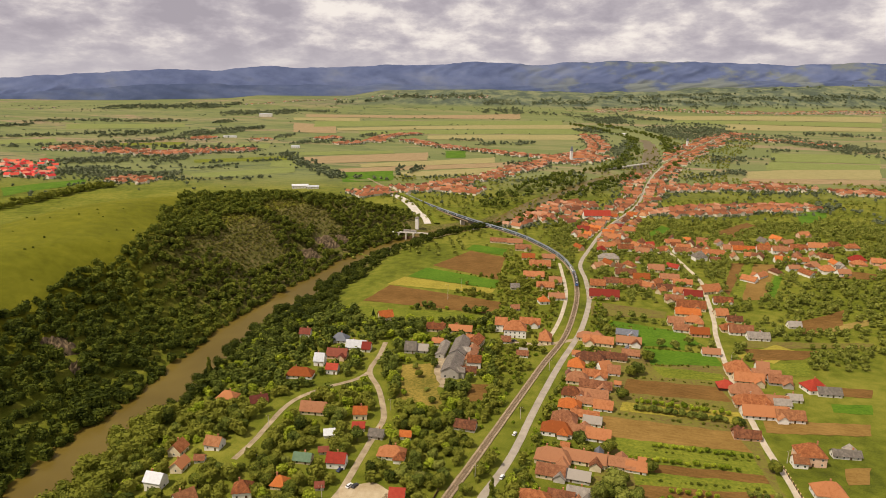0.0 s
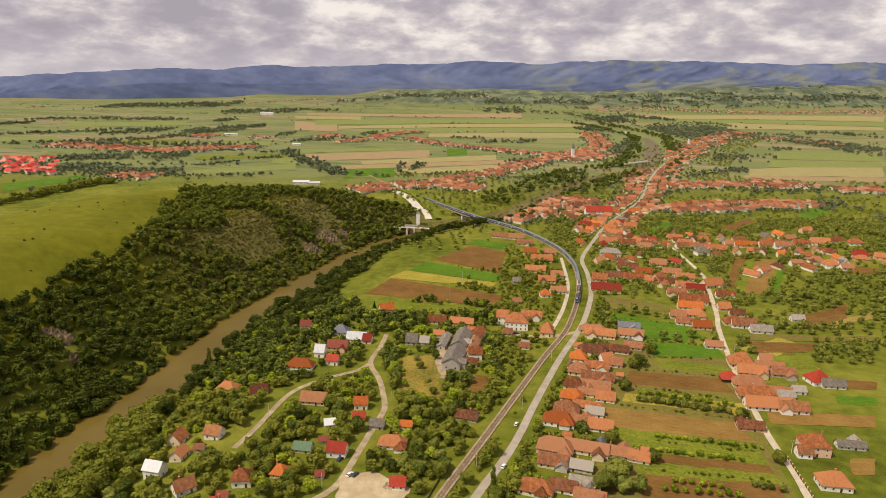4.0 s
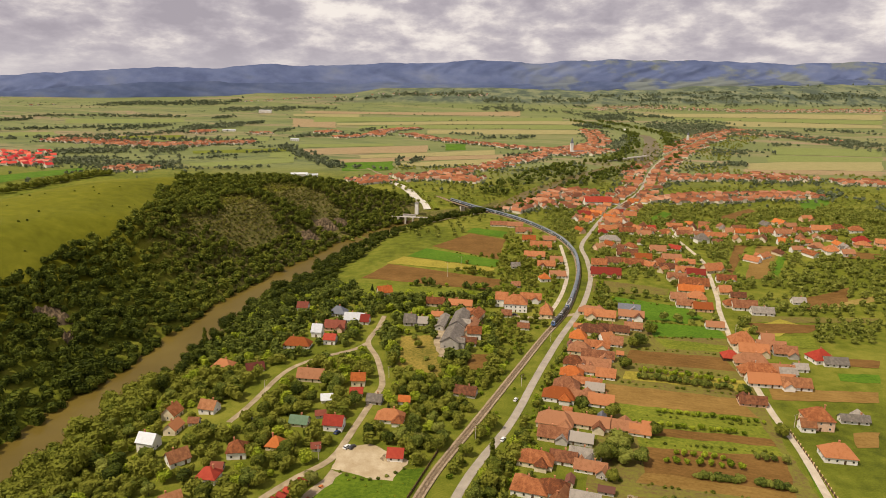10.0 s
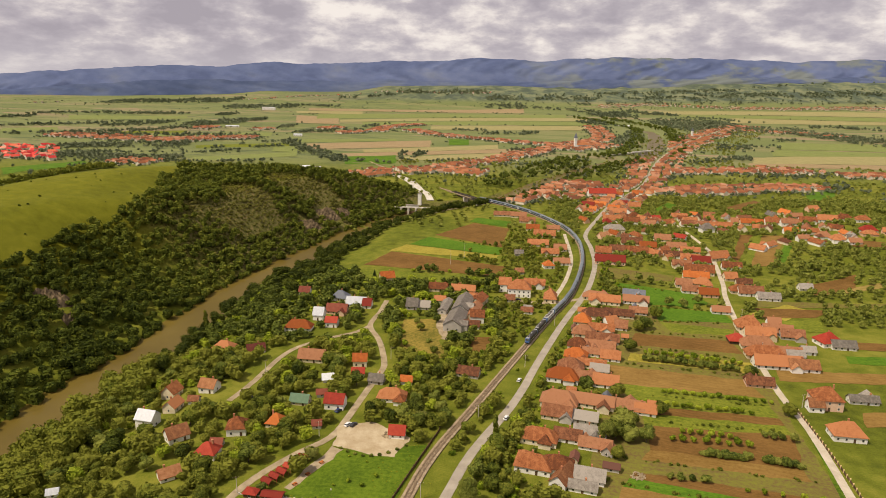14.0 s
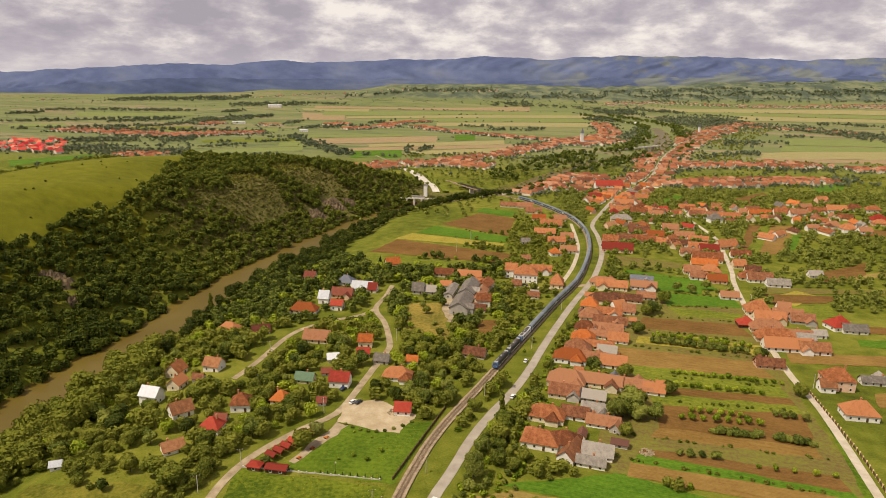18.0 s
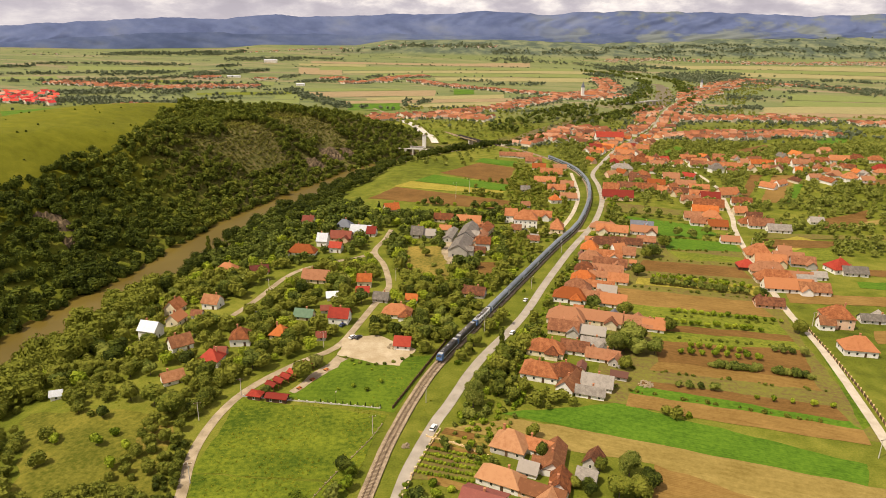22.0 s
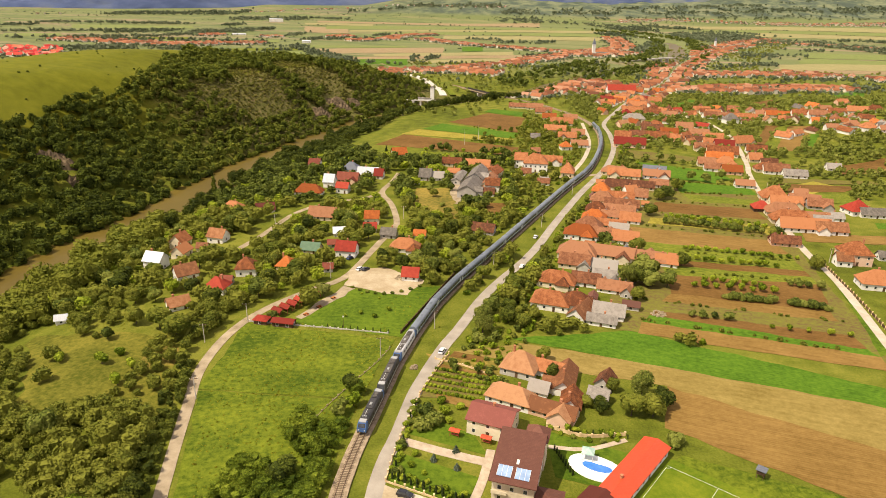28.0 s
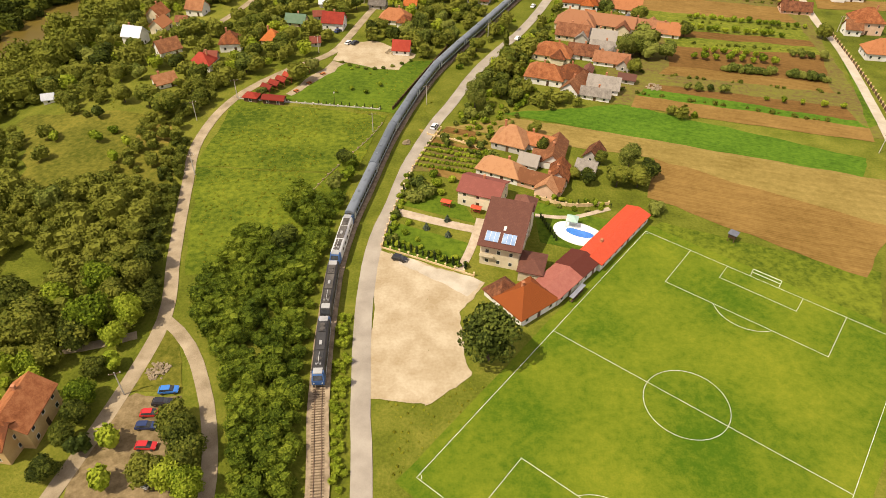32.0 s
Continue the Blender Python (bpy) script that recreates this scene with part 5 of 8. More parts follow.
def field(mat, a, b, c, d, lift=None, fine=5.0, name="field", wobble=1.2):
    """A plot of ground between four corners, draped on the land."""
    a, b, c, d = (np.array(p, float) for p in (a, b, c, d))
    nu = max(2, int(max(np.linalg.norm(b - a), np.linalg.norm(c - d)) / fine))
    nv = max(2, int(max(np.linalg.norm(d - a), np.linalg.norm(c - b)) / fine))
    u, v = np.meshgrid(np.linspace(0, 1, nu + 1), np.linspace(0, 1, nv + 1))
    p = (a * ((1 - u) * (1 - v))[..., None] + b * (u * (1 - v))[..., None] + c * (u * v)[..., None] + d * ((1 - u) * v)[..., None])
    edge = (u <= 0) | (u >= 1) | (v <= 0) | (v >= 1)
    shift = np.zeros(p.shape)
    for j, i in zip(*np.nonzero(edge)):
        at = Vector((*p[j, i], 1.7))
        shift[j, i] = (noise.noise(at * 0.11) + 0.6 * noise.noise(at * 0.47), noise.noise(at * 0.11 + Vector((9, 4, 2))) + 0.6 * noise.noise(at * 0.47 + Vector((3, 8, 5))))
    p = p + shift * wobble
    if lift is None:
        lift = 0.05 + 0.004 * (len(FIELD_QUADS) % 9)
    far = np.hypot(*p.reshape(-1, 2).mean(0))
    lift += 0.00025 * far
    z = ground_z(p[..., 0], p[..., 1]) + lift
    w = nu + 1
    i = (np.arange(nv)[:, None] * w + np.arange(nu)[None]).reshape(-1)
    quads = np.stack([i, i + 1, i + w + 1, i + w], -1)
    flat = p.reshape(-1, 2)
    e1, e2 = flat[1] - flat[0], flat[w] - flat[0]
    if e1[0] * e2[1] - e1[1] * e2[0] < 0:
        quads = quads[:, ::-1]
    ob = new(name, fast_mesh(name, np.c_[flat, z.reshape(-1)], quads, mat, True))
    FIELD_QUADS.append((a, b, c, d, mat))
    return tagged(ob, FIELD_WORDS[mat] + " beside the village", "field", kind="structure")


def inside_fields(x, y, skip=()):
    """Which points lie in some plot."""
    hit = np.zeros(len(x), bool)
    for a, b, c, d, mat in FIELD_QUADS:
        if mat in skip:
            continue
        ring = [a, b, c, d, a]
        signs = [(q[0] - p[0]) * (y - p[1]) - (q[1] - p[1]) * (x - p[0]) for p, q in zip(ring, ring[1:])]
        hit |= np.all([s > 0 for s in signs], 0) | np.all([s < 0 for s in signs], 0)
    return hit


field("garden_rows", (52, 228), (150, 205), (164, 300), (84, 330), 0.03)
field("garden_rows", (84, 330), (164, 300), (190, 430), (118, 470), 0.03)
field("tilled_pale", (66, 189), (128, 155), (109, 131), (59, 166))
field("stubble", (66, 188), (73, 200), (141, 178), (127, 154))
field("stubble", (-5, 205), (20, 213), (74, 200), (66, 188))
field("lush_crop", (16, 216), (61, 226), (137, 192), (131, 181))
field("tilled_pale", (88, 351), (159, 335), (161, 314), (88, 327))
field("young_crop", (88, 327), (161, 314), (158, 293), (91, 303))
field("tilled", (91, 303), (158, 293), (158, 286), (92, 295))
field("young_crop", (92, 295), (158, 286), (157, 277), (90, 283))
field("tilled", (90, 283), (157, 277), (148, 249), (87, 262))
field("tilled_pale", (87, 262), (148, 249), (147, 240), (81, 254))
field("garden_rows", (81, 254), (147, 240), (146, 229), (76, 244))
field("tilled", (76, 244), (146, 229), (146, 218), (73, 240))
field("lush_crop", (73, 240), (146, 218), (148, 213), (69, 234))
field("tilled_pale", (69, 234), (148, 213), (145, 203), (64, 224))
field("lawn", (165, 278), (168, 275), (152, 215), (148, 213))
field("garden_rows", (124, 559), (183, 534), (176, 518), (116, 522))
field("lush_crop", (118, 517), (179, 488), (189, 460), (137, 467))
field("lush_crop", (142, 455), (190, 444), (188, 424), (139, 425))
field("young_crop", (138, 423), (182, 411), (181, 400), (142, 404))
field("tilled", (116, 401), (173, 392), (173, 371), (108, 381))
field("garden_rows", (109, 381), (173, 371), (173, 358), (105, 369))
field("hay_strip", (105, 369), (173, 358), (170, 343), (101, 357))
field("tilled_pale", (182, 349), (244, 347), (236, 334), (178, 335))
field("tilled", (216, 456), (271, 454), (251, 438), (214, 435))
field("tilled", (247, 396), (272, 392), (265, 381), (242, 382))
field("lush_crop", (234, 371), (259, 371), (252, 359), (230, 360))
field("garden_rows", (222, 472), (320, 470), (315, 461), (218, 458))
field("stubble", (288, 501), (342, 515), (338, 504), (286, 490))
field("tilled_pale", (202, 301), (216, 302), (207, 288), (196, 286))
field("tilled", (389, 643), (412, 620), (402, 604), (376, 621))
field("lush_crop", (130, 488), (172, 476), (174, 457), (127, 458))
field("young_crop", (204, 428), (251, 433), (242, 410), (200, 410))
field("hay_strip", (203, 441), (244, 465), (254, 454), (227, 430))
field("tilled", (286, 516), (337, 540), (318, 507), (276, 488))
field("lush_crop", (154, 478), (177, 466), (170, 450), (148, 464))
field("tilled", (-80, 549), (-60, 595), (43, 551), (36, 520))
field("young_crop", (-80, 534), (36, 517), (28, 503), (-79, 497))
field("hay_strip", (-63, 597), (-49, 622), (40, 588), (34, 575))
field("lush_crop", (-46, 624), (-28, 656), (45, 615), (39, 590))
field("tilled", (-22, 665), (19, 728), (57, 702), (44, 619))
field("lush_crop", (14, 734), (24, 758), (62, 739), (57, 710))
field("tilled", (258, 601), (303, 693), (315, 692), (255, 580))
field("young_crop", (256, 576), (317, 691), (324, 690), (263, 572))
field("tilled_pale", (261, 569), (324, 687), (344, 680), (283, 571))
field("lush_crop", (286, 574), (339, 666), (340, 653), (293, 574))
field("lush_crop", (244, 820), (284, 882), (290, 866), (273, 824))
field("tilled", (335, 831), (412, 912), (413, 879), (351, 802))
field("hazy_pink", (-722, 3211), (-767, 3413), (357, 3714), (327, 3394), fine=40.0, wobble=5.0)
field("hazy_straw", (-723, 2966), (-766, 3143), (-464, 3220), (-425, 2948), fine=40.0, wobble=5.0)
field("hazy_green", (-548, 2580), (-616, 2901), (518, 3250), (460, 2878), fine=40.0, wobble=5.0)
field("hazy_straw", (-427, 2390), (-449, 2516), (567, 2931), (511, 2639), fine=40.0, wobble=5.0)
field("hazy_pink", (-567, 2320), (-683, 2802), (-479, 2661), (-412, 2283), fine=40.0, wobble=5.0)
field("hazy_green", (-324, 2244), (-342, 2370), (528, 2611), (483, 2384), fine=40.0, wobble=5.0)
field("hazy_straw", (-89, 2111), (-95, 2233), (477, 2356), (441, 2173), fine=40.0, wobble=5.0)
field("hazy_green", (-399, 1624), (-420, 1713), (-167, 1782), (-160, 1717), fine=40.0, wobble=5.0)
field("hazy_pink", (-342, 1477), (-370, 1601), (-74, 1752), (-66, 1574), fine=40.0, wobble=5.0)
field("hazy_straw", (-207, 1429), (-215, 1485), (100, 1659), (94, 1549), fine=40.0, wobble=5.0)
field("hazy_pink", (-241, 1342), (-252, 1401), (149, 1570), (141, 1485), fine=40.0, wobble=5.0)
field("hazy_straw", (-116, 1295), (-121, 1360), (102, 1467), (95, 1364), fine=40.0, wobble=5.0)
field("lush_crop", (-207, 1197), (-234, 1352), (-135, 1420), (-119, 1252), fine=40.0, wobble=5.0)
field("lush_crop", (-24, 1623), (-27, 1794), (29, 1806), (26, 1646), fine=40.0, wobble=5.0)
field("hazy_straw", (600, 1352), (644, 1454), (1043, 1628), (879, 1365), fine=40.0, wobble=5.0)
field("hazy_green", (793, 1665), (880, 1854), (1172, 1836), (1050, 1641), fine=40.0, wobble=5.0)
field("hazy_green", (706, 1496), (776, 1649), (1034, 1615), (979, 1527), fine=40.0, wobble=5.0)
field("hazy_pink", (567, 1297), (595, 1361), (873, 1355), (828, 1283), fine=40.0, wobble=5.0)
field("hazy_straw", (903, 3368), (965, 3607), (2341, 3717), (2142, 3396), fine=40.0, wobble=5.0)
field("hazy_green", (1030, 3154), (1091, 3342), (2106, 3337), (1917, 3034), fine=40.0, wobble=5.0)
field("hazy_straw", (1121, 2785), (1254, 3123), (1896, 2999), (1794, 2834), fine=40.0, wobble=5.0)
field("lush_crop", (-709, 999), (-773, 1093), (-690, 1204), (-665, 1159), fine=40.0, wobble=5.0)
field("hazy_green", (-498, 1226), (-524, 1290), (-349, 1418), (-330, 1338), fine=40.0, wobble=5.0)
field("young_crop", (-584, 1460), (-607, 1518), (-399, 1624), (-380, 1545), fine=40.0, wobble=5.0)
field("hazy_green", (-402, 1420), (-428, 1510), (-371, 1546), (-338, 1409), fine=40.0, wobble=5.0)
field("hazy_green", (-1242, 1777), (-1313, 1881), (-1195, 1958), (-1125, 1841), fine=40.0, wobble=5.0)
field("hazy_green", (-1406, 2377), (-1552, 2628), (-1107, 2704), (-1038, 2535), fine=40.0, wobble=5.0)
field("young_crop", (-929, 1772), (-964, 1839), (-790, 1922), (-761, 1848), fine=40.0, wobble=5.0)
field("hazy_green", (-796, 1715), (-839, 1810), (-536, 1902), (-507, 1796), fine=40.0, wobble=5.0)
field("lush_crop", (513, 973), (588, 1037), (552, 963), (478, 891))
field("tilled", (11, 388), (28, 388), (19, 365), (9, 364))
field("dry_grass", (-32, 356), (-36, 416), (-13, 418), (-6, 354), wobble=3.5)
field("gravel_lane", (-15, 386), (-8, 444), (-4, 444), (-5, 382))
field("lawn", (-67, 223), (-52, 254), (-11, 261), (-24, 214))
field("meadow_grass", (-83.5, 221), (-26, 212), (-32, 174), (-83.6, 176))
field("meadow_grass", (-83.0, 175), (-32, 173), (-36, 126), (-70, 124))
field("olive_meadow", (-135, 162), (-160, 212), (-104, 209), (-88, 161), wobble=4.0)
field("dry_grass", (-112, 204), (-100, 200), (-97, 190), (-108, 186), wobble=4.0)
field("sand_lot", (-52.4, 258.5), (-53, 274.5), (-38.6, 280), (-36.2, 252.5), 0.09, 3.0)
field("sand_lot", (-36.2, 252.5), (-38.6, 280), (-18.4, 266.8), (-25.2, 250.3), 0.094, 3.0)
field("gravel_lane", (-66.0, 227.5), (-62.8, 225.5), (-47.5, 255), (-52.5, 258), 0.1, 4.0)
field("dirt", (-72.5, 84), (-58, 85), (-50, 60), (-72, 58), 0.08, 3.0, wobble=2.2)
field("olive_meadow", (-70.5, 108), (-66, 108), (-58, 86), (-71.5, 86), 0.075, 3.0, wobble=2.0)

# ---- football ground ----
PITCH = pose(51.2, 88.2, 0, 0, 0, 53.0)
PITCH_L, PITCH_W = 100.5, 67.0


def make_pitch():
    def at(u, v):
        p = PITCH @ Vector((u, v, 0))
        return (p.x, p.y)

    hl, hw = PITCH_L / 2, PITCH_W / 2
    field("pitch_turf", at(-hl - 3.5, -hw - 3), at(hl + 3.5, -hw - 3), at(hl + 3.5, hw + 2.5), at(-hl - 3.5, hw + 2.5), 0.05, 6.0, "football_turf", 0.4)
    marks = thing("pitch_markings", "white painted football pitch lines on green turf", "pitch markings", PITCH @ Matrix.Translation((0, 0, 0.13)), kind="structure")
    varied("line_paint", (0.55, 0.58, 0.45), (0.80, 0.82, 0.74), 1.5, 0.9)
    w = 0.09

    def line(u0, v0, u1, v1):
        child("line", raw_mesh("line", *box(min(u0, u1) - w / 2, max(u0, u1) + w / 2, min(v0, v1) - w / 2, max(v0, v1) + w / 2, 0, 0.02), "line_paint"), marks)

    def arc(cu, cv, r, a0, a1, n):
        v, f = [], []
        for k in range(n + 1):
            a = radians(a0 + (a1 - a0) * k / n)
            for rr in (r - w / 2, r + w / 2):
                for z in (0, 0.02):
                    v.append((cu + math.cos(a) * rr, cv + math.sin(a) * rr, z))
        for k in range(n):
            b = k * 4
            f += [(b + 1, b + 3, b + 7, b + 5), (b, b + 1, b + 5, b + 4), (b + 3, b + 2, b + 6, b + 7)]
        child("arc", raw_mesh("arc", v, f, "line_paint"), marks)

    for v in (-hw, hw):
        line(-hl, v, hl, v)
    for u in (-hl, 0, hl):
        line(u, -hw, u, hw)
    arc(0, 0, 9.15, 0, 360, 48)
    for s in (-1, 1):
        for half, deep in ((20.15, 16.5), (9.8, 5.8)):
            line(s * hl, -half, s * (hl - deep), -half)
            line(s * hl, half, s * (hl - deep), half)
            line(s * (hl - deep), -half, s * (hl - deep), half)
        mid = 180 if s > 0 else 0
        arc(s * (hl - 11), 0, 9.15, mid - 53, mid + 53, 16)
        for v in (-hw, hw):
            arc(s * hl, v, 1.0, (180 if s > 0 else 0) + (0 if (s > 0) == (v > 0) else -90), (270 if s > 0 else 90) + (0 if (s > 0) == (v > 0) else -90), 6)
        goal = thing("football_goal", "white tubular football goal on the goal line", "football goal", PITCH @ pose(s * hl, 0, 0.1, 0, 0, 0 if s > 0 else 180), "goals of the pitch")
        for v in (-3.66, 3.66):
            child("post", raw_mesh("post", *box(-0.06, 0.06, v - 0.06, v + 0.06, 0, 2.44), "line_paint"), goal)
            child("stay", raw_mesh("stay", [(0, v - 0.03, 2.4), (0, v + 0.03, 2.4), (1.9, v + 0.03, 0), (1.9, v - 0.03, 0), (0.08, v - 0.03, 2.4), (0.08, v + 0.03, 2.4), (1.98, v + 0.03, 0), (1.98, v - 0.03, 0)], [(0, 1, 2, 3), (7, 6, 5, 4), (0, 4, 5, 1), (1, 5, 6, 2), (3, 2, 6, 7), (0, 3, 7, 4)], "line_paint"), goal)
        child("crossbar", raw_mesh("crossbar", *box(-0.06, 0.06, -3.72, 3.72, 2.44, 2.56), "line_paint"), goal)
        child("ground_bar", raw_mesh("ground_bar", *box(1.9, 2.0, -3.7, 3.7, 0, 0.08), "line_paint"), goal)
    clear(51.2, 88.1, hl + 2, hw + 2, 52.9)
    hut = thing("commentary_stand", "small dark raised stand beside the pitch", "stand", pose(78, 145.5, 0.1, 0, 0, -37))
    for x in (-0.8, 0.8):
        for y in (-0.8, 0.8):
            child("leg", raw_mesh("leg", *box(x - 0.07, x + 0.07, y - 0.07, y + 0.07, 0, 2.0), "wood_dark"), hut)
    child("cabin", raw_mesh("cabin", *box(-1.0, 1.0, -1.0, 1.0, 1.4, 2.6), "wood_dark"), hut)
    child("roof", raw_mesh("roof", *box(-1.3, 1.3, -1.3, 1.3, 2.6, 2.75), "sheet_bluegrey"), hut)
    bench = thing("team_bench", "long dark team bench under a low shelter", "bench", PITCH @ pose(14, hw + 1.6, 0.1))
    child("seat", raw_mesh("seat", *box(-3, 3, -0.25, 0.25, 0.38, 0.46), "wood_dark"), bench)
    child("roof", raw_mesh("roof", *box(-3.2, 3.2, -0.5, 0.7, 1.9, 2.0), "sheet_bluegrey"), bench)
    for x in (-3, 0, 3):
        child("post", raw_mesh("post", *box(x - 0.05, x + 0.05, 0.45, 0.55, 0, 1.9), "wood_dark"), bench)


make_pitch()
field("meadow_grass", (56, 150), (60, 153), (114, 133), (105, 114), 0.03, wobble=0.8)

# ---- guest house and its garden ----
varied("pool_tile", (0.04, 0.16, 0.55), (0.07, 0.25, 0.70), 2.0, 0.1, 0.5, 0.02)
varied("white_deck", (0.66, 0.66, 0.64), (0.82, 0.82, 0.80), 1.0, 0.8)
varied("paving", (0.36, 0.28, 0.20), (0.52, 0.43, 0.33), 2.0, 0.9, relief=0.5)
varied("fence_stone", (0.60, 0.42, 0.22), (0.78, 0.60, 0.36), 2.0, 0.9)
varied("solar_glass", (0.20, 0.30, 0.48), (0.34, 0.46, 0.66), 2.0, 0.12, 0.7, 0.02)
varied("canvas_green", (0.30, 0.48, 0.40), (0.60, 0.70, 0.62), 1.0, 0.9)


def make_guest_house():
    ob = thing("guest_house", "large cream guest house with dark brown roof and solar panels", "house", pose(15.0, 138.5, 0, 0, 0, -14.5))
    child("wall", raw_mesh("wall", *box(-6.3, 4.1, -8.0, 9.8, -1, 7.6), "plaster_cream"), ob)
    gable = [(-6.3, -8, 7.6), (-6.3, 6.2, 11.9), (-6.3, 9.8, 7.6), (4.1, -8, 7.6), (4.1, 6.2, 11.9), (4.1, 9.8, 7.6)]
    child("gable", raw_mesh("gable", gable, [(0, 2, 1), (3, 4, 5), (0, 1, 4, 3), (1, 2, 5, 4), (0, 3, 5, 2)], "plaster_cream"), ob)
    sl = 4.3 / 14.2
    prof = [(-9.4, 7.6 - 1.4 * sl + 0.2), (6.2, 12.35), (10.6, 6.95), (10.6, 6.7), (6.2, 12.1), (-9.4, 7.6 - 1.4 * sl - 0.05)]
    v = [(-7.0, y, z) for y, z in prof] + [(4.8, y, z) for y, z in prof]
    f = [(1, 0, 6, 7), (2, 1, 7, 8), (3, 2, 8, 9), (4, 3, 9, 10), (5, 4, 10, 11), (0, 5, 11, 6), (0, 1, 4, 5), (1, 2, 3, 4), (7, 6, 11, 10), (8, 7, 10, 9)]
    roof = child("roof", raw_mesh("roof", v, f, "sheet_brown"), ob)
    slope = math.degrees(math.atan(sl))
    for x in (-3.6, 0.9):
        panel = child("solar_panel", raw_mesh("solar_panel", *box(-1.8, 1.8, -1.6, 1.6, 0, 0.1), "solar_glass"), ob, "pale blue solar collector panel")
        panel.matrix_basis = pose(x, -6.2, 8.45, slope, 0, 0)
        for k in (-1.8, -0.62, 0.58, 1.72):
            child("panel_bar", raw_mesh("panel_bar", *box(k, k + 0.08, -1.6, 1.6, 0.1, 0.16), "window_frame"), panel)
    light = child("skylight", raw_mesh("skylight", *box(-0.35, 0.35, -0.7, 0.7, 0, 0.15), "window_frame"), ob)
    light.matrix_basis = pose(-0.9, -3.2, 9.42, slope, 0, 0)
    child("tower_wall", raw_mesh("tower_wall", *box(-0.6, 4.4, 7.0, 12.5, 0, 9.8), "plaster_cream"), ob)
    tower = child("tower_roof", hip_roof(5.4, 5.6, 9.9, 2.4, 0.5, "sheet_brown"), ob)
    tower.matrix_basis = pose(1.9, 9.7, 0)
    for x in (-4.4, -1.3, 2.0):
        for z in (1.0, 4.2):
            fr = child("window", frame_mesh, ob, at=(x, -8.0, z))
            child("pane", pane_mesh, fr)
    for y in (-5, -1, 3, 7):
        for z in (1.0, 4.2):
            for s in (-1, 1):
                fr = child("window", frame_mesh, ob, at=(4.1 if s > 0 else -6.3, y, z), rz=90 * s)
                child("pane", pane_mesh, fr)
    child("balcony", raw_mesh("balcony", *boxes((-6.3, -2.5, -9.0, -8.0, 3.4, 3.55), (-6.3, -2.5, -9.0, -8.92, 3.55, 4.4)), "plaster_cream"), ob)
    for y in (-3, 2):
        for z in (4.4, 6.0):
            child("air_unit", raw_mesh("air_unit", *box(4.1, 4.5, y - 0.45, y + 0.45, z, z + 0.7), "window_frame"), ob)
    clear(15, 139, 9, 13, -14.5)


make_guest_house()
NEAR = dict(detail=2, group="buildings round the guest house")
house(20.6, 129.0, -14, 6.0, 8.0, 3.8, "sheet_brown", "hip", "c", 1.1, chimneys=0, **NEAR)
house(18.2, 116.6, 40, 12, 9.5, 3.8, "tile_bright", "hip", "w", **NEAR)
house(12.6, 120.0, 40, 7, 6, 3.2, "tile_old", "hip", "w", **NEAR)
house(26.8, 123.6, 50, 11, 7.6, 3.0, "sheet_rose", "gable", "w", 1.2, chimneys=0, wing=False, label="long white shed with a faded rose sheet roof", **NEAR)
house(32.6, 130.5, 50, 7, 7.8, 3.1, "sheet_maroon", "gable", "w", 1.2, chimneys=0, wing=False, label="white shed with a ribbed maroon sheet roof", **NEAR)
house(44.6, 143.6, 52.5, 28, 6.8, 3.0, "sheet_vermilion", "gable", "w", 0.9, chimneys=1, wing=False, label="long white shed with a vermilion sheet roof", **NEAR)
house(8.2, 161.8, -20, 12.5, 10, 5.2, "sheet_rose", "gable", "c", 2.4, label="cream house with a faded rose sheet roof", **NEAR)
house(18.4, 194.2, -22, 11.5, 9.5, 3.8, "tile_pale", "hip", "g", **NEAR)
house(27.5, 193.5, -22, 11, 6, 3.2, "tile_orange", "gable", "w", **NEAR)
house(32.2, 187.0, 76, 15, 6.4, 3.4, "tile_pale", "gable", "w", **NEAR)
house(14.0, 175.8, -24, 14, 7, 3.6, "tile_pale", "hip", "w", **NEAR)
house(26.5, 169.6, -24, 14, 5.6, 3.2, "tile_pale", "gable", "p", **NEAR)
house(32.4, 174.5, 76, 9, 6, 3.2, "tile_orange", "gable", "w", **NEAR)
house(23.5, 181.5, -22, 6, 5, 2.8, "slate_grey", "gable", "w", **NEAR)
house(45.2, 187.5, 62, 7, 5, 2.6, "tile_old", "gable", "g", **NEAR)
house(41.5, 178.5, -24, 6, 5, 2.4, "slate_grey", "gable", "g", **NEAR)
house(-86.3, 77.2, 90, 11.5, 8.6, 5.8, "tile_orange", "gable", "o", 3.4, label="ochre two-storey house with weathered red tiles", **NEAR)
house(-90.5, 72.0, -6, 12, 7.5, 5.4, "tile_orange", "gable", "o", 3.0, label="ochre side wing with weathered red tiles", **NEAR)


def kidney(cx, cy, rx, ry, rot, z0, z1, mat, dent=0.35, n=40):
    """A rounded, slightly bean-shaped slab."""
    v = []
    for z in (z0, z1):
        for k in range(n):
            a = 2 * math.pi * k / n
            r = 1 - dent * max(0, math.cos(a - math.pi / 2)) ** 3
            p = pose(cx, cy, 0, 0, 0, rot) @ Vector((math.cos(a) * rx * r, math.sin(a) * ry * r, z))
            v.append(tuple(p))
    f = [(k, (k + 1) % n, n + (k + 1) % n, n + k) for k in range(n)] + [tuple(range(n - 1, -1, -1)), tuple(range(n, 2 * n))]
    return v, f


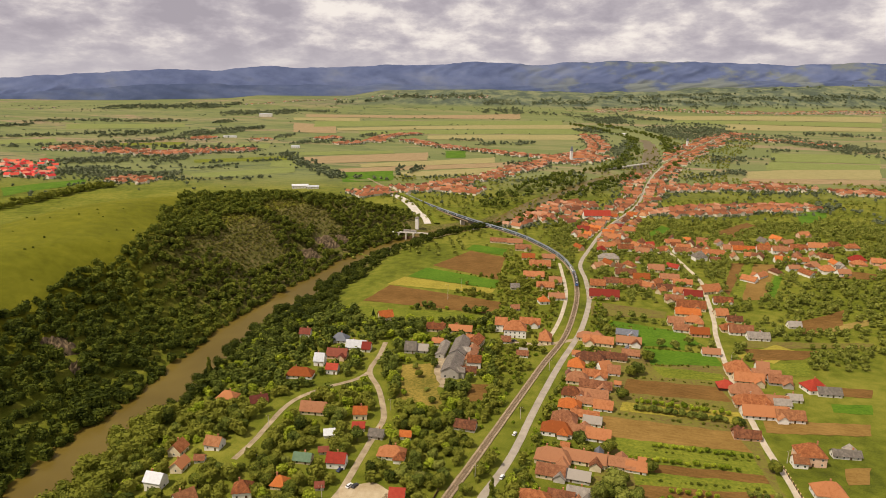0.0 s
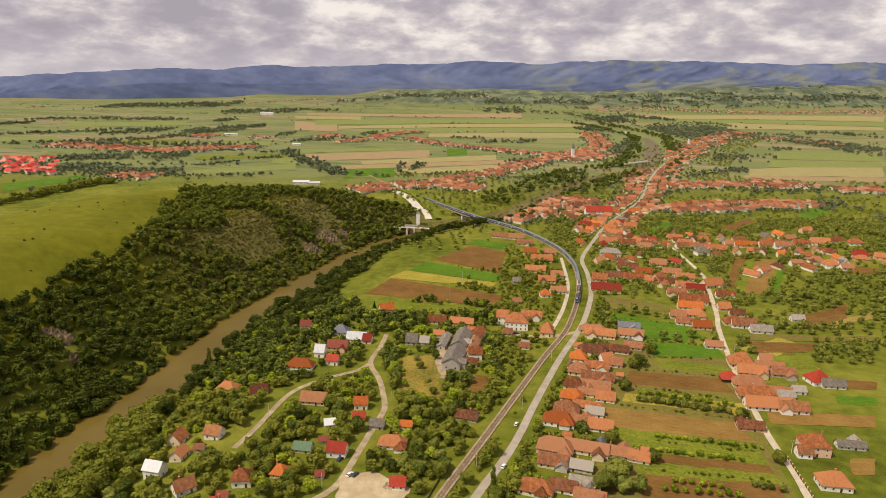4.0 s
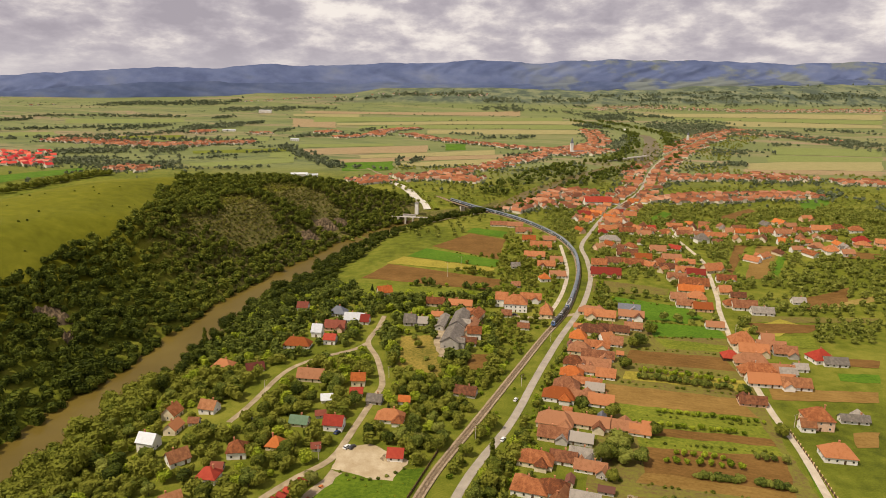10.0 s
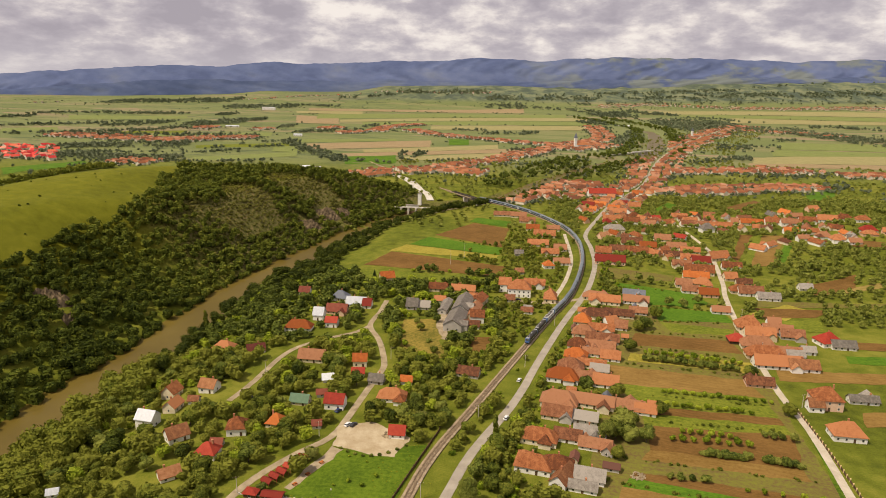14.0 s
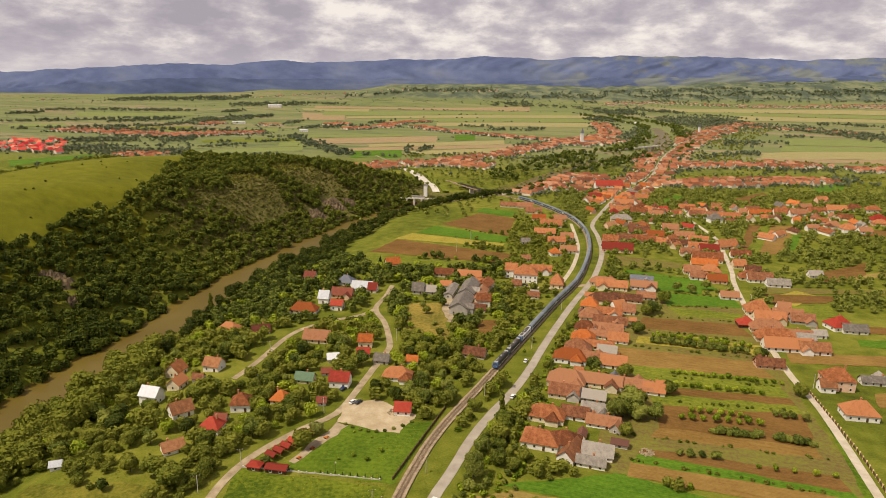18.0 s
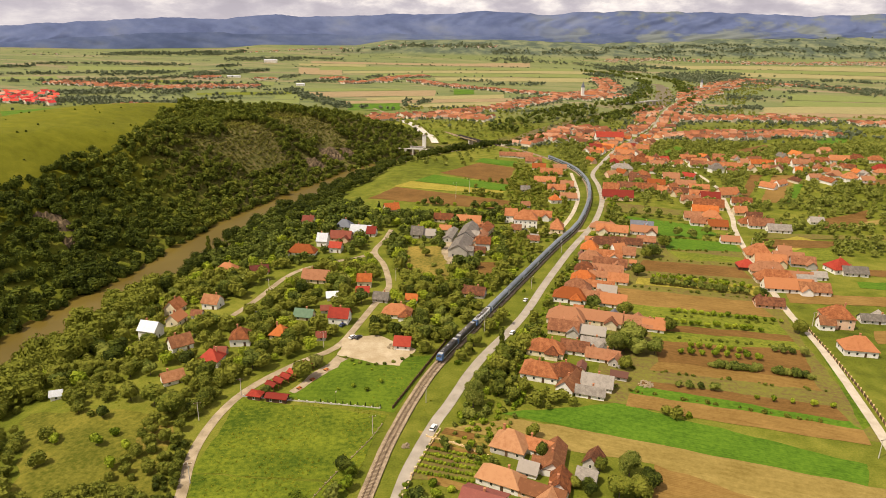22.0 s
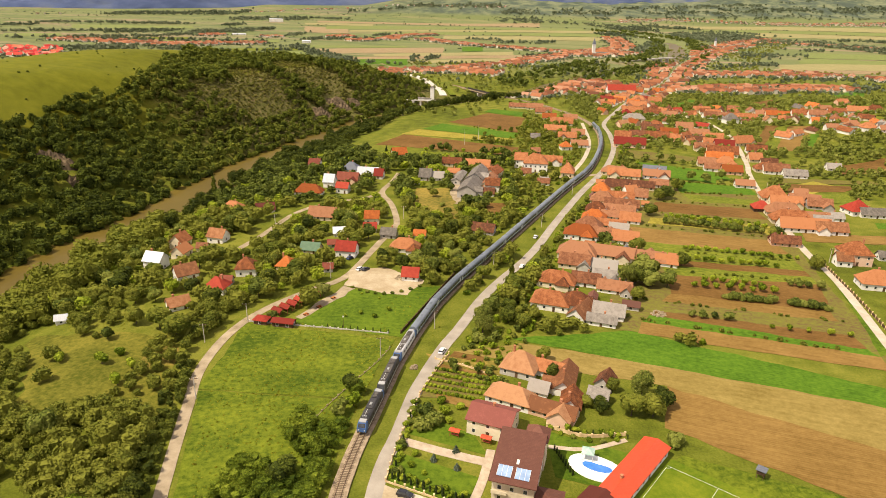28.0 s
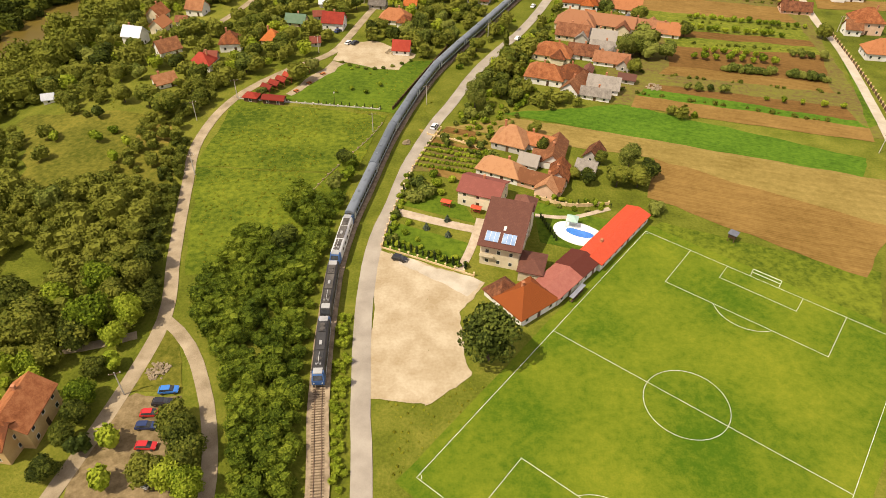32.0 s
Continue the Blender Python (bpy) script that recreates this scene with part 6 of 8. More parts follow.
def make_garden():
    pool = thing("swimming_pool", "blue kidney-shaped pool in a white deck", "swimming pool", pose(0, 0, 0))
    child("deck", raw_mesh("deck", *kidney(35.3, 146.4, 7.6, 5.2, -28, -0.2, 0.28, "white_deck", 0.1), "white_deck"), pool, "white paved pool deck")
    child("water", raw_mesh("water", *kidney(35.6, 146.6, 4.0, 1.9, -22, 0.1, 0.31, "pool_tile", 0.4), "pool_tile"), pool, "clear blue water")
    pav = thing("garden_pavilion", "pale green canvas pavilion on the pool deck", "pavilion", pose(33.6, 150.2, 0.28, 0, 0, -15))
    for x in (-1.4, 1.4):
        for y in (-1.4, 1.4):
            child("post", raw_mesh("post", *box(x - 0.06, x + 0.06, y - 0.06, y + 0.06, 0, 2.3), "window_frame"), pav)
    child("roof", raw_mesh("roof", [(-1.7, -1.7, 2.3), (1.7, -1.7, 2.3), (1.7, 1.7, 2.3), (-1.7, 1.7, 2.3), (0, 0, 3.3), (-1.7, -1.7, 2.1), (1.7, -1.7, 2.1), (1.7, 1.7, 2.1), (-1.7, 1.7, 2.1)], [(0, 1, 4), (1, 2, 4), (2, 3, 4), (3, 0, 4), (1, 0, 5, 6), (2, 1, 6, 7), (3, 2, 7, 8), (0, 3, 8, 5), (5, 8, 7, 6)], "canvas_green"), pav)
    for x, y in ((-2.7, 157.6), (6.2, 155.0)):
        g = thing("garden_swing", "small red-roofed garden swing on the lawn", "garden swing", pose(x, y, 0.1, 0, 0, -20), "garden swings")
        child("roof", gable_roof(2.8, 1.6, 2.0, 0.35, 0.2, "sheet_vermilion", 0.1), g)
        child("seat", raw_mesh("seat", *box(-1.1, 1.1, -0.35, 0.35, 0.4, 0.5), "wood_red"), g)
        for px in (-1.3, 1.3):
            for py in (-0.6, 0.6):
                child("post", raw_mesh("post", *box(px - 0.05, px + 0.05, py - 0.05, py + 0.05, 0, 2.0), "wood_red"), g)
    field("lawn", (-18.5, 149.5), (4.2, 140.5), (0.2, 129.4), (-19.3, 137.6), 0.06, 4.0, "garden_lawn", 0.2)
    field("lawn", (-10, 166), (3.0, 158), (6.5, 149.5), (-16, 157.5), 0.065, 4.0, "garden_lawn", 0.2)
    field("lawn", (23, 162), (47, 152.5), (38, 138), (24, 142), 0.055, 4.0, "garden_lawn", 0.2)
    field("garden_rows", (-11, 197), (8, 189), (4, 177), (-15, 176), 0.06, 4.0, "kitchen_garden", 0.4)
    field("tilled_pale", (-8.5, 196.4), (11, 190.2), (10.4, 187.4), (-8.8, 193.6), 0.08, 3.0, "kitchen_garden", 0.5)
    field("tilled_pale", (-9.4, 179.1), (3.0, 174.8), (2.2, 171.4), (-8.2, 174.8), 0.08, 3.0, "kitchen_garden", 0.5)
    field("tilled", (-4.1, 205.3), (6.4, 202.4), (5.9, 198.4), (-5.4, 201.5), 0.1, 3.0, "kitchen_garden", 0.4)
    field("dry_grass", (-14, 203), (10, 200), (12, 190), (-12, 198), 0.07, 4.0, "kitchen_garden", 0.4)
    ribbon("garden_path", [(-19, 155.0), (-8, 151.0), (7.2, 146.3)], 3.2, "paving", 0.13, "brown paved garden path", 0.2, 3.0, "path")
    ribbon("garden_path_side", [(1.4, 128.5), (4.6, 138), (7.5, 152)], 2.4, "paving", 0.14, "brown paved path along the guest house", 0.2, 3.0, "path")
    ribbon("garden_path_back", [(23.5, 154.5), (34, 154.0), (46, 159)], 1.6, "paving", 0.14, "sandy garden path by the pool", 0.2, 3.0, "path")
    field("sand_lot", (-21.2, 136.4), (-7.0, 131.6), (-4.6, 86.0), (-17.6, 86.2), 0.09, 1.5, "parking_lot", 0.7)
    field("sand_lot", (-7.0, 131.6), (8.2, 124.4), (0.6, 111.5), (-6.0, 111.0), 0.094, 1.5, "parking_lot", 1.0)
    field("sand_lot", (-6.0, 112.0), (1.2, 113.0), (4.6, 93.6), (-4.8, 86.0), 0.098, 1.5, "parking_lot", 1.3)
    field("pale_lane", (-17.6, 135.6), (7.4, 124.6), (3.5, 119.5), (-14.0, 131.0), 0.105, 1.5, "parking_lot", 1.5)
    # boundary fences: pillars and low panels
    def fence(points, step, label, pillar="fence_stone", panel="fence_stone", high=1.3, low=0.55, name="garden_fence"):
        p = spline(points, step)
        ob = thing(name, label, "fence", pose(0, 0, 0))
        pm = raw_mesh("pillar", *boxes((-0.18, 0.18, -0.18, 0.18, -0.4, high), (-0.25, 0.25, -0.25, 0.25, high, high + 0.1)), pillar)
        for k, (x, y) in enumerate(p):
            child("pillar", pm, ob, at=(x, y, gz(x, y)))
            if k + 1 < len(p):
                d = p[k + 1] - p[k]
                n = float(np.hypot(*d))
                child("panel", raw_mesh("panel", *box(0.18, n - 0.18, -0.08, 0.08, -0.3, low), panel), ob, at=(x, y, gz(x, y)), rz=math.degrees(math.atan2(d[1], d[0])))
        return ob

    fence([(-19.9, 137.4), (-8, 132.6), (5.4, 127.0)], 2.6, "cream pillar fence along the parking lot")
    fence([(-19.9, 137.6), (-18.8, 150), (-16.3, 166), (-14.2, 176)], 2.8, "cream pillar fence beside the road")
    fence([(-14.2, 177.5), (-8.8, 195), (-6.0, 203)], 3.2, "low stone fence beside the road", low=0.7)
    fence([(24, 163.5), (34, 159.5), (46, 161)], 3.0, "pale garden wall with low panels", low=1.1)
    fence([(-10.5, 199.5), (0, 195.5), (10.5, 189)], 3.0, "yellow timber fence between gardens", panel="fence_stone", high=0.9, low=0.7)
    fence([(-82.3, 222), (-67, 220.5), (-53, 219.2), (-29, 216.6)], 3.0, "low rendered wall round the park lawn", "concrete", "concrete", 0.7, 0.5)
    fence([(-24.2, 217), (-17, 240), (-6, 274)], 2.4, "dark timber fence between park and railway", "wood_dark", "wood_dark", 1.4, 1.2)
    fence([(170.6, 299.8), (166.9, 270.0), (164.0, 249.5), (161.4, 234.0), (157.5, 216)], 3.2, "pale pillar fence with brown panels beside the street", panel="wood_dark", high=1.5, low=1.1)
    fence([(-44.7, 161.0), (-40.4, 172.8), (-35.4, 184.4), (-30.2, 196.1), (-27.0, 206)], 3.0, "low weathered fence across the rough meadow", "ballast", "ballast", 0.5, 0.25)
    for k in range(26):
        f = k / 25
        x, y = -18.6 + 3.6 * f + 0.5 * math.sin(k * 2.3), 139.5 + 34 * f
        tree(("bush0", "bush1", "bush0", "cypress")[k % 4], x, y, 0.45 + 0.3 * ((k * 0.618) % 1.0), "green garden shrub behind the roadside fence", "shrub", "shrub", "shrubs behind the roadside fence")
    for k in range(14):
        f = k / 13
        tree(("bush0", "fruit1")[k % 2], -17.2 + 20.5 * f, 139.8 - 8.9 * f + math.sin(k * 4.1), 0.42 + 0.2 * ((k * 0.618) % 1.0), "rounded green garden shrub", "shrub", "shrub", "garden shrubs")
    for k in range(11):
        f = k / 10
        tree(("fruit1", "bush0", "cypress", "fruit0")[k % 4], 22.5 + 24 * f, 163.0 - 3.0 * f + 0.7 * math.sin(k * 3.1), 0.45 + 0.25 * ((k * 0.618) % 1.0), "young ornamental tree along the garden wall", "tree", "young_tree", "trees along the garden wall")
    for k in range(14):
        f = k / 13
        tree("cypress", -18.3 + 21.5 * f, 138.6 - 8.9 * f, 0.75 + 0.25 * ((k * 7) % 3) / 2, "slim dark cypress behind the garden fence", "tree", "cypress", "cypresses along the fence")
    for k in range(9):
        f = k / 8
        tree("cypress", 25.0 + 3.5 * f, 153 - 10 * f, 0.7, "slim dark cypress beside the pool", "tree", "cypress", "cypresses beside the pool")
    for x, y in ((-2.2, 150.4), (-8.1, 146.4), (-1.8, 143.4)):
        tree("bluespruce", x, y, 0.75, "small blue spruce on the lawn", "tree", "spruce", "blue spruces")
    for x, y, s, k in ((-17, 146, 0.6, "bush0"), (-14, 143.5, 0.7, "bush0"), (-16.5, 141.5, 0.6, "bush1"), (-10.5, 141, 0.55, "bush0"), (-6, 135.6, 0.5, "bush1"), (-12, 137.4, 0.55, "bush0"), (-13, 148.5, 0.7, "bush0"), (-17.5, 152.5, 0.8, "bush1"), (-12, 160, 1.5, "bush1"), (-8.5, 163, 1.6, "bush1"), (-11.5, 167, 1.5, "bush1"), (-6, 168, 1.2, "bush0"), (-4.5, 163.5, 0.8, "bush0"), (-1, 171, 0.9, "bush0"), (3, 170, 0.8, "bush0"), (-7, 174, 1.0, "bush0"), (27.5, 160.5, 0.5, "bush0"), (31, 159, 0.5, "bush1"), (35, 157.8, 0.6, "bush0"), (39, 157.5, 0.5, "bush1"), (43, 158.5, 0.6, "bush0")):
        tree(k, x, y, s, "rounded green garden shrub", "shrub", "shrub", "garden shrubs")
    for row in range(5):
        for k in range(15):
            f = k / 14
            x, y = -13 + 18 * f + row * 0.8, 180 + row * 3.2 - 4.5 * f
            if free_of(np.array([[x, y]]), 0.0, False)[0]:
                tree("bush0", x, y, 0.40 + 0.14 * ((k * 0.618 + row * 0.37) % 1.0), "leafy vine on the garden row", "vine", "vine", "vine rows")


make_garden()


def make_rubble(x, y, reach, stones, label, size=0.35):
    """A heap of broken stones."""
    rnd = random.Random(int(x * 7 + y))
    v, f = [], []
    for k in range(stones):
        a, r = rnd.uniform(0, 2 * math.pi), reach * math.sqrt(rnd.random())
        s = size * rnd.uniform(0.4, 1.2)
        bv, bf = box(-s, s, -s * 0.8, s * 0.7, -s * 0.3, s * 0.6)
        q = pose(x + r * math.cos(a), y + r * math.sin(a), gz(x, y) + 0.1 + 0.5 * (1 - r / reach), rnd.uniform(-40, 40), rnd.uniform(-40, 40), rnd.uniform(0, 90))
        start = len(v)
        v += [tuple(q @ Vector(c)) for c in bv]
        f += [tuple(i + start for i in c) for c in bf]
    ob = new("rubble_heap", raw_mesh("rubble_heap", v, f, "gravel_lane"))
    return tagged(ob, label, "rubble", kind="stuff")


make_rubble(-65.0, 92.2, 2.6, 90, "heap of pale broken rubble on the dry grass")
make_rubble(-17.2, 193.4, 1.2, 26, "pale boulder and stones beside the road", 0.6)
make_rubble(-28.5, 268.5, 3.4, 40, "pale stone slabs laid out in the parking lot", 0.5)
make_rubble(76.5, 241.5, 3.0, 60, "pile of pale building timber and stones in the yard", 0.45)


# ---- cars ----
def make_car(paint, label):
    ob = thing("car", label, "car", pose(0, 0, 0), "parked cars")
    prof = [(-2.1, 0.35), (2.05, 0.35), (2.1, 0.75), (1.2, 0.92), (-1.9, 0.95), (-2.12, 0.8)]
    n = len(prof)
    v = [(x, -0.84, z) for x, z in prof] + [(x, 0.84, z) for x, z in prof]
    f = [(i, n + i, n + (i + 1) % n, (i + 1) % n) for i in range(n)] + [tuple(range(n)), tuple(range(2 * n - 1, n - 1, -1))]
    child("body", raw_mesh("body", v, f, paint), ob)
    cab = [(-1.85, -0.78, 0.94), (1.15, -0.78, 0.92), (1.15, 0.78, 0.92), (-1.85, 0.78, 0.94), (-1.45, -0.62, 1.40), (0.35, -0.62, 1.43), (0.35, 0.62, 1.43), (-1.45, 0.62, 1.40)]
    child("glasshouse", raw_mesh("glasshouse", cab, [(0, 1, 5, 4), (1, 2, 6, 5), (2, 3, 7, 6), (3, 0, 4, 7)], "window_glass"), ob)
    child("roof", raw_mesh("roof", *box(-1.5, 0.42, -0.65, 0.65, 1.40, 1.47), paint), ob)
    for y in (-0.6, 0.6):
        child("headlight", raw_mesh("headlight", *box(2.06, 2.13, y - 0.18, y + 0.18, 0.6, 0.74), "window_frame"), ob)
    for x in (-1.3, 1.3):
        for y in (-0.86, 0.86):
            bm = bmesh.new()
            bmesh.ops.create_cone(bm, cap_ends=True, segments=14, radius1=0.32, radius2=0.32, depth=0.2, matrix=Matrix.Translation((x, y, 0.32)) @ Matrix.Rotation(radians(90), 4, "X"))
            part("wheel", bm, "underframe", ob)
    return ob


for paint_name, lo, hi in (("paint_white", (0.68, 0.68, 0.68), (0.78, 0.78, 0.78)), ("paint_black", (0.012, 0.013, 0.02), (0.025, 0.026, 0.035)), ("paint_red", (0.45, 0.015, 0.02), (0.55, 0.03, 0.03)), ("paint_blue", (0.03, 0.15, 0.50), (0.05, 0.22, 0.60)), ("paint_navy", (0.015, 0.03, 0.10), (0.03, 0.05, 0.14))):
    varied(paint_name, lo, hi, 0.5, 0.25, 0.6, 0.02)
CARS = {k: make_car("paint_" + k, f"{k} hatchback car parked on the ground") for k in ("white", "black", "red", "blue", "navy")}
CAR_SPOTS = [("black", -14.5, 132.6, -17), ("white", -8.4, 204.5, 72), ("white", -48.9, 276, 60), ("black", -46.3, 276, 60), ("navy", -55.7, 289, 62), ("blue", -60.6, 86.5, 8), ("black", -60.8, 83.3, 4), ("red", -62.2, 80.4, 6), ("navy", -62, 77.3, 4), ("red", -60.2, 72.6, 2), ("white", -56.6, 65.5, 70), ("white", 25.4, 286, 66), ("white", 35.2, 327.3, 68), ("white", -71, 452, 10), ("white", -34.3, 425.2, 10), ("black", 46.5, 462, 0), ("black", -103, 300, 20)]
used = set()
for colour, x, y, rot in CAR_SPOTS:
    m = pose(x, y, gz(x, y) + 0.1, 0, 0, rot)
    if colour in used:
        copy_thing(CARS[colour], m)
    else:
        CARS[colour].matrix_basis = m
        used.add(colour)
    clear(x, y, 2.4, 1.2, rot)


# ---- park, stalls, poles ----
def make_park():
    for k, (x, y) in enumerate(((-73.0, 228.6), (-70.9, 232.0), (-68.9, 235.4), (-66.9, 238.9), (-64.9, 242.4), (-62.9, 245.8))):
        st = thing("picnic_booth", "open picnic booth with a dark red gable roof", "picnic booth", pose(x, y, gz(x, y) + 0.1, 0, 0, -32), "picnic booths in a row")
        child("roof", gable_roof(4.6, 3.0, 2.2, 0.95, 0.25, "sheet_red", 0.12), st)
        child("back_panel", raw_mesh("back_panel", *box(-2.2, -2.1, -1.4, 1.4, 0, 2.1), "wood_red"), st)
        child("table", raw_mesh("table", *box(-1.2, 1.2, -0.35, 0.35, 0.68, 0.75), "wood_red"), st)
        for px in (-2.1, 2.1):
            for py in (-1.35, 1.35):
                child("post", raw_mesh("post", *box(px - 0.07, px + 0.07, py - 0.07, py + 0.07, 0, 2.2), "wood_red"), st)
        clear(x, y, 3, 2.2, -32)
    house(-77.3, 221.6, -10, 5, 4, 2.2, "sheet_red", "hip", "d", 0.9, label="small dark hut with a red sheet roof", chimneys=0)
    house(-68.6, 220.2, -8, 8, 3.6, 2.2, "sheet_red", "gable", "d", 0.8, label="low dark kiosk with a red sheet roof", chimneys=0)
    for x, y in ((-54.9, 244.7), (-58.8, 236.1), (-62.4, 229.0)):
        tb = thing("picnic_table", "orange wooden picnic table on the lawn", "picnic table", pose(x, y, gz(x, y) + 0.08, 0, 0, 58), "picnic tables")
        child("tabletop", raw_mesh("tabletop", *box(-0.9, 0.9, -0.4, 0.4, 0.7, 0.78), "tile_bright"), tb)
        for py in (-0.8, 0.8):
            child("bench", raw_mesh("bench", *box(-0.9, 0.9, py - 0.16, py + 0.16, 0.4, 0.46), "tile_bright"), tb)
        for px in (-0.7, 0.7):
            child("leg", raw_mesh("leg", *box(px - 0.05, px + 0.05, -0.75, 0.75, 0, 0.7), "wood_dark"), tb)
    for x, y, s in ((-41.5, 232, 0.55), (-35.5, 229, 0.55), (-31, 236, 0.6), (-47, 229, 0.35), (-44, 250, 0.3), (-36, 246, 0.3)):
        tree("fruit1", x, y, s, "young tree on the park lawn", "tree", "young_tree", "young trees on the lawn")
    for k in range(9):
        tree("cypress", -52 + 2.9 * k, 219.6 - 0.3 * k, 0.55, "small cypress along the park wall", "tree", "cypress", "cypresses along the park wall")
    for k in range(10):
        a = k / 9
        tree("bush1", -49 + 32 * a, 256 + 8 * a * a - 7 * math.sin(a * 3.1), 0.5, "low shrub edging the parking lot", "shrub", "shrub", "shrubs edging the lot")
    tree("willow", -59.3, 247.5, 0.9, "pale green weeping willow beside the lane")
    tree("willow", -74.6, 224.4, 0.62, "small pale willow by the booths")
    tree("willow", -15.2, 281, 1.0, "pale green weeping willow by the parking lot")


make_park()


def make_pole(x, y, high, label, arm=1.2, name="utility_pole", lean=0.0):
    ob = thing(name, label, "pole", pose(x, y, gz(x, y), lean, lean, 20), "poles")
    bm = bmesh.new()
    bmesh.ops.create_cone(bm, cap_ends=True, segments=8, radius1=0.17, radius2=0.1, depth=high + 0.6, matrix=Matrix.Translation((0, 0, high / 2 - 0.3)))
    part("shaft", bm, "concrete", ob)
    child("crossarm", raw_mesh("crossarm", *box(-arm, arm, -0.06, 0.06, high - 0.5, high - 0.36), "wood_dark"), ob)
    for k in (-arm + 0.1, 0, arm - 0.1):
        child("insulator", raw_mesh("insulator", *box(k - 0.06, k + 0.06, -0.06, 0.06, high - 0.36, high - 0.14), "window_frame"), ob)
    return ob


for x, y in ((-82.4, 170.5), (-69.9, 85.2), (-83.3, 222.6), (-60.3, 266), (-29.5, 200), (-12, 222), (12, 285), (40, 345), (66, 412), (-93, 205), (-36.5, 352), (-103, 330), (175, 305), (184, 372), (197, 432), (143, 196)):
    make_pole(x, y, 7.5, "grey concrete utility pole with a crossarm")
for x, y in ((7.1, 576.6), (-4.8, 555.7)):
    make_pole(x, y, 14, "tall concrete power line pole in the tilled field", 2.4, "power_pole")
lamp_post = thing("lamp_post", "slim dark lamp post on the park lawn", "lamp post", pose(-46.2, 220.5, 0, 0, 0, 0))
child("shaft", raw_mesh("shaft", *box(-0.06, 0.06, -0.06, 0.06, 0, 4.2), "wood_dark"), lamp_post)
child("lantern", raw_mesh("lantern", *box(-0.2, 0.2, -0.2, 0.2, 4.2, 4.65), "window_frame"), lamp_post)

# ---- barn, bridge, weir, church ----
house(0.5, 409, 80, 26, 12, 5.0, "slate_grey", "gable", "g", 3.6, label="long grey slate-roofed barn with rendered walls", chimneys=0)
house(5.5, 437, 80, 28, 11, 6.0, "slate_grey", "gable", "g", 3.6, label="taller rear barn with a grey slate roof", chimneys=0)
house(-7, 440, 80, 24, 6, 3.2, "slate_grey", "gable", "g", 1.4, label="lean grey side barn with a slate roof", chimneys=0)
house(13, 428, 80, 26, 8, 4.0, "tile_old", "gable", "c", 2.6)
house(17, 452, 70, 16, 9, 4.2, "tile_orange", "gable", "c", 2.8)


def make_bridge():
    ob = thing("railway_bridge", "dark steel girder railway bridge on stone piers", "bridge", pose(20, 893, 0, 0, 0, 120.5))
    for y in (-2.3, 2.3):
        child("girder", raw_mesh("girder", *box(-52, 52, y - 0.2, y + 0.2, -2.2, 1.6), "underframe"), ob)
        for k in range(-12, 13):
            child("stiffener", raw_mesh("stiffener", *box(k * 4 - 0.1, k * 4 + 0.1, y - 0.32, y + 0.32, -2.2, 1.6), "underframe"), ob)
    child("deck", raw_mesh("deck", *box(-52, 52, -2.1, 2.1, -1.6, -1.2), "underframe"), ob)
    for x in (-52, -17, 17, 52):
        child("pier", raw_mesh("pier", *box(x - 1.6, x + 1.6, -3.2, 3.2, -14, -2.2), "concrete"), ob)


make_bridge()


def make_road_bridge():
    """The pale road bridge upstream in the village."""
    ob = thing("road_bridge", "long pale concrete road bridge over the upper river", "bridge", pose(398, 1512, 0, 0, 0, 42))
    child("deck", raw_mesh("deck", *box(-78, 78, -4.2, 4.2, 1.2, 2.2), "concrete"), ob)
    for y in (-4.0, 4.0):
        child("parapet", raw_mesh("parapet", *box(-78, 78, y - 0.2, y + 0.2, 2.2, 3.4), "plaster_white"), ob)
    for x in (-52, -26, 0, 26, 52):
        child("pier", raw_mesh("pier", *box(x - 1.2, x + 1.2, -3.6, 3.6, -12, 1.2), "concrete"), ob)


make_road_bridge()


def make_weir():
    ob = thing("river_weir", "concrete weir with a gangway across the river", "weir", pose(-57, 822, -8, 0, 0, -8))
    child("deck", raw_mesh("deck", *box(-26, 26, -2, 2, 6.0, 6.8), "concrete"), ob)
    for k in range(6):
        x = -24 + k * 9.6
        child("pier", raw_mesh("pier", *box(x - 0.9, x + 0.9, -3, 3, -6, 6.0), "concrete"), ob)
    for k in range(5):
        x = -24 + k * 9.6
        child("gate", raw_mesh("gate", *box(x + 0.9, x + 8.7, -0.3, 0.3, -6, 1.5), "wood_dark"), ob)
    child("machine_house", raw_mesh("machine_house", *box(-8, 8, -1.8, 1.8, 6.8, 9.4), "plaster_white"), ob)
    child("machine_roof", raw_mesh("machine_roof", *box(-8.6, 8.6, -2.4, 2.4, 9.4, 9.8), "slate_grey"), ob)
    ribbon("canal_apron", [(-104, 1086), (-72, 1003), (-38, 884)], 13, "concrete", 0.6, "pale concrete apron leading to the weir", 1.0, 8.0, "apron")
    ribbon("canal_bank", [(-92, 1090), (-58, 1004), (-24, 890)], 8, "young_crop", 2.4, "grassy bank beside the concrete apron", 2.4, 8.0, "bank")
    tower = thing("gate_tower", "narrow white gate tower by the weir", "tower", pose(-50, 862, -2, 0, 0, -8))
    child("wall", raw_mesh("wall", *box(-2.2, 2.2, -2.2, 2.2, -4, 12), "plaster_white"), tower)
    child("roof", hip_roof(4.6, 4.6, 12, 1.6, 0.4, "slate_grey"), tower)


make_weir()


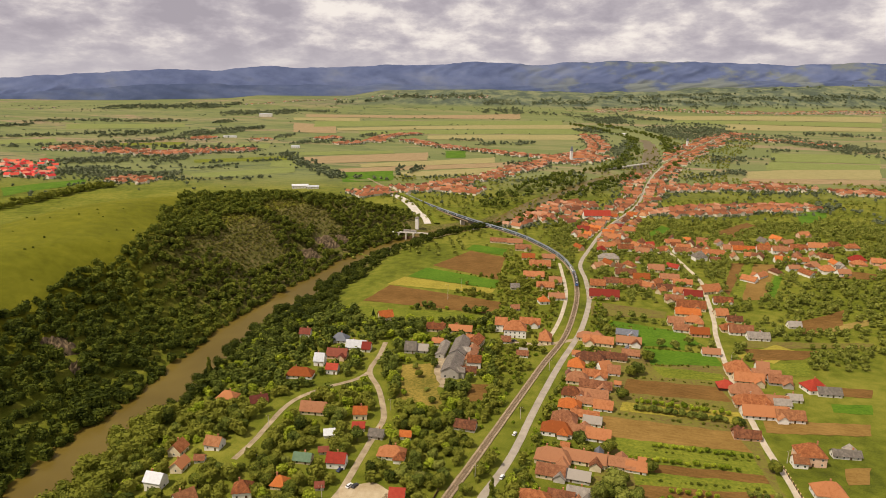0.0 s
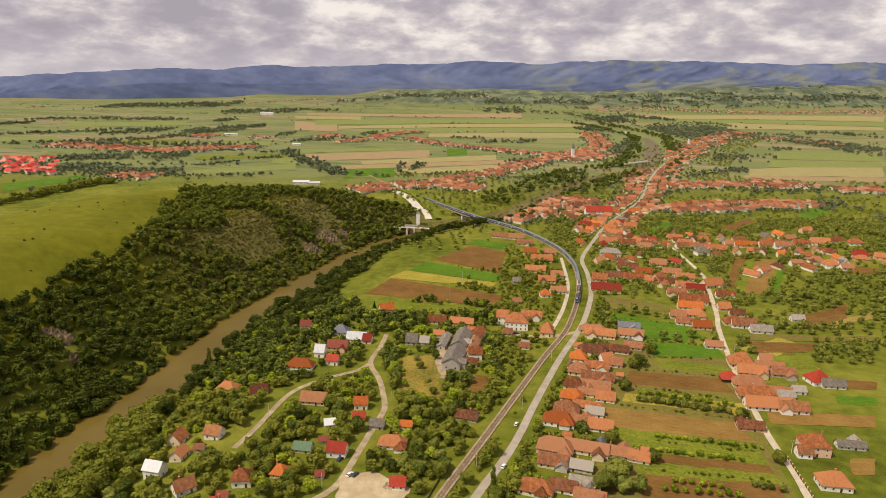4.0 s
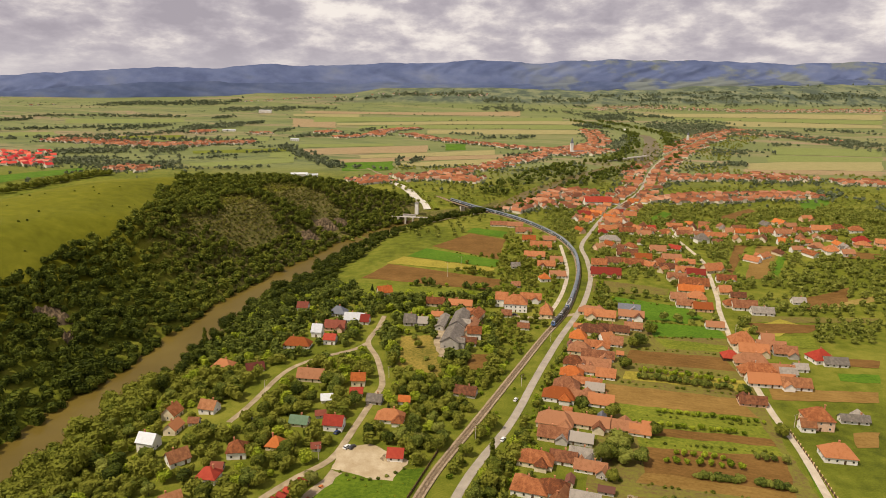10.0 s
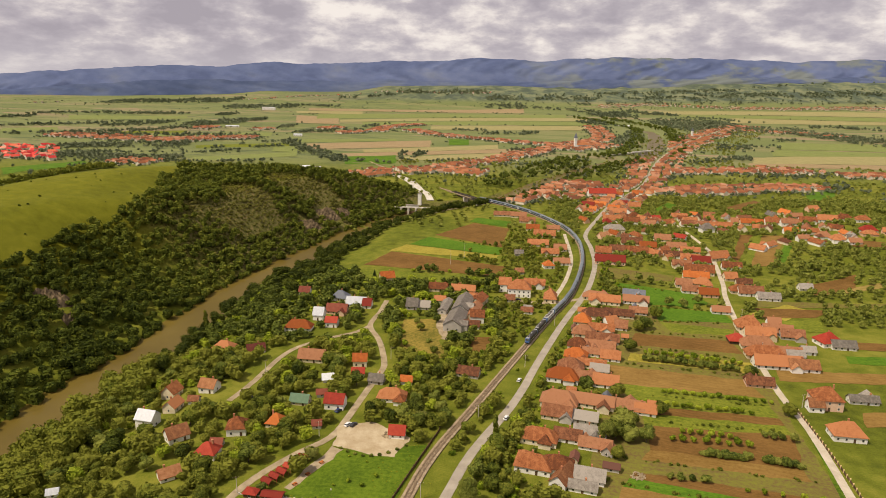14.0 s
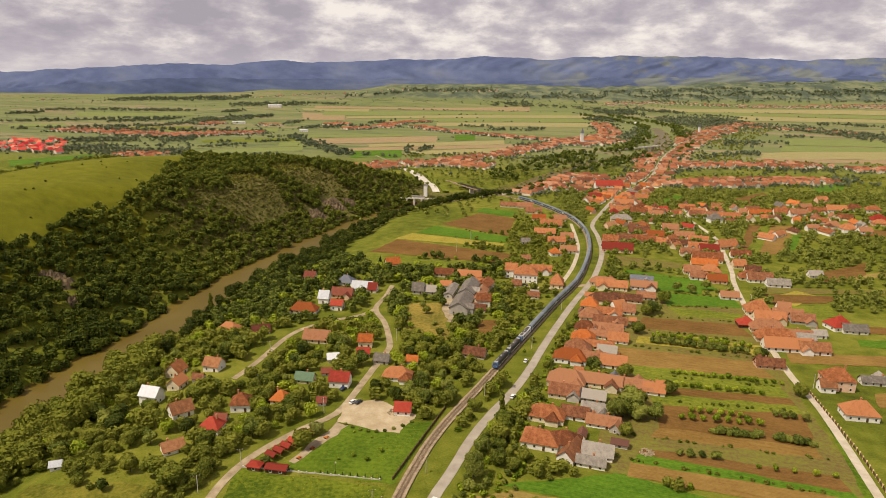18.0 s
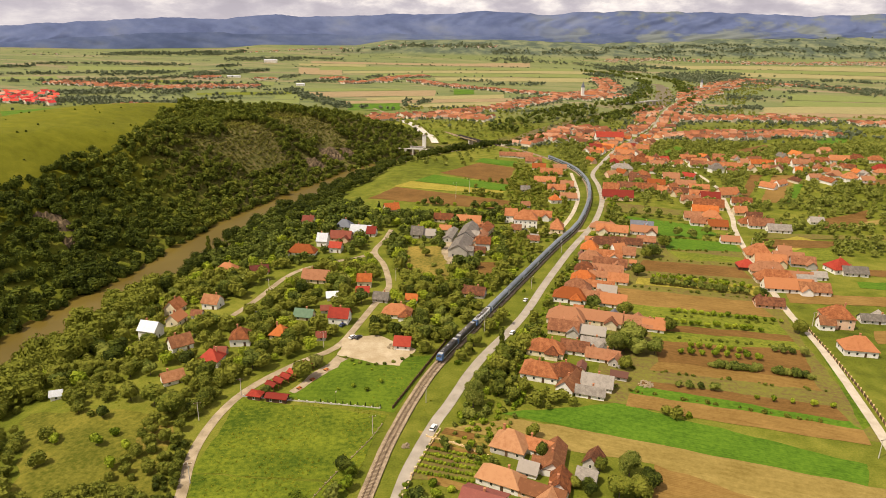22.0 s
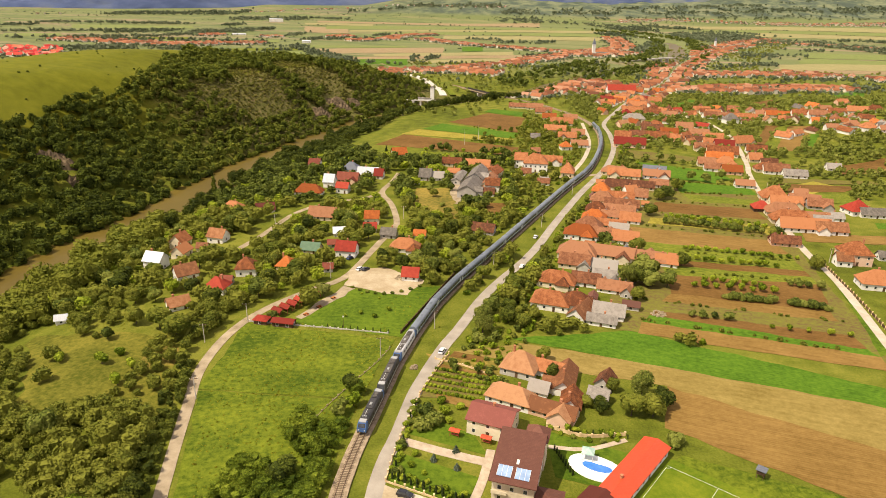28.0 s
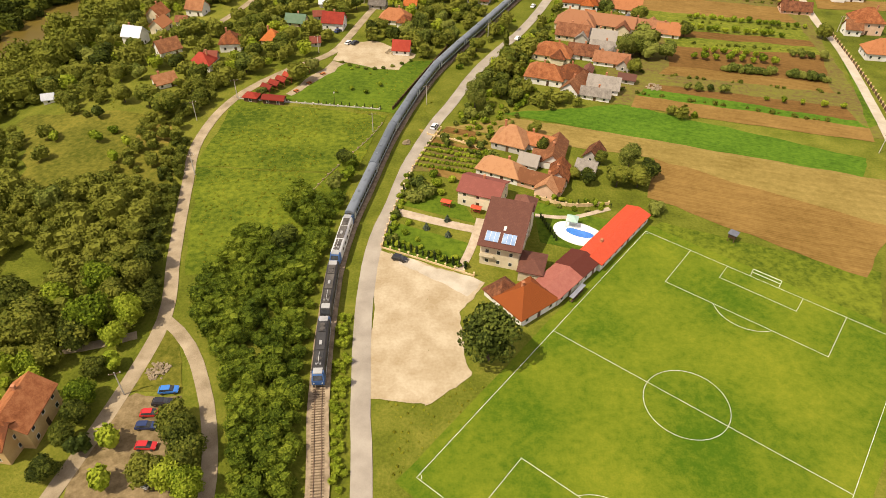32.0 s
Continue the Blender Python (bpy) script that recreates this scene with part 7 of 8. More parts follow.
def make_church(x, y, rot, s, label):
    ob = thing("church", label, "church", pose(x, y, gz(x, y), 0, 0, rot))
    child("nave", wall_block(26 * s, 11 * s, 9 * s, 5 * s, "plaster_white", True), ob)
    child("roof", gable_roof(26 * s, 11 * s, 9 * s, 5 * s, 0.6, "tile_orange"), ob)
    child("tower", raw_mesh("tower", *box(-19 * s, -13 * s, -3 * s, 3 * s, 0, 24 * s), "plaster_white"), ob)
    v = [(-19.4 * s, -3.4 * s, 24 * s), (-12.6 * s, -3.4 * s, 24 * s), (-12.6 * s, 3.4 * s, 24 * s), (-19.4 * s, 3.4 * s, 24 * s), (-16 * s, 0, 37 * s)]
    child("spire", raw_mesh("spire", v, [(0, 1, 4), (1, 2, 4), (2, 3, 4), (3, 0, 4), (3, 2, 1, 0)], "sheet_bluegrey"), ob)
    for k in range(5):
        child("window", raw_mesh("window", *box(-8 * s + k * 4.4 * s, -6.8 * s + k * 4.4 * s, -5.58 * s, -5.45 * s, 2.5 * s, 6.5 * s), "window_glass"), ob)


make_church(298, 1605, 10, 1.05, "white church with a slim spire and an orange tiled nave")
make_church(707, 1999, 10, 0.8, "pale far church with a tall narrow spire")

# ---- village streets ----
varied("far_wall", (0.55, 0.48, 0.38), (0.76, 0.70, 0.60), 0.2, 0.9)


def make_far_roof():
    m, n, bsdf, place = material("far_roof", 0.85, 0.0, 0.2)
    isle = n.add("ShaderNodeNewGeometry").outputs["Random Per Island"]
    mottle = n.noise(place, 0.5, 3.0)
    fac = n.math("ADD", n.math("MULTIPLY", isle, 0.75), n.math("MULTIPLY", mottle, 0.3))
    n.put(bsdf.inputs["Base Color"], n.ramp(fac, [(0.1, (0.12, 0.048, 0.027)), (0.4, (0.245, 0.088, 0.040)), (0.7, (0.330, 0.130, 0.062)), (0.9, (0.39, 0.21, 0.13)), (1.0, (0.44, 0.35, 0.28))]))
    m, n, bsdf, place = material("far_roof_red", 0.8, 0.0, 0.2)
    isle = n.add("ShaderNodeNewGeometry").outputs["Random Per Island"]
    n.put(bsdf.inputs["Base Color"], n.ramp(isle, [(0.1, (0.42, 0.03, 0.03)), (0.5, (0.58, 0.05, 0.045)), (0.8, (0.60, 0.13, 0.07)), (1.0, (0.62, 0.28, 0.2))]))


make_far_roof()
FAR_HOUSES = []


def street(line, spacing, set_back, seed, built=True, rows=(1, -1), y_far=1e9, chance=0.92, depth_rows=1, size=1.0):
    """Houses on both sides of a street; built ones are things, the others go into the joined far village."""
    rnd = random.Random(seed)
    p = spline(line, spacing)
    d = np.gradient(p, axis=0)
    for (x, y), g in zip(p, d):
        g = g / np.hypot(*g)
        for side in rows:
            for back in range(depth_rows):
                if rnd.random() > chance - 0.25 * back:
                    continue
                off = set_back + back * rnd.uniform(13, 18) + rnd.uniform(-1.5, 2.5)
                hx, hy = x - g[1] * off * side, y + g[0] * off * side
                rot = math.degrees(math.atan2(g[1], g[0])) + (90 if rnd.random() < 0.55 else 0) + rnd.uniform(-8, 8)
                w, dd, h = rnd.uniform(9, 17) * size, rnd.uniform(6.5, 9.0) * size, rnd.uniform(3.0, 4.2)
                roof = rnd.choice(["tile_orange"] * 5 + ["tile_old"] * 4 + ["tile_bright"] * 2 + ["tile_pale"] * 2 + ["sheet_red", "slate_grey"])
                wall = rnd.choice("wwccp")
                shape = rnd.choice(["gable", "gable", "hip"])
                if not free_of(np.array([[hx, hy]]), 3.0)[0] or line_distance(np.array([hx]), np.array([hy]), RIVER_LINE)[0][0] < 30:
                    continue
                if built and hy < y_far:
                    house(round(hx, 1), round(hy, 1), rot, w, dd, h, roof, shape, wall, detail=0)
                else:
                    FAR_HOUSES.append((hx, hy, rot, w, dd, h, roof == "sheet_red"))
                    clear(hx, hy, w / 2, dd / 2, rot)


street([(172, 790), (213, 880), (291, 1036), (351, 1204)], 15, 11, 1, y_far=960, depth_rows=2)
street([(351, 1215), (424, 1398), (545, 1669), (740, 2010), (942, 2368), (1100, 2560)], 15, 12, 2, False, depth_rows=3)
street([(222, 925), (300, 965), (387, 1010), (470, 1025), (560, 1032)], 14, 7, 3, False, depth_rows=1)
street([(381, 1185), (526, 1224), (642, 1210)], 14, 7, 4, False, depth_rows=2)
street([(970, 2294), (1108, 2229), (1183, 2068)], 16, 8, 5, False, depth_rows=2)
street([(-165, 1080), (-90, 1130), (-22, 1183), (89, 1338), (176, 1501), (282, 1690), (410, 1890), (462, 2322)], 14, 9, 6, False, depth_rows=2)
street([(-149, 2063), (-32, 1898), (92, 1785), (265, 1631)], 15, 8, 7, False, chance=0.9, depth_rows=2)
for seed, ends in enumerate((((-792, 1989), (-769, 2067)), ((-609, 2009), (-581, 2039)), ((-432, 2068), (-379, 2122)), ((-341, 1926), (-283, 1977)), ((-252, 2003), (-207, 2217), (-131, 2273)), ((570, 1257), (658, 1202)), ((685, 1178), (759, 1173)), ((-627, 1204), (-553, 1171)), ((-150, 1093), (-109, 1160), (-38, 1161), (41, 1127)))):
    street(ends, 13, 8, 30 + seed, False, depth_rows=2)
street([(64, 867), (105, 925), (150, 977), (210, 1025)], 13, 8, 8, False, depth_rows=2)
street([(110, 900), (165, 905), (200, 955)], 14, 8, 9, False, depth_rows=2)
street([(250, 1560), (330, 1640), (380, 1700)], 14, 10, 10, False, depth_rows=3)
street([(150, 735), (215, 765), (262, 770), (330, 752), (420, 765)], 17, 8, 11, depth_rows=1, chance=0.6)
street([(-1048, 1713), (-905, 1668), (-712, 1623), (-614, 1705), (-533, 1706)], 12, 8, 13, False, depth_rows=3)
street([(797, 3819), (1150, 3870), (1539, 3770), (2000, 3790), (2427, 3860)], 24, 16, 14, False, chance=0.85, depth_rows=3)
street([(-2310, 3609), (-2225, 3675)], 30, 16, 15, False, chance=0.7)
street([(-1384, 3982), (-1151, 3998), (-990, 4178), (-616, 4286), (67, 4217), (210, 4261)], 34, 16, 16, False, chance=0.6)
street([(215, 742), (282, 740), (340, 720), (391, 698)], 15, 8, 18, chance=0.85)
street([(303, 958), (416, 990), (555, 1034)], 13, 9, 19, False, depth_rows=2)
street([(400, 1196), (505, 1211), (642, 1200)], 13, 8, 20, False, depth_rows=2)
street([(98, 934), (150, 985), (195, 1027)], 11, 9, 21, False, depth_rows=2)
street([(300, 620), (330, 640), (380, 650), (430, 640)], 18, 8, 17, chance=0.6)
street([(169, 734), (211, 761), (241, 732)], 17, 8, 40, True, chance=0.7, size=0.9)
street([(156, 662), (198, 687), (226, 664)], 17, 8, 41, True, chance=0.7, size=0.9)
street([(268, 789), (318, 769), (363, 728), (402, 688)], 17, 8, 42, True, chance=0.7, size=0.9)
street([(188, 595), (223, 620), (245, 634)], 17, 8, 43, True, chance=0.7, size=0.9)
street([(269, 715), (310, 702)], 17, 8, 44, True, chance=0.7, size=0.9)
RED_QUARTER = []
red_rng = random.Random(5)
for k in range(95):
    red_y = red_rng.uniform(1195, 1430)
    RED_QUARTER.append((red_y * red_rng.uniform(-0.76, -0.615), red_y, red_rng.uniform(0, 180), red_rng.uniform(10, 15), red_rng.uniform(8, 10), red_rng.uniform(3.5, 6), True))


def village_mesh(name, rows, roof_mat, label):
    v, f, m = [], [], []
    for x, y, rot, w, d, h, _ in rows:
        z = gz(x, y)
        base = pose(x, y, z, 0, 0, rot)
        rise = d * 0.42
        X, Y = w / 2, d / 2
        pts = [(-X, -Y, -1), (X, -Y, -1), (X, Y, -1), (-X, Y, -1), (-X, -Y, h - 0.2), (X, -Y, h - 0.2), (X, Y, h - 0.2), (-X, Y, h - 0.2), (-X, 0, h + rise - 0.2), (X, 0, h + rise - 0.2)]
        n = len(v)
        v += [tuple(base @ Vector(p)) for p in pts]
        for q in ((0, 1, 5, 4), (1, 2, 6, 9, 5), (2, 3, 7, 6), (3, 0, 4, 8, 7)):
            f.append(tuple(i + n for i in q))
            m.append(0)
        X, Y = X + 0.4, Y + 0.4
        pts = [(-X, -Y, h - 0.3), (X, -Y, h - 0.3), (X, 0, h + rise), (-X, 0, h + rise), (X, Y, h - 0.3), (-X, Y, h - 0.3), (-X, 0, h + rise - 0.3), (X, 0, h + rise - 0.3)]
        n = len(v)
        v += [tuple(base @ Vector(p)) for p in pts]
        for q in ((0, 1, 2, 3), (3, 2, 4, 5), (0, 6, 7, 1), (5, 4, 7, 6), (0, 3, 5, 6), (1, 7, 4, 2)):
            f.append(tuple(i + n for i in q))
            m.append(1)
    me = bpy.data.meshes.new(name)
    me.from_pydata(v, [], f)
    me.materials.append(MATS["far_wall"])
    me.materials.append(MATS[roof_mat])
    me.polygons.foreach_set("material_index", m)
    return tagged(new(name, me), label, "village", kind="stuff")


village_mesh("far_village", FAR_HOUSES, "far_roof", "distant village houses with orange tiled roofs")
village_mesh("red_roof_quarter", RED_QUARTER, "far_roof_red", "distant quarter of houses with bright red roofs")
SHEDS = [(-272, 1140, 12, 28, 12, 5, False), (-248, 1134, 12, 20, 8, 4, False), (-715, 2092, 5, 40, 12, 4, False), (-440, 1812, 5, 22, 12, 5, False), (-910, 3190, 5, 60, 18, 12, False), (605, 2480, 5, 60, 16, 6, False)]
for x, y, rot, w, d, h, _ in SHEDS:
    house(x, y, rot, w, d, h, "sheet_white", "gable", "w", 2.0, label="long white farm shed with a pale zinc roof", chimneys=0, detail=0)

# ---- the train ----
TRACK_LINE = spline(TRACK, 1.0)
TRACK_S = np.r_[0, np.cumsum(np.linalg.norm(np.diff(TRACK_LINE, axis=0), axis=1))]


def on_track(s):
    return np.array([np.interp(s, TRACK_S, TRACK_LINE[:, 0]), np.interp(s, TRACK_S, TRACK_LINE[:, 1])])


FRONT_START = float(TRACK_S[np.argmin(np.hypot(TRACK_LINE[:, 0] - 116.2, TRACK_LINE[:, 1] - 597.7))])
FRONT_END = float(TRACK_S[np.argmin(np.hypot(TRACK_LINE[:, 0] + 28.2, TRACK_LINE[:, 1] - 87.8))])
SPEED = (FRONT_START - FRONT_END) / 32.0


def vehicle_rows(offset, half):
    """Poses along the track for a vehicle whose middle runs the offset behind the train's nose."""
    rows = []
    for t in range(0, 33):
        s = FRONT_START - SPEED * t + offset
        a, b = on_track(s - half * 0.7), on_track(s + half * 0.7)
        m = (a + b) / 2
        rows.append((float(t), pose(m[0], m[1], TRACK_Z, 0, 0, math.degrees(math.atan2(a[1] - b[1], a[0] - b[0])))))
    return rows


varied("coach_blue", (0.05, 0.075, 0.12), (0.09, 0.125, 0.19), 1.0, 0.4, 0.5, 0.05, 0.2)
varied("coach_roof", (0.105, 0.125, 0.150), (0.175, 0.200, 0.235), 0.8, 0.55, 0.4, 0.1, 0.3)
varied("coach_stripe", (0.50, 0.52, 0.54), (0.62, 0.64, 0.66), 1.0, 0.4, 0.5, 0.05)
varied("loco_black", (0.018, 0.018, 0.020), (0.055, 0.052, 0.050), 1.0, 0.5, 0.4, 0.1, 0.1)
varied("loco_blue", (0.03, 0.08, 0.22), (0.06, 0.14, 0.34), 1.0, 0.4, 0.5, 0.05)
varied("loco_soot", (0.05, 0.045, 0.04), (0.14, 0.125, 0.11), 1.0, 0.6, 0.3, 0.1)
varied("loco_grey", (0.26, 0.26, 0.26), (0.42, 0.42, 0.42), 1.0, 0.5, 0.4, 0.1)
varied("loco_pale", (0.50, 0.50, 0.50), (0.66, 0.66, 0.66), 1.0, 0.45, 0.4, 0.1)


def extrude(profile, x0, x1, mat, name="body"):
    """A closed cross profile (y, z) drawn out along x."""
    n = len(profile)
    v = [(x0, y, z) for y, z in profile] + [(x1, y, z) for y, z in profile]
    f = [(i, (i + 1) % n, n + (i + 1) % n, n + i) for i in range(n)]
    f += [tuple(range(n - 1, -1, -1)), tuple(range(n, 2 * n))]
    return raw_mesh(name, v, f, mat)


def bogie_mesh():
    v, f = boxes((-1.8, 1.8, -1.05, -0.8, 0.35, 0.75), (-1.8, 1.8, 0.8, 1.05, 0.35, 0.75), (-0.4, 0.4, -1.0, 1.0, 0.45, 0.8))
    return raw_mesh("bogie", v, f, "underframe")


def wheel_mesh():
    v, f = [], []
    for y in (-0.07, 0.07):
        for i in range(12):
            a = 2 * math.pi * i / 12
            v.append((math.cos(a) * 0.46, y, 0.46 + math.sin(a) * 0.46))
    f += [(i, (i + 1) % 12, 12 + (i + 1) % 12, 12 + i) for i in range(12)]
    f += [tuple(range(12)), tuple(range(23, 11, -1))]
    return raw_mesh("wheel", v, f, "rail_steel")


BOGIE, WHEEL = bogie_mesh(), wheel_mesh()
COACH = 26.4
BODY_LOW = [(-1.40, 1.0), (1.40, 1.0), (1.42, 3.0), (-1.42, 3.0)]
coach_low = extrude([(-1.40, 0.95), (1.40, 0.95), (1.42, 3.05), (-1.42, 3.05)], -13.0, 13.0, "coach_blue")
coach_roof = extrude([(-1.44, 3.05), (1.44, 3.05), (1.32, 3.45), (1.02, 3.80), (0.5, 4.02), (0, 4.08), (-0.5, 4.02), (-1.02, 3.80), (-1.32, 3.45)], -13.05, 13.05, "coach_roof", "roof")
coach_band = raw_mesh("stripe", *boxes((-12.9, 12.9, -1.445, -1.41, 1.55, 1.75), (-12.9, 12.9, 1.41, 1.445, 1.55, 1.75)), "coach_stripe")
coach_pane = raw_mesh("window", *box(-0.65, 0.65, -0.02, 0.02, 0, 0.9), "window_glass")
coach_door = raw_mesh("door", *box(-0.42, 0.42, -0.02, 0.02, 0, 1.95), "coach_stripe")
coach_under = raw_mesh("underframe", *boxes((-12.8, 12.8, -1.2, 1.2, 0.75, 0.95), (-4.5, -1.0, -1.1, 1.1, 0.35, 0.75), (1.2, 4.2, -1.1, 1.1, 0.35, 0.75)), "underframe")
coach_gang = raw_mesh("gangway", *box(13.05, 13.22, -0.6, 0.6, 1.0, 3.2), "underframe")
coach_vent = raw_mesh("roof_vent", *box(-0.45, 0.45, -0.3, 0.3, 3.98, 4.2), "coach_roof")


def make_coach():
    ob = thing("passenger_coach", "dark blue passenger coach with a dull grey roof on the track", "railway coach", pose(0, 0, TRACK_Z), "coaches of the train")
    child("body", coach_low, ob)
    child("roof", coach_roof, ob, "dull blue-grey rounded roof")
    child("stripe", coach_band, ob)
    child("underframe", coach_under, ob)
    child("gangway", coach_gang, ob)
    for x in (-8, -3, 3, 8):
        child("roof_vent", coach_vent, ob, at=(x, 0, 0))
    for side in (-1.44, 1.44):
        for k in range(11):
            child("window", coach_pane, ob, at=(-10 + 2 * k, side, 2.05))
        for x in (-12.2, 12.2):
            child("door", coach_door, ob, at=(x, side, 1.05))
    for x in (-9.5, 9.5):
        b = child("bogie", BOGIE, ob, at=(x, 0, 0))
        for w in (-1.28, 1.28):
            for y in (-0.73, 0.73):
                child("wheel", WHEEL, b, at=(w, y, 0))
    return ob


def make_loco(nose, side, roof, label):
    ob = thing("locomotive", label, "locomotive", pose(0, 0, TRACK_Z), "locomotives of the train")
    shell = [(-1.46, 1.0), (1.46, 1.0), (1.46, 3.15), (1.30, 3.55), (0.95, 3.82), (-0.95, 3.82), (-1.30, 3.55), (-1.46, 3.15)]
    child("body", extrude(shell, -7.6, 7.6, side), ob)
    for sx in (-1, 1):
        low = [(7.6, -1.46, 1.0), (7.6, 1.46, 1.0), (9.5, 1.36, 1.0), (9.5, -1.36, 1.0), (7.6, -1.46, 2.35), (7.6, 1.46, 2.35), (9.45, 1.36, 2.25), (9.45, -1.36, 2.25), (7.6, -1.3, 3.62), (7.6, 1.3, 3.62), (8.75, 1.18, 3.55), (8.75, -1.18, 3.55)]
        low = [(x * sx, y, z) for x, y, z in low]
        faces = [(0, 3, 2, 1), (0, 1, 5, 4), (1, 2, 6, 5), (2, 3, 7, 6), (3, 0, 4, 7), (4, 5, 9, 8), (5, 6, 10, 9), (6, 7, 11, 10), (7, 4, 8, 11), (8, 9, 10, 11)]
        if sx < 0:
            faces = [tuple(reversed(q)) for q in faces]
        cab = child("cab", raw_mesh("cab", low, faces, nose), ob)
        child("cab_roof", raw_mesh("cab_roof", *box(min(7.0 * sx, 8.6 * sx), max(7.0 * sx, 8.6 * sx), -1.0, 1.0, 3.6, 3.84), "loco_grey"), cab)
        ws = [(9.42, -1.05, 2.45), (9.42, 1.05, 2.45), (8.90, 0.98, 3.38), (8.90, -0.98, 3.38)]
        ws = [((x + 0.04) * sx, y, z) for x, y, z in ws] + [((x - 0.03) * sx, y, z) for x, y, z in ws]
        child("windscreen", raw_mesh("windscreen", ws, [(0, 1, 2, 3), (7, 6, 5, 4), (0, 4, 5, 1), (1, 5, 6, 2), (2, 6, 7, 3), (3, 7, 4, 0)], "window_glass"), cab)
        for y in (-0.9, 0.9):
            child("headlight", raw_mesh("headlight", *box(9.48 * sx - 0.06, 9.48 * sx + 0.06, y - 0.16, y + 0.16, 1.5, 1.75), "loco_pale"), cab)
            child("buffer", raw_mesh("buffer", *box(9.5 * sx - 0.45 * (sx < 0), 9.5 * sx + 0.45 * (sx > 0), y - 0.18, y + 0.18, 0.98, 1.22), "underframe"), ob)
    child("roof_hatch", raw_mesh("roof_hatch", *boxes((-6.8, -3.6, -0.85, 0.85, 3.82, 3.98), (-3.2, 2.0, -0.95, 0.95, 3.82, 4.06), (2.5, 6.9, -0.8, 0.8, 3.82, 3.96)), roof), ob)
    for x in (-5.6, -4.4, 4.6):
        bm = bmesh.new()
        bmesh.ops.create_cone(bm, cap_ends=True, segments=16, radius1=0.62, radius2=0.55, depth=0.22, matrix=Matrix.Translation((x, 0, 4.06)))
        part("roof_fan", bm, "loco_soot", ob)
    child("exhaust", raw_mesh("exhaust", *box(-0.6, 0.6, -0.3, 0.3, 4.06, 4.32), "loco_grey"), ob)
    for y in (-0.45, 0.45):
        child("insulator", raw_mesh("insulator", *box(6.1, 6.4, y - 0.15, y + 0.15, 3.96, 4.4), "loco_grey"), ob)
    child("roof_bar", raw_mesh("roof_bar", *box(3.0, 6.6, -0.04, 0.04, 4.4, 4.46), "loco_pale"), ob)
    for y in (-1.47, 1.47):
        child("side_stripe", raw_mesh("side_stripe", *box(-7.5, 7.5, y - 0.015, y + 0.015, 1.25, 1.55), "loco_pale"), ob)
        for x in (-5, -2.5, 0, 2.5, 5):
            child("side_grille", raw_mesh("side_grille", *box(x - 0.7, x + 0.7, y - 0.03, y + 0.03, 2.3, 2.95), "underframe"), ob)
    child("underframe", raw_mesh("underframe", *boxes((-9.3, 9.3, -1.25, 1.25, 0.78, 1.0), (-2.4, 2.4, -1.2, 1.2, 0.3, 0.8)), "underframe"), ob)
    for x in (-5.6, 5.6):
        b = child("bogie", BOGIE, ob, at=(x, 0, 0))
        for w in (-1.9, 0, 1.9):
            for y in (-0.73, 0.73):
                child("wheel", WHEEL, b, at=(w, y, 0))
    return ob


TRAIN = []
LOCO = 19.9
for nose, side, roof, text in (("loco_blue", "loco_black", "loco_black", "black electric locomotive with a bright blue nose on the track"), ("loco_black", "loco_black", "loco_soot", "black and grey electric locomotive, second in the train"), ("loco_blue", "loco_pale", "loco_soot", "pale grey and blue locomotive, third in the train")):
    TRAIN.append((make_loco(nose, side, roof, text), LOCO))
first_coach = make_coach()
TRAIN.append((first_coach, COACH))
for k in range(17):
    TRAIN.append((copy_thing(first_coach, pose(0, 0, TRACK_Z)), COACH))

# ---- woods, hedges and orchards ----
def sizes_of(n, seed, low=0.65, high=1.25):
    return np.random.default_rng(seed).uniform(low, high, n)


def river_side(x, y):
    d, side = line_distance(x, y, RIVER_LINE)
    return d - 16, side


ROCKS = ((-262.5, 402.3, 11, 9), (-149, 744, 16, 10), (-160, 703, 13, 8), (-246, 392, 6, 5), (-135, 768, 9, 7))


def rock_face(x0, y0, half_l, half_d):
    """A broken crag standing out of the slope."""
    n = 18
    u, v = np.meshgrid(np.linspace(-1, 1, n), np.linspace(-1, 1, n))
    c, q = math.cos(radians(62)), math.sin(radians(62))
    x, y = x0 + u * half_l * c - v * half_d * q, y0 + u * half_l * q + v * half_d * c
    high = np.array([[abs(noise.noise(Vector((a * 0.32, b * 0.32, 3)))) * 5 + noise.noise(Vector((a * 0.9, b * 0.9, 6))) * 1.6 for a, b in zip(r, t)] for r, t in zip(x, y)])
    edge = np.clip((1 - np.maximum(np.abs(u), np.abs(v))) * 3, 0, 1)
    z = ground_z(x, y) + (high + 1.5) * edge - 1.2 * (1 - edge)
    i = (np.arange(n - 1)[:, None] * n + np.arange(n - 1)[None]).reshape(-1)
    ob = new("rock_outcrop", fast_mesh("rock_outcrop", np.c_[x.ravel(), y.ravel(), z.ravel()], np.stack([i, i + 1, i + n + 1, i + n], -1), "rock"))
    return tagged(ob, "broken brown rock crag on the wooded hillside", "rock", kind="structure")


for row in ROCKS:
    rock_face(*row)


def off_rocks(p):
    ok = np.ones(len(p), bool)
    for x, y, a, b in ROCKS:
        ok &= np.hypot(p[:, 0] - x, p[:, 1] - y + 3) > max(a, b) * 0.95
    return ok


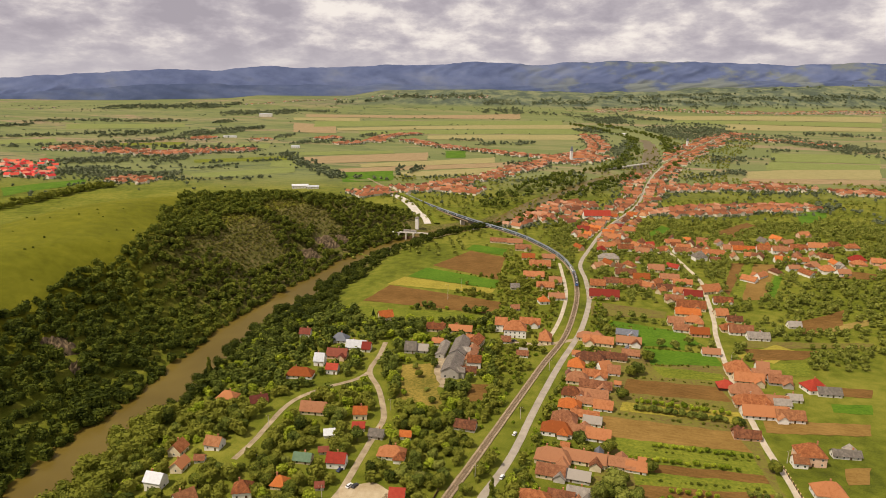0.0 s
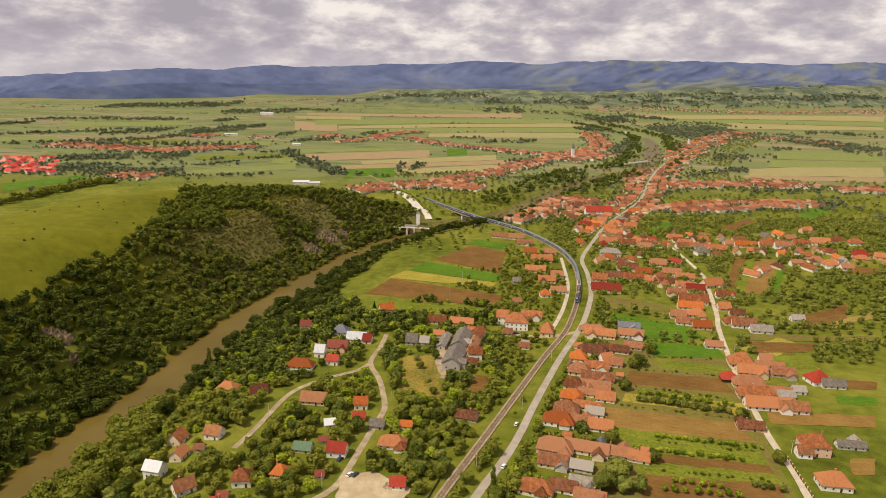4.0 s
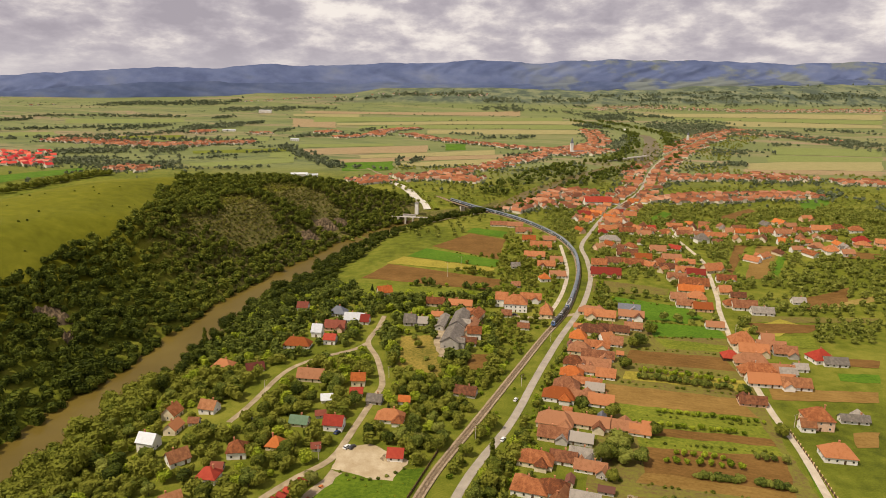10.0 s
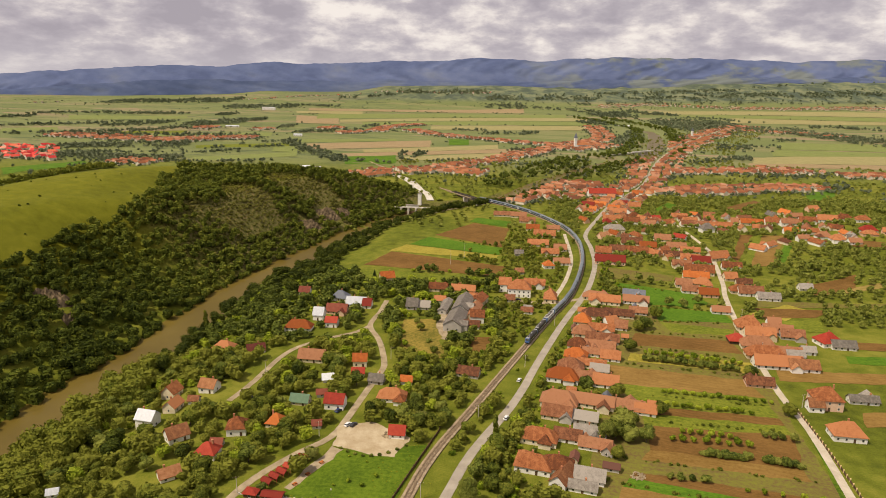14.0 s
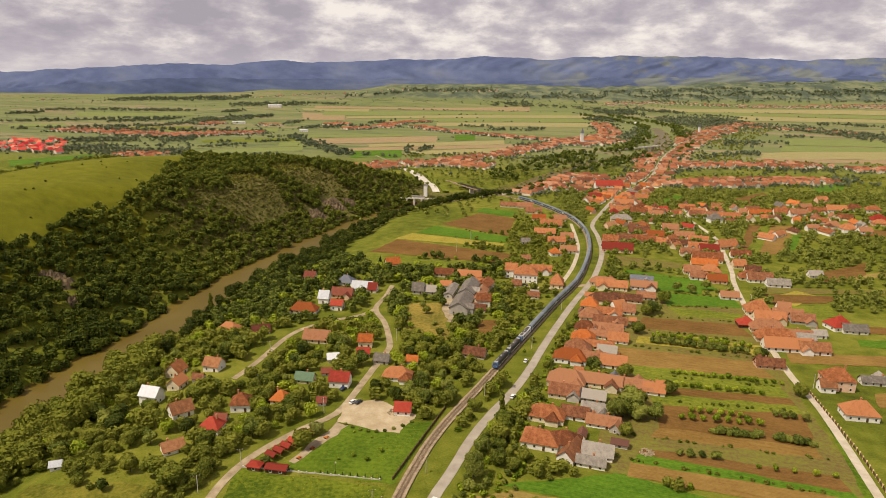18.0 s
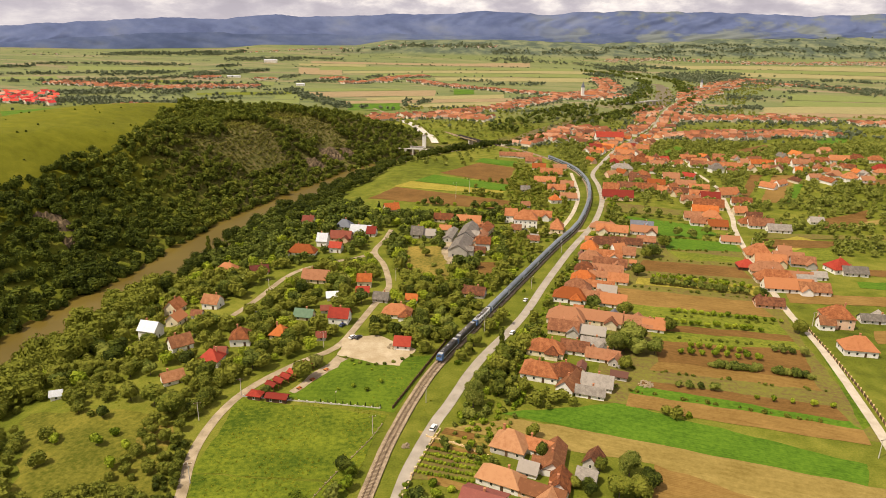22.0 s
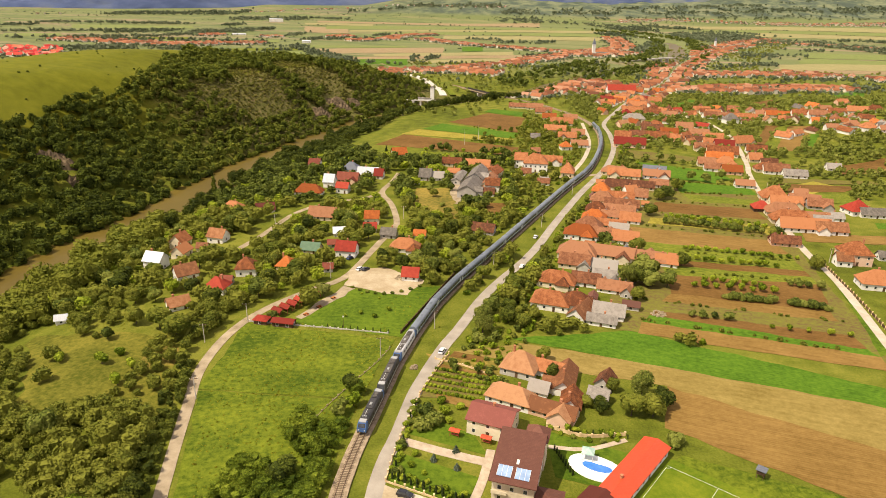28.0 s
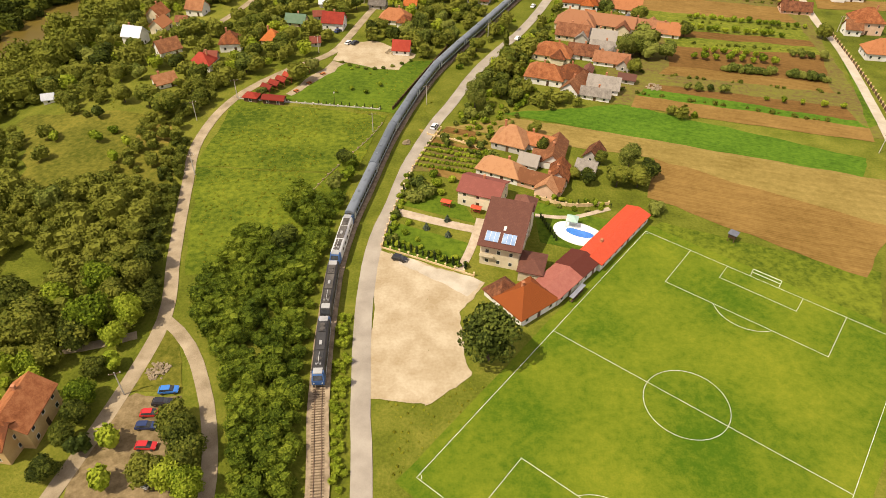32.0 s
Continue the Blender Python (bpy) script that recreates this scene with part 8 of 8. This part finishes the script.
def make_woods():
    def hill_wood(x, y):
        a, side = river_side(x, y)
        edge = np.array([14 * noise.noise(Vector((p * 0.03, q * 0.03, 2.0))) for p, q in zip(x, y)])
        rim = np.interp(y, [250, 360, 405, 431, 470, 505, 560, 600, 640, 700, 780], [-345, -308, -299, -294, -288, -284, -281, -287, -290, -302, -302])
        thin = np.array([noise.noise(Vector((p * 0.012, q * 0.012, 5.0))) for p, q in zip(x, y)])
        bare = (a > 30) & (a < 105) & (y > 545) & (y < 800) & (thin > 0.02)
        return (side > 0) & (a > -3) & (x > rim + edge) & (y < 915) & ~bare

    p = sow(11, 26000, -420, -60, 60, 915, hill_wood, 4.9)
    p = p[off_rocks(p)]
    near = p[:, 1] < 480
    grove("hill_woods", p[near], sizes_of(near.sum(), 1, 0.62, 1.15), WOOD_NEAR, "leaves_wood", "dense dark green deciduous woods on the hillside", "woods")
    grove("hill_woods_upper", p[~near], sizes_of((~near).sum(), 2, 0.55, 1.1), WOOD_MID, "leaves_wood", "dark green woods on the crest over the river", "woods")

    def scrub(x, y):
        a, side = river_side(x, y)
        return (side > 0) & (a > 24) & (a < 125) & (y > 535) & (y < 830) & (x > np.interp(y, [505, 560, 600, 640, 700, 780], [-258, -262, -268, -258, -285, -290]))

    p = sow(12, 12000, -330, -90, 535, 830, scrub, 2.7)
    p = p[off_rocks(p)]
    grove("hillside_scrub", p, sizes_of(len(p), 3, 0.6, 1.3), SCRUB, "leaves_scrub", "dry olive scrub on the steep bare slope", "scrub")
    # hedge behind the hilltop
    pts = np.repeat(spline([(-660, 900), (-640, 965), (-628, 1030), (-618, 1090), (-600, 1130)], 4.0), 2, 0)
    p = pts + np.random.default_rng(77).uniform(-9, 9, pts.shape)
    grove("hilltop_hedge", p, sizes_of(len(p), 33, 0.7, 1.35), WOOD_MID, "leaves_wood", "dark tree hedge behind the grassy hilltop", "hedge")
    # bushes on the grassy dome
    p = sow(31, 26, -400, -290, 430, 660, None, 6)
    grove("dome_bushes", p, sizes_of(len(p), 9, 0.3, 0.7), SCRUB, "leaves_wood", "scattered low bushes on the grassy hilltop", "bushes")

    def east_bank(x, y):
        a, side = river_side(x, y)
        reach = np.where(y < 330, 26, np.where(y < 420, 16, np.where(y < 560, 48, 34)))
        return (side < 0) & (a > np.where(y < 380, -1.5, 2)) & (a < reach) & (y < 1000)

    p = sow(13, 9000, -230, 120, 120, 1000, east_bank, 4.6)
    p = p[free_of(p, 1.5) & ~inside_fields(p[:, 0], p[:, 1])]
    tall = sizes_of(len(p), 4, 0.6, 1.2) * np.where(p[:, 1] < 350, 1.3, 1.0)
    low = p[:, 1] < 345
    grove("riverbank_trees", p[low], tall[low], WOOD_FINE, "leaves_wood", "dark alders along the river bank", "trees")
    grove("riverbank_willows", p[~low], tall[~low], WOOD_FINE, "leaves_garden", "willows and alders along the river bank", "trees")

    def up_bank(x, y):
        a, side = river_side(x, y)
        return (a > np.where(y > 1330, 20, np.where(y < 1180, 8, 0))) & (a < 56)

    p = sow(14, 9000, 0, 760, 1000, 2900, up_bank, 8.0)
    p = p[free_of(p, 2)]
    grove("upstream_trees", p, sizes_of(len(p), 5, 0.8, 1.4), WOOD_FAR, "leaves_mid", "green trees lining the upper river", "trees")

    # gardens of the riverside quarter
    def quarter(x, y):
        a, side = river_side(x, y)
        return (side < 0) & (a > 10) & patchy(x, y, 0.035, -0.42, 3.0)

    p = sow(15, 12000, -185, 30, 232, 530, quarter, 4.3)
    p = p[free_of(p, 1.3) & ~inside_fields(p[:, 0], p[:, 1])]
    pick = np.random.default_rng(3).random(len(p))
    near = p[:, 1] < 345
    chosen = near & (pick < 0.42)
    for (x, y), k in zip(p[chosen][:130], pick[chosen]):
        s = 0.5 + 0.55 * ((x * 3.7 + y * 1.3) % 1.0)
        tree(f"broad{int(k * 1000) % 4}", float(x), float(y), s, "leafy green garden tree among riverside houses", "tree", "tree", "garden trees")
    rest = p[~chosen]
    half = np.random.default_rng(4).random(len(rest)) < 0.75
    deep = half & (rest[:, 1] > 370)
    grove("garden_trees_back", rest[deep], sizes_of(deep.sum(), 6, 0.45, 1.0), WOOD_MID, "leaves_mid", "green shade trees in the back gardens", "trees")
    half &= ~deep
    light = ~half & ~deep
    grove("garden_trees", rest[half], sizes_of(half.sum(), 6, 0.45, 1.0), WOOD_NEAR, "leaves_garden", "green fruit and shade trees in the gardens", "trees")
    grove("garden_trees_light", rest[light], sizes_of(light.sum(), 7, 0.35, 0.85), WOOD_NEAR, "leaves_bright", "light green young trees in the gardens", "trees")

    # thickets between lane and rails
    def thicket(x, y):
        lo = np.interp(y, [40, 63, 95, 118, 140, 160, 180], [-40, -44, -56, -65, -60, -49, -40])
        hi = np.interp(y, [40, 63, 118, 140, 180], [-21.5, -26.5, -33.8, -35, -32.5])
        return (x > lo) & (x < hi)

    p = sow(16, 5000, -64, -20, 42, 178, thicket, 2.0)
    p = p[free_of(p, -0.6) & patchy(p[:, 0], p[:, 1], 0.05, np.where(p[:, 1] > 140, 0.0, -0.9), 1.0)]
    grove("trackside_thicket", p, sizes_of(len(p), 8, 0.27, 0.62), THICKET, "leaves_thicket", "bright green thicket beside the railway", "bushes")

    def verge(x, y):
        lo = np.interp(y, [40, 63, 86, 110], [-18.5, -21.5, -25.0, -27.2])
        hi = np.interp(y, [40, 63, 86, 110], [-16.5, -19.0, -22.0, -24.6])
        return (x > lo) & (x < hi)

    p = sow(17, 1200, -28, -14, 42, 112, verge, 1.3)
    grove("verge_bushes", p, sizes_of(len(p), 10, 0.13, 0.27), THICKET, "leaves_bright", "green bushes between railway and road", "bushes")

    # woods west of the lane
    def west(x, y):
        a, side = river_side(x, y)
        return (side < 0) & (a > 4) & patchy(x, y, 0.04, -0.25, 8.0)

    p = sow(18, 4200, -200, -70, 40, 168, west, 3.5)
    p = p[free_of(p, 2.0) & ~inside_fields(p[:, 0], p[:, 1])]
    dense = (p[:, 0] < -76) & (p[:, 1] > 92) & (p[:, 1] < 168)
    grove("lane_woods", p[dense], sizes_of(dense.sum(), 11, 0.5, 0.95), WOOD_FINE, "leaves_garden", "mixed woods beside the lane", "woods")
    grove("lane_trees", p[~dense], sizes_of((~dense).sum(), 12, 0.35, 0.7), WOOD_FINE, "leaves_bright", "light green young trees beside the lane", "trees")
    p = sow(19, 500, -175, -92, 168, 232, lambda x, y: patchy(x, y, 0.045, 0.0, 2.0), 4.5)
    p = p[free_of(p, 1.5) & (~inside_fields(p[:, 0], p[:, 1]) | (np.arange(len(p)) % 23 == 0))]
    grove("clearing_trees", p, sizes_of(len(p), 13, 0.35, 0.8), WOOD_FINE, "leaves_garden", "bushy trees round the dry clearing", "trees")
    p = sow(20, 400, -110, -84, 170, 245, None, 4.0)
    p = p[free_of(p, 0.8) & (p[:, 0] < np.interp(p[:, 1], [170, 200, 225, 245], [-90, -93, -88, -78]))]
    grove("lane_hedge", p, sizes_of(len(p), 14, 0.3, 0.6), WOOD_FINE, "leaves_garden", "overgrown hedge beside the gravel lane", "hedge")

    def lane_edge(x, y):
        mid = np.interp(y, [60, 82, 108, 132, 165, 187], [-74.5, -71, -69.5, -75.5, -83, -87.6])
        return (x < mid - 2.6) & (x > mid - 8.5)

    p = sow(47, 1500, -100, -70, 112, 190, lane_edge, 1.7)
    p = p[patchy(p[:, 0], p[:, 1], 0.06, -0.3, 4.0)]
    grove("lane_bushes", p, sizes_of(len(p), 48, 0.18, 0.42), THICKET, "leaves_garden", "green bushes growing up to the lane", "bushes")

    # tufts in the meadows
    p = np.vstack([sow(41, 5200, -88, -30, 128, 222, lambda x, y: patchy(x, y, 0.08, -0.22, 2.0), 0.7), sow(42, 900, -152, -90, 165, 225, lambda x, y: patchy(x, y, 0.08, 0.1, 2.0), 0.9), sow(43, 500, -30, 8, 66, 92, None, 1.0), sow(44, 700, -34, -8, 160, 300, None, 1.0)])
    p = p[free_of(p, 0.4) & ~inside_fields(p[:, 0], p[:, 1], ("meadow_grass", "lawn", "dry_grass"))]
    grove("meadow_tufts", p, sizes_of(len(p), 22, 0.3, 0.7), TUFT, "grass_tuft", "tall grass and weeds in the rough meadows", "grass")

    # gardens east of the road
    p = sow(21, 7000, 0, 130, 215, 700, lambda x, y: patchy(x, y, 0.045, -0.30, 6.0), 3.4)
    p = p[free_of(p, 0.9) & ~inside_fields(p[:, 0], p[:, 1])]
    half = np.random.default_rng(14).random(len(p)) < 0.65
    grove("east_garden_trees", p[half], sizes_of(half.sum(), 15, 0.28, 0.75), WOOD_MID, "leaves_garden", "green trees behind the roadside houses", "trees")
    grove("east_garden_shrubs", p[~half], sizes_of((~half).sum(), 16, 0.5, 1.1), SCRUB, "leaves_bright", "light green shrubs in the yards", "bushes")

    # front gardens between the road and the houses
    def front(x, y):
        d, side = line_distance(x, y, spline(ROAD, 12))
        mid = np.interp(y, spline(ROAD, 12)[:, 1], spline(ROAD, 12)[:, 0])
        return (x > mid) & (d > 5.5) & (d < 26)

    p = sow(26, 16000, -20, 130, 185, 620, front, 2.9)
    p = p[free_of(p, 0.4)]
    half = np.random.default_rng(24).random(len(p)) < 0.5
    grove("front_garden_trees", p[half], sizes_of(half.sum(), 25, 0.20, 0.48), WOOD_MID, "leaves_mid", "leafy trees in the front gardens along the road", "trees")
    grove("front_garden_shrubs", p[~half], sizes_of((~half).sum(), 26, 0.5, 1.2), SCRUB, "leaves_bright", "light green shrubs in the front gardens", "bushes")

    # slopes and yards further east and north
    p = sow(22, 7000, 120, 560, 420, 900, lambda x, y: patchy(x, y, 0.02, -0.34, 4.0), 4.9)
    p = p[free_of(p, 1.8) & ~inside_fields(p[:, 0], p[:, 1])]
    grove("east_slope_trees", p, sizes_of(len(p), 17, 0.4, 0.9), WOOD_FAR, "leaves_mid", "orchards and groves climbing the eastern slope", "trees")
    p = sow(23, 13000, -120, 1100, 700, 2400, lambda x, y: patchy(x, y, 0.012, -0.14, 9.0) & ((y < 1350) | (np.abs(x - np.interp(y, [1300, 1669, 2368], [390, 545, 942])) < 150)), 7.2)
    p = p[free_of(p, 0.6) & ~inside_fields(p[:, 0], p[:, 1])]
    grove("village_trees", p, sizes_of(len(p), 18, 0.5, 1.0), WOOD_PLAIN, "leaves_mid", "trees between the village streets", "trees")

    # scattered hedges over the plain
    def plain(x, y):
        band = np.array([noise.noise(Vector((q[0] * 0.0016, q[1] * 0.0062, 3.3))) for q in zip(x, y)])
        return band > 0.20

    p = sow(24, 7000, -2600, 2600, 950, 4000, plain, 9.3)
    p = p[free_of(p, 2.0) & ~inside_fields(p[:, 0], p[:, 1])]
    grove("plain_hedges", p, sizes_of(len(p), 19, 0.5, 1.2), WOOD_PLAIN, "leaves_haze", "hedgerow trees scattered over the valley plain", "trees")
    # gaps in the street fronts and yards of the far villages
    rng = np.random.default_rng(61)
    far = np.array([(h[0], h[1]) for h in FAR_HOUSES + RED_QUARTER])
    p = np.repeat(far, 6, 0) + rng.normal(0, 14, (6 * len(far), 2)) - np.array([0, 6.0])
    p = p[free_of(p, 1.0)]
    grove("far_yard_trees", p, sizes_of(len(p), 62, 0.45, 0.9), WOOD_PLAIN, "leaves_haze", "trees in the yards of the distant villages", "trees")

    # hedge lines across the gardens
    lines = [((62, 238), (140, 216)), ((66, 256), (150, 240)), ((92, 287), (160, 279)), ((104, 314), (164, 304)), ((100, 352), (170, 338)), ((114, 377), (174, 362)), ((120, 402), (178, 396)), ((136, 424), (182, 422)), ((126, 456), (186, 446)), ((130, 500), (190, 486)), ((125, 520), (200, 505))]
    pts, rng = [], np.random.default_rng(8)
    for a, b in lines:
        n = int(math.dist(a, b) / 2.4)
        for k in range(n):
            if rng.random() < 0.6:
                f = k / n
                pts.append((a[0] + (b[0] - a[0]) * f + rng.uniform(-1.2, 1.2), a[1] + (b[1] - a[1]) * f + rng.uniform(-0.8, 0.8)))
    p = np.array(pts)
    grove("garden_hedges", p, sizes_of(len(p), 21, 0.35, 0.8), SCRUB, "leaves_garden", "low hedges between the garden strips", "hedge")


def orchard(x0, y0, x1, y1, n, key="fruit0", size=0.8, label="small fruit tree in the tilled garden strip"):
    for k in range(n):
        f = (k + 0.5) / n
        x, y = x0 + (x1 - x0) * f + 0.7 * math.sin(k * 5.1), y0 + (y1 - y0) * f + 0.6 * math.sin(k * 3.3)
        tree(key, x, y, size * (1.0 + 0.5 * ((k * 0.618) % 1.0)), label, "fruit tree", "fruit_tree", "orchard rows")


orchard(97, 270, 135, 266, 8)
orchard(108, 259, 129, 255.5, 7, "bush1", 1.1)
orchard(133.5, 255, 148, 250.7, 6, "bush1", 1.1)
orchard(87, 240.6, 105, 238, 4, "fruit2", 0.75)
orchard(114, 233, 147, 226.7, 5, "fruit0", 0.55)
orchard(104, 277, 128, 272.7, 6, "fruit0", 0.75)
orchard(141, 275.8, 156, 271, 4, "fruit2", 0.8)
orchard(92, 305, 148, 296, 14, "fruit0", 0.7)
orchard(108, 318, 162, 308, 16, "fruit1", 0.6)
orchard(109, 359.5, 160, 345.3, 16, "fruit2", 0.9)
orchard(112, 368, 165, 354, 16, "fruit0", 0.8)
for x, y, key, s in ((8.5, 98.5, "walnut", 1.4), (55.3, 181.2, "walnut", 0.85), (50, 171, "broad3", 0.9), (56.5, 171, "broad0", 0.95), (60.5, 176, "broad1", 0.8), (6, 219, "walnut", 0.95), (4.5, 213.5, "bush1", 1.6), (16, 229, "broad1", 0.8), (21.5, 225.5, "broad0", 0.75), (68.7, 266.5, "walnut", 0.95), (78.1, 276, "broad2", 1.25), (74, 271, "broad0", 1.15), (80, 268, "broad2", 0.9), (84, 283, "broad0", 0.9), (71, 254, "broad1", 0.7), (26.6, 201, "broad3", 0.6), (28.9, 190, "broad0", 0.62), (41.3, 172, "broad3", 0.62), (37.5, 175, "broad0", 0.5), (46.9, 184, "broad1", 0.55), (59.2, 157.5, "bush1", 1.5), (19.4, 270.6, "poplar", 0.75), (-113, 213.5, "broad3", 1.1), (-123.6, 217, "broad0", 0.9), (-103.5, 206, "broad3", 1.1), (-107.5, 211.5, "broad0", 1.0), (-117, 149, "broad2", 0.9), (-110, 176, "fruit0", 1.2), (-121, 188, "fruit1", 1.2), (-64.9, 503, "conifer", 1.1), (-32.2, 307, "conifer", 0.9), (-166, 409, "poplar", 1.0), (-56.1, 77.8, "fine2", 0.85), (-52.4, 74.3, "fine0", 1.05), (-50, 69.6, "fine2", 1.0), (-52, 64.6, "fine1", 0.9), (-47.8, 62.3, "fine1", 0.9), (-56.9, 65.6, "fine2", 0.9), (-67.4, 73, "fruit1", 1.5), (-65.2, 64.1, "fruit1", 1.4), (-76.9, 82.6, "fine1", 0.85), (-76.4, 77.6, "fine0", 0.8), (-76.4, 72.9, "fine0", 0.8), (-76.6, 65.4, "fine2", 0.75), (-92.4, 90.3, "fine1", 0.75), (-77.9, 90.2, "fine2", 0.7), (-74.9, 92.5, "fruit0", 1.3), (-72.6, 71, "fruit2", 1.2), (-73.5, 111, "fine0", 0.8), (-76, 105.5, "fine1", 0.95), (-82, 111, "fine2", 1.0), (-80, 119, "fine0", 1.0), (-87, 116, "fine1", 1.1), (-79.5, 126, "fine2", 0.9), (-104.7, 108, "fine0", 1.5), (-96.8, 101, "fine2", 1.5), (-95.3, 109, "fine1", 1.1), (-86.1, 98.6, "fine2", 1.0), (-83.8, 103.4, "fine1", 1.25), (-78.2, 107.4, "fine1", 0.9), (-77.4, 99.4, "fine1", 0.8), (-36, 177.9, "broad3", 0.72), (-37.2, 165.6, "fruit2", 1.4), (-33.5, 169.8, "fruit0", 1.3), (-45.9, 135.6, "broad3", 0.9), (-22, 397, "broad1", 0.65), (-30, 371, "fruit0", 1.2), (-25, 410, "fruit2", 1.2), (-12, 362, "broad0", 0.6), (-33, 392, "bush0", 1.0), (-16, 378, "bush1", 1.1), (-137, 190, "fruit1", 1.1), (-128, 205, "fruit2", 1.2), (-118, 194, "bush0", 1.2), (-110, 186, "fruit0", 1.0), (-140, 210, "broad1", 0.6), (125, 409, "broad2", 1.1), (106, 373, "broad0", 1.0), (70, 320, "broad2", 0.9), (84, 311, "broad1", 1.0), (80, 273, "broad0", 0.9), (87, 268, "broad2", 0.95), (101, 294, "broad1", 0.8), (164, 341, "broad0", 0.8), (138, 430, "broad3", 1.0), (119, 405, "broad0", 0.9), (163.9, 295.5, "broad0", 0.9), (165.5, 341, "broad2", 0.7)):
    tree(key, x, y, s)
make_woods()
BELTS = []


def belt(x0, y0, x1, y1, half, density):
    """A belt of trees or a copse between two points; far ones are sown as larger clumps."""
    rng = np.random.default_rng(1000 + len(BELTS))
    long = math.hypot(x1 - x0, y1 - y0)
    gap = 6.0 + 0.0031 * math.hypot(x0, y0)
    count = int(long * 2 * half * density / gap**2) + 2
    f = rng.random(count)
    u, v = np.array([x1 - x0, y1 - y0]) / long, np.array([0.0, 1.0])
    p = np.array([x0, y0]) + np.outer(f * long, u) + np.outer(rng.normal(0, 0.55, count) * half, v) + rng.normal(0, 5, (count, 2))
    p = p[patchy(p[:, 0], p[:, 1], 0.011, -0.28 if density > 0.7 else -0.05, len(BELTS))]
    p = p[free_of(p, 1.0)]
    d, _ = line_distance(p[:, 0], p[:, 1], RIVER_LINE)
    p = p[d > 30]
    BELTS.append(len(p))
    if len(p):
        grove("tree_belt", p, sizes_of(len(p), len(BELTS), 0.6, 1.25) * gap / 10.0, WOOD_PLAIN, "leaves_haze", "belt of green trees across the valley plain", "trees")


belt(-1950, 3695, -1286, 3889, 188, 0.9)
belt(-1161, 3334, -849, 3490, 152, 0.9)
belt(-948, 3609, -647, 3637, 62, 0.75)
belt(-904, 2275, -806, 2423, 96, 0.9)
belt(-1004, 2793, -943, 2804, 88, 0.9)
belt(-1683, 2421, -1624, 2526, 60, 0.75)
belt(-1737, 2668, -1581, 2803, 46, 0.75)
belt(-1581, 2803, -1147, 2804, 64, 0.75)
belt(-1111, 2125, -986, 2261, 108, 0.75)
belt(-886, 1988, -826, 2053, 57, 0.75)
belt(-1268, 2080, -1159, 2219, 75, 0.75)
belt(-1370, 1964, -1267, 2048, 36, 0.75)
belt(-1189, 1700, -1071, 1777, 30, 0.75)
belt(-1071, 1777, -865, 1903, 44, 0.75)
belt(-883, 2152, -745, 2298, 101, 0.75)
belt(-806, 2423, -723, 2498, 82, 0.75)
belt(-573, 2134, -537, 2214, 72, 0.9)
belt(-1057, 1728, -540, 1754, 54, 0.75)
belt(-875, 1446, -630, 1526, 60, 1.6)
belt(-792, 1286, -538, 1297, 60, 1.6)
belt(-552, 1333, -480, 1430, 15, 0.75)
belt(-546, 1442, -518, 1547, 18, 0.75)
belt(-469, 1611, -396, 1655, 22, 0.75)
belt(-470, 1479, -406, 1527, 18, 0.75)
belt(-498, 1199, -358, 1260, 16, 0.75)
belt(-694, 1211, -495, 1192, 22, 0.75)
belt(-474, 1916, -294, 2035, 28, 0.75)
belt(-726, 4087, -385, 4133, 44, 0.75)
belt(-396, 4251, 174, 4259, 81, 0.9)
belt(-312, 2156, -230, 2257, 45, 0.75)
belt(68, 1971, 243, 2040, 36, 0.9)
belt(-17, 2104, 89, 2087, 28, 0.75)
belt(-437, 1646, -229, 1270, 43, 0.9)
belt(-229, 1270, -116, 1243, 21, 0.75)
belt(-116, 1243, -120, 1444, 10, 0.75)
belt(-101, 1254, -77, 1451, 14, 0.9)
belt(-54, 1286, 46, 1300, 13, 0.75)
belt(156, 3768, 381, 3806, 102, 0.9)
belt(375, 3737, 584, 3676, 62, 0.5)
belt(576, 3621, 1005, 3430, 110, 0.5)
belt(116, 1492, 202, 1567, 37, 0.5)
belt(74, 1207, 190, 1295, 18, 0.5)
belt(637, 3163, 831, 3307, 224, 0.9)
belt(450, 2425, 639, 2620, 184, 0.5)
belt(881, 3632, 1045, 3199, 152, 0.5)
belt(743, 2450, 1090, 2651, 310, 0.9)
belt(643, 2057, 647, 1817, 56, 0.5)
belt(1058, 3006, 1207, 2941, 116, 0.5)
belt(398, 1669, 554, 2081, 70, 0.9)
belt(218, 1334, 336, 1396, 18, 0.5)
belt(1006, 2443, 1238, 2418, 100, 0.5)
belt(1074, 2091, 1242, 1948, 236, 0.9)
belt(1285, 2689, 1603, 2527, 98, 0.5)
belt(626, 1639, 798, 1779, 75, 0.5)
belt(866, 1937, 979, 1902, 47, 0.5)
belt(468, 1335, 644, 1454, 40, 0.5)
belt(562, 1263, 685, 1234, 20, 0.5)
belt(579, 1013, 626, 951, 62, 0.9)
belt(616, 1105, 746, 1152, 20, 0.5)
belt(379, 1127, 658, 1148, 20, 0.5)
belt(335, 991, 569, 1002, 14, 0.5)
belt(620, 3915, 2501, 3985, 62, 0.5)
belt(989, 4103, 2638, 4216, 84, 0.9)
belt(852, 4279, 1767, 4358, 48, 0.9)
belt(1787, 4413, 2911, 4671, 23, 0.5)
belt(166, 4040, 859, 4136, 82, 0.9)


def motions():
    behind = 0.0
    for ob, length in TRAIN:
        walk(ob, vehicle_rows(behind + length / 2, length / 2))
        behind += length


motions()
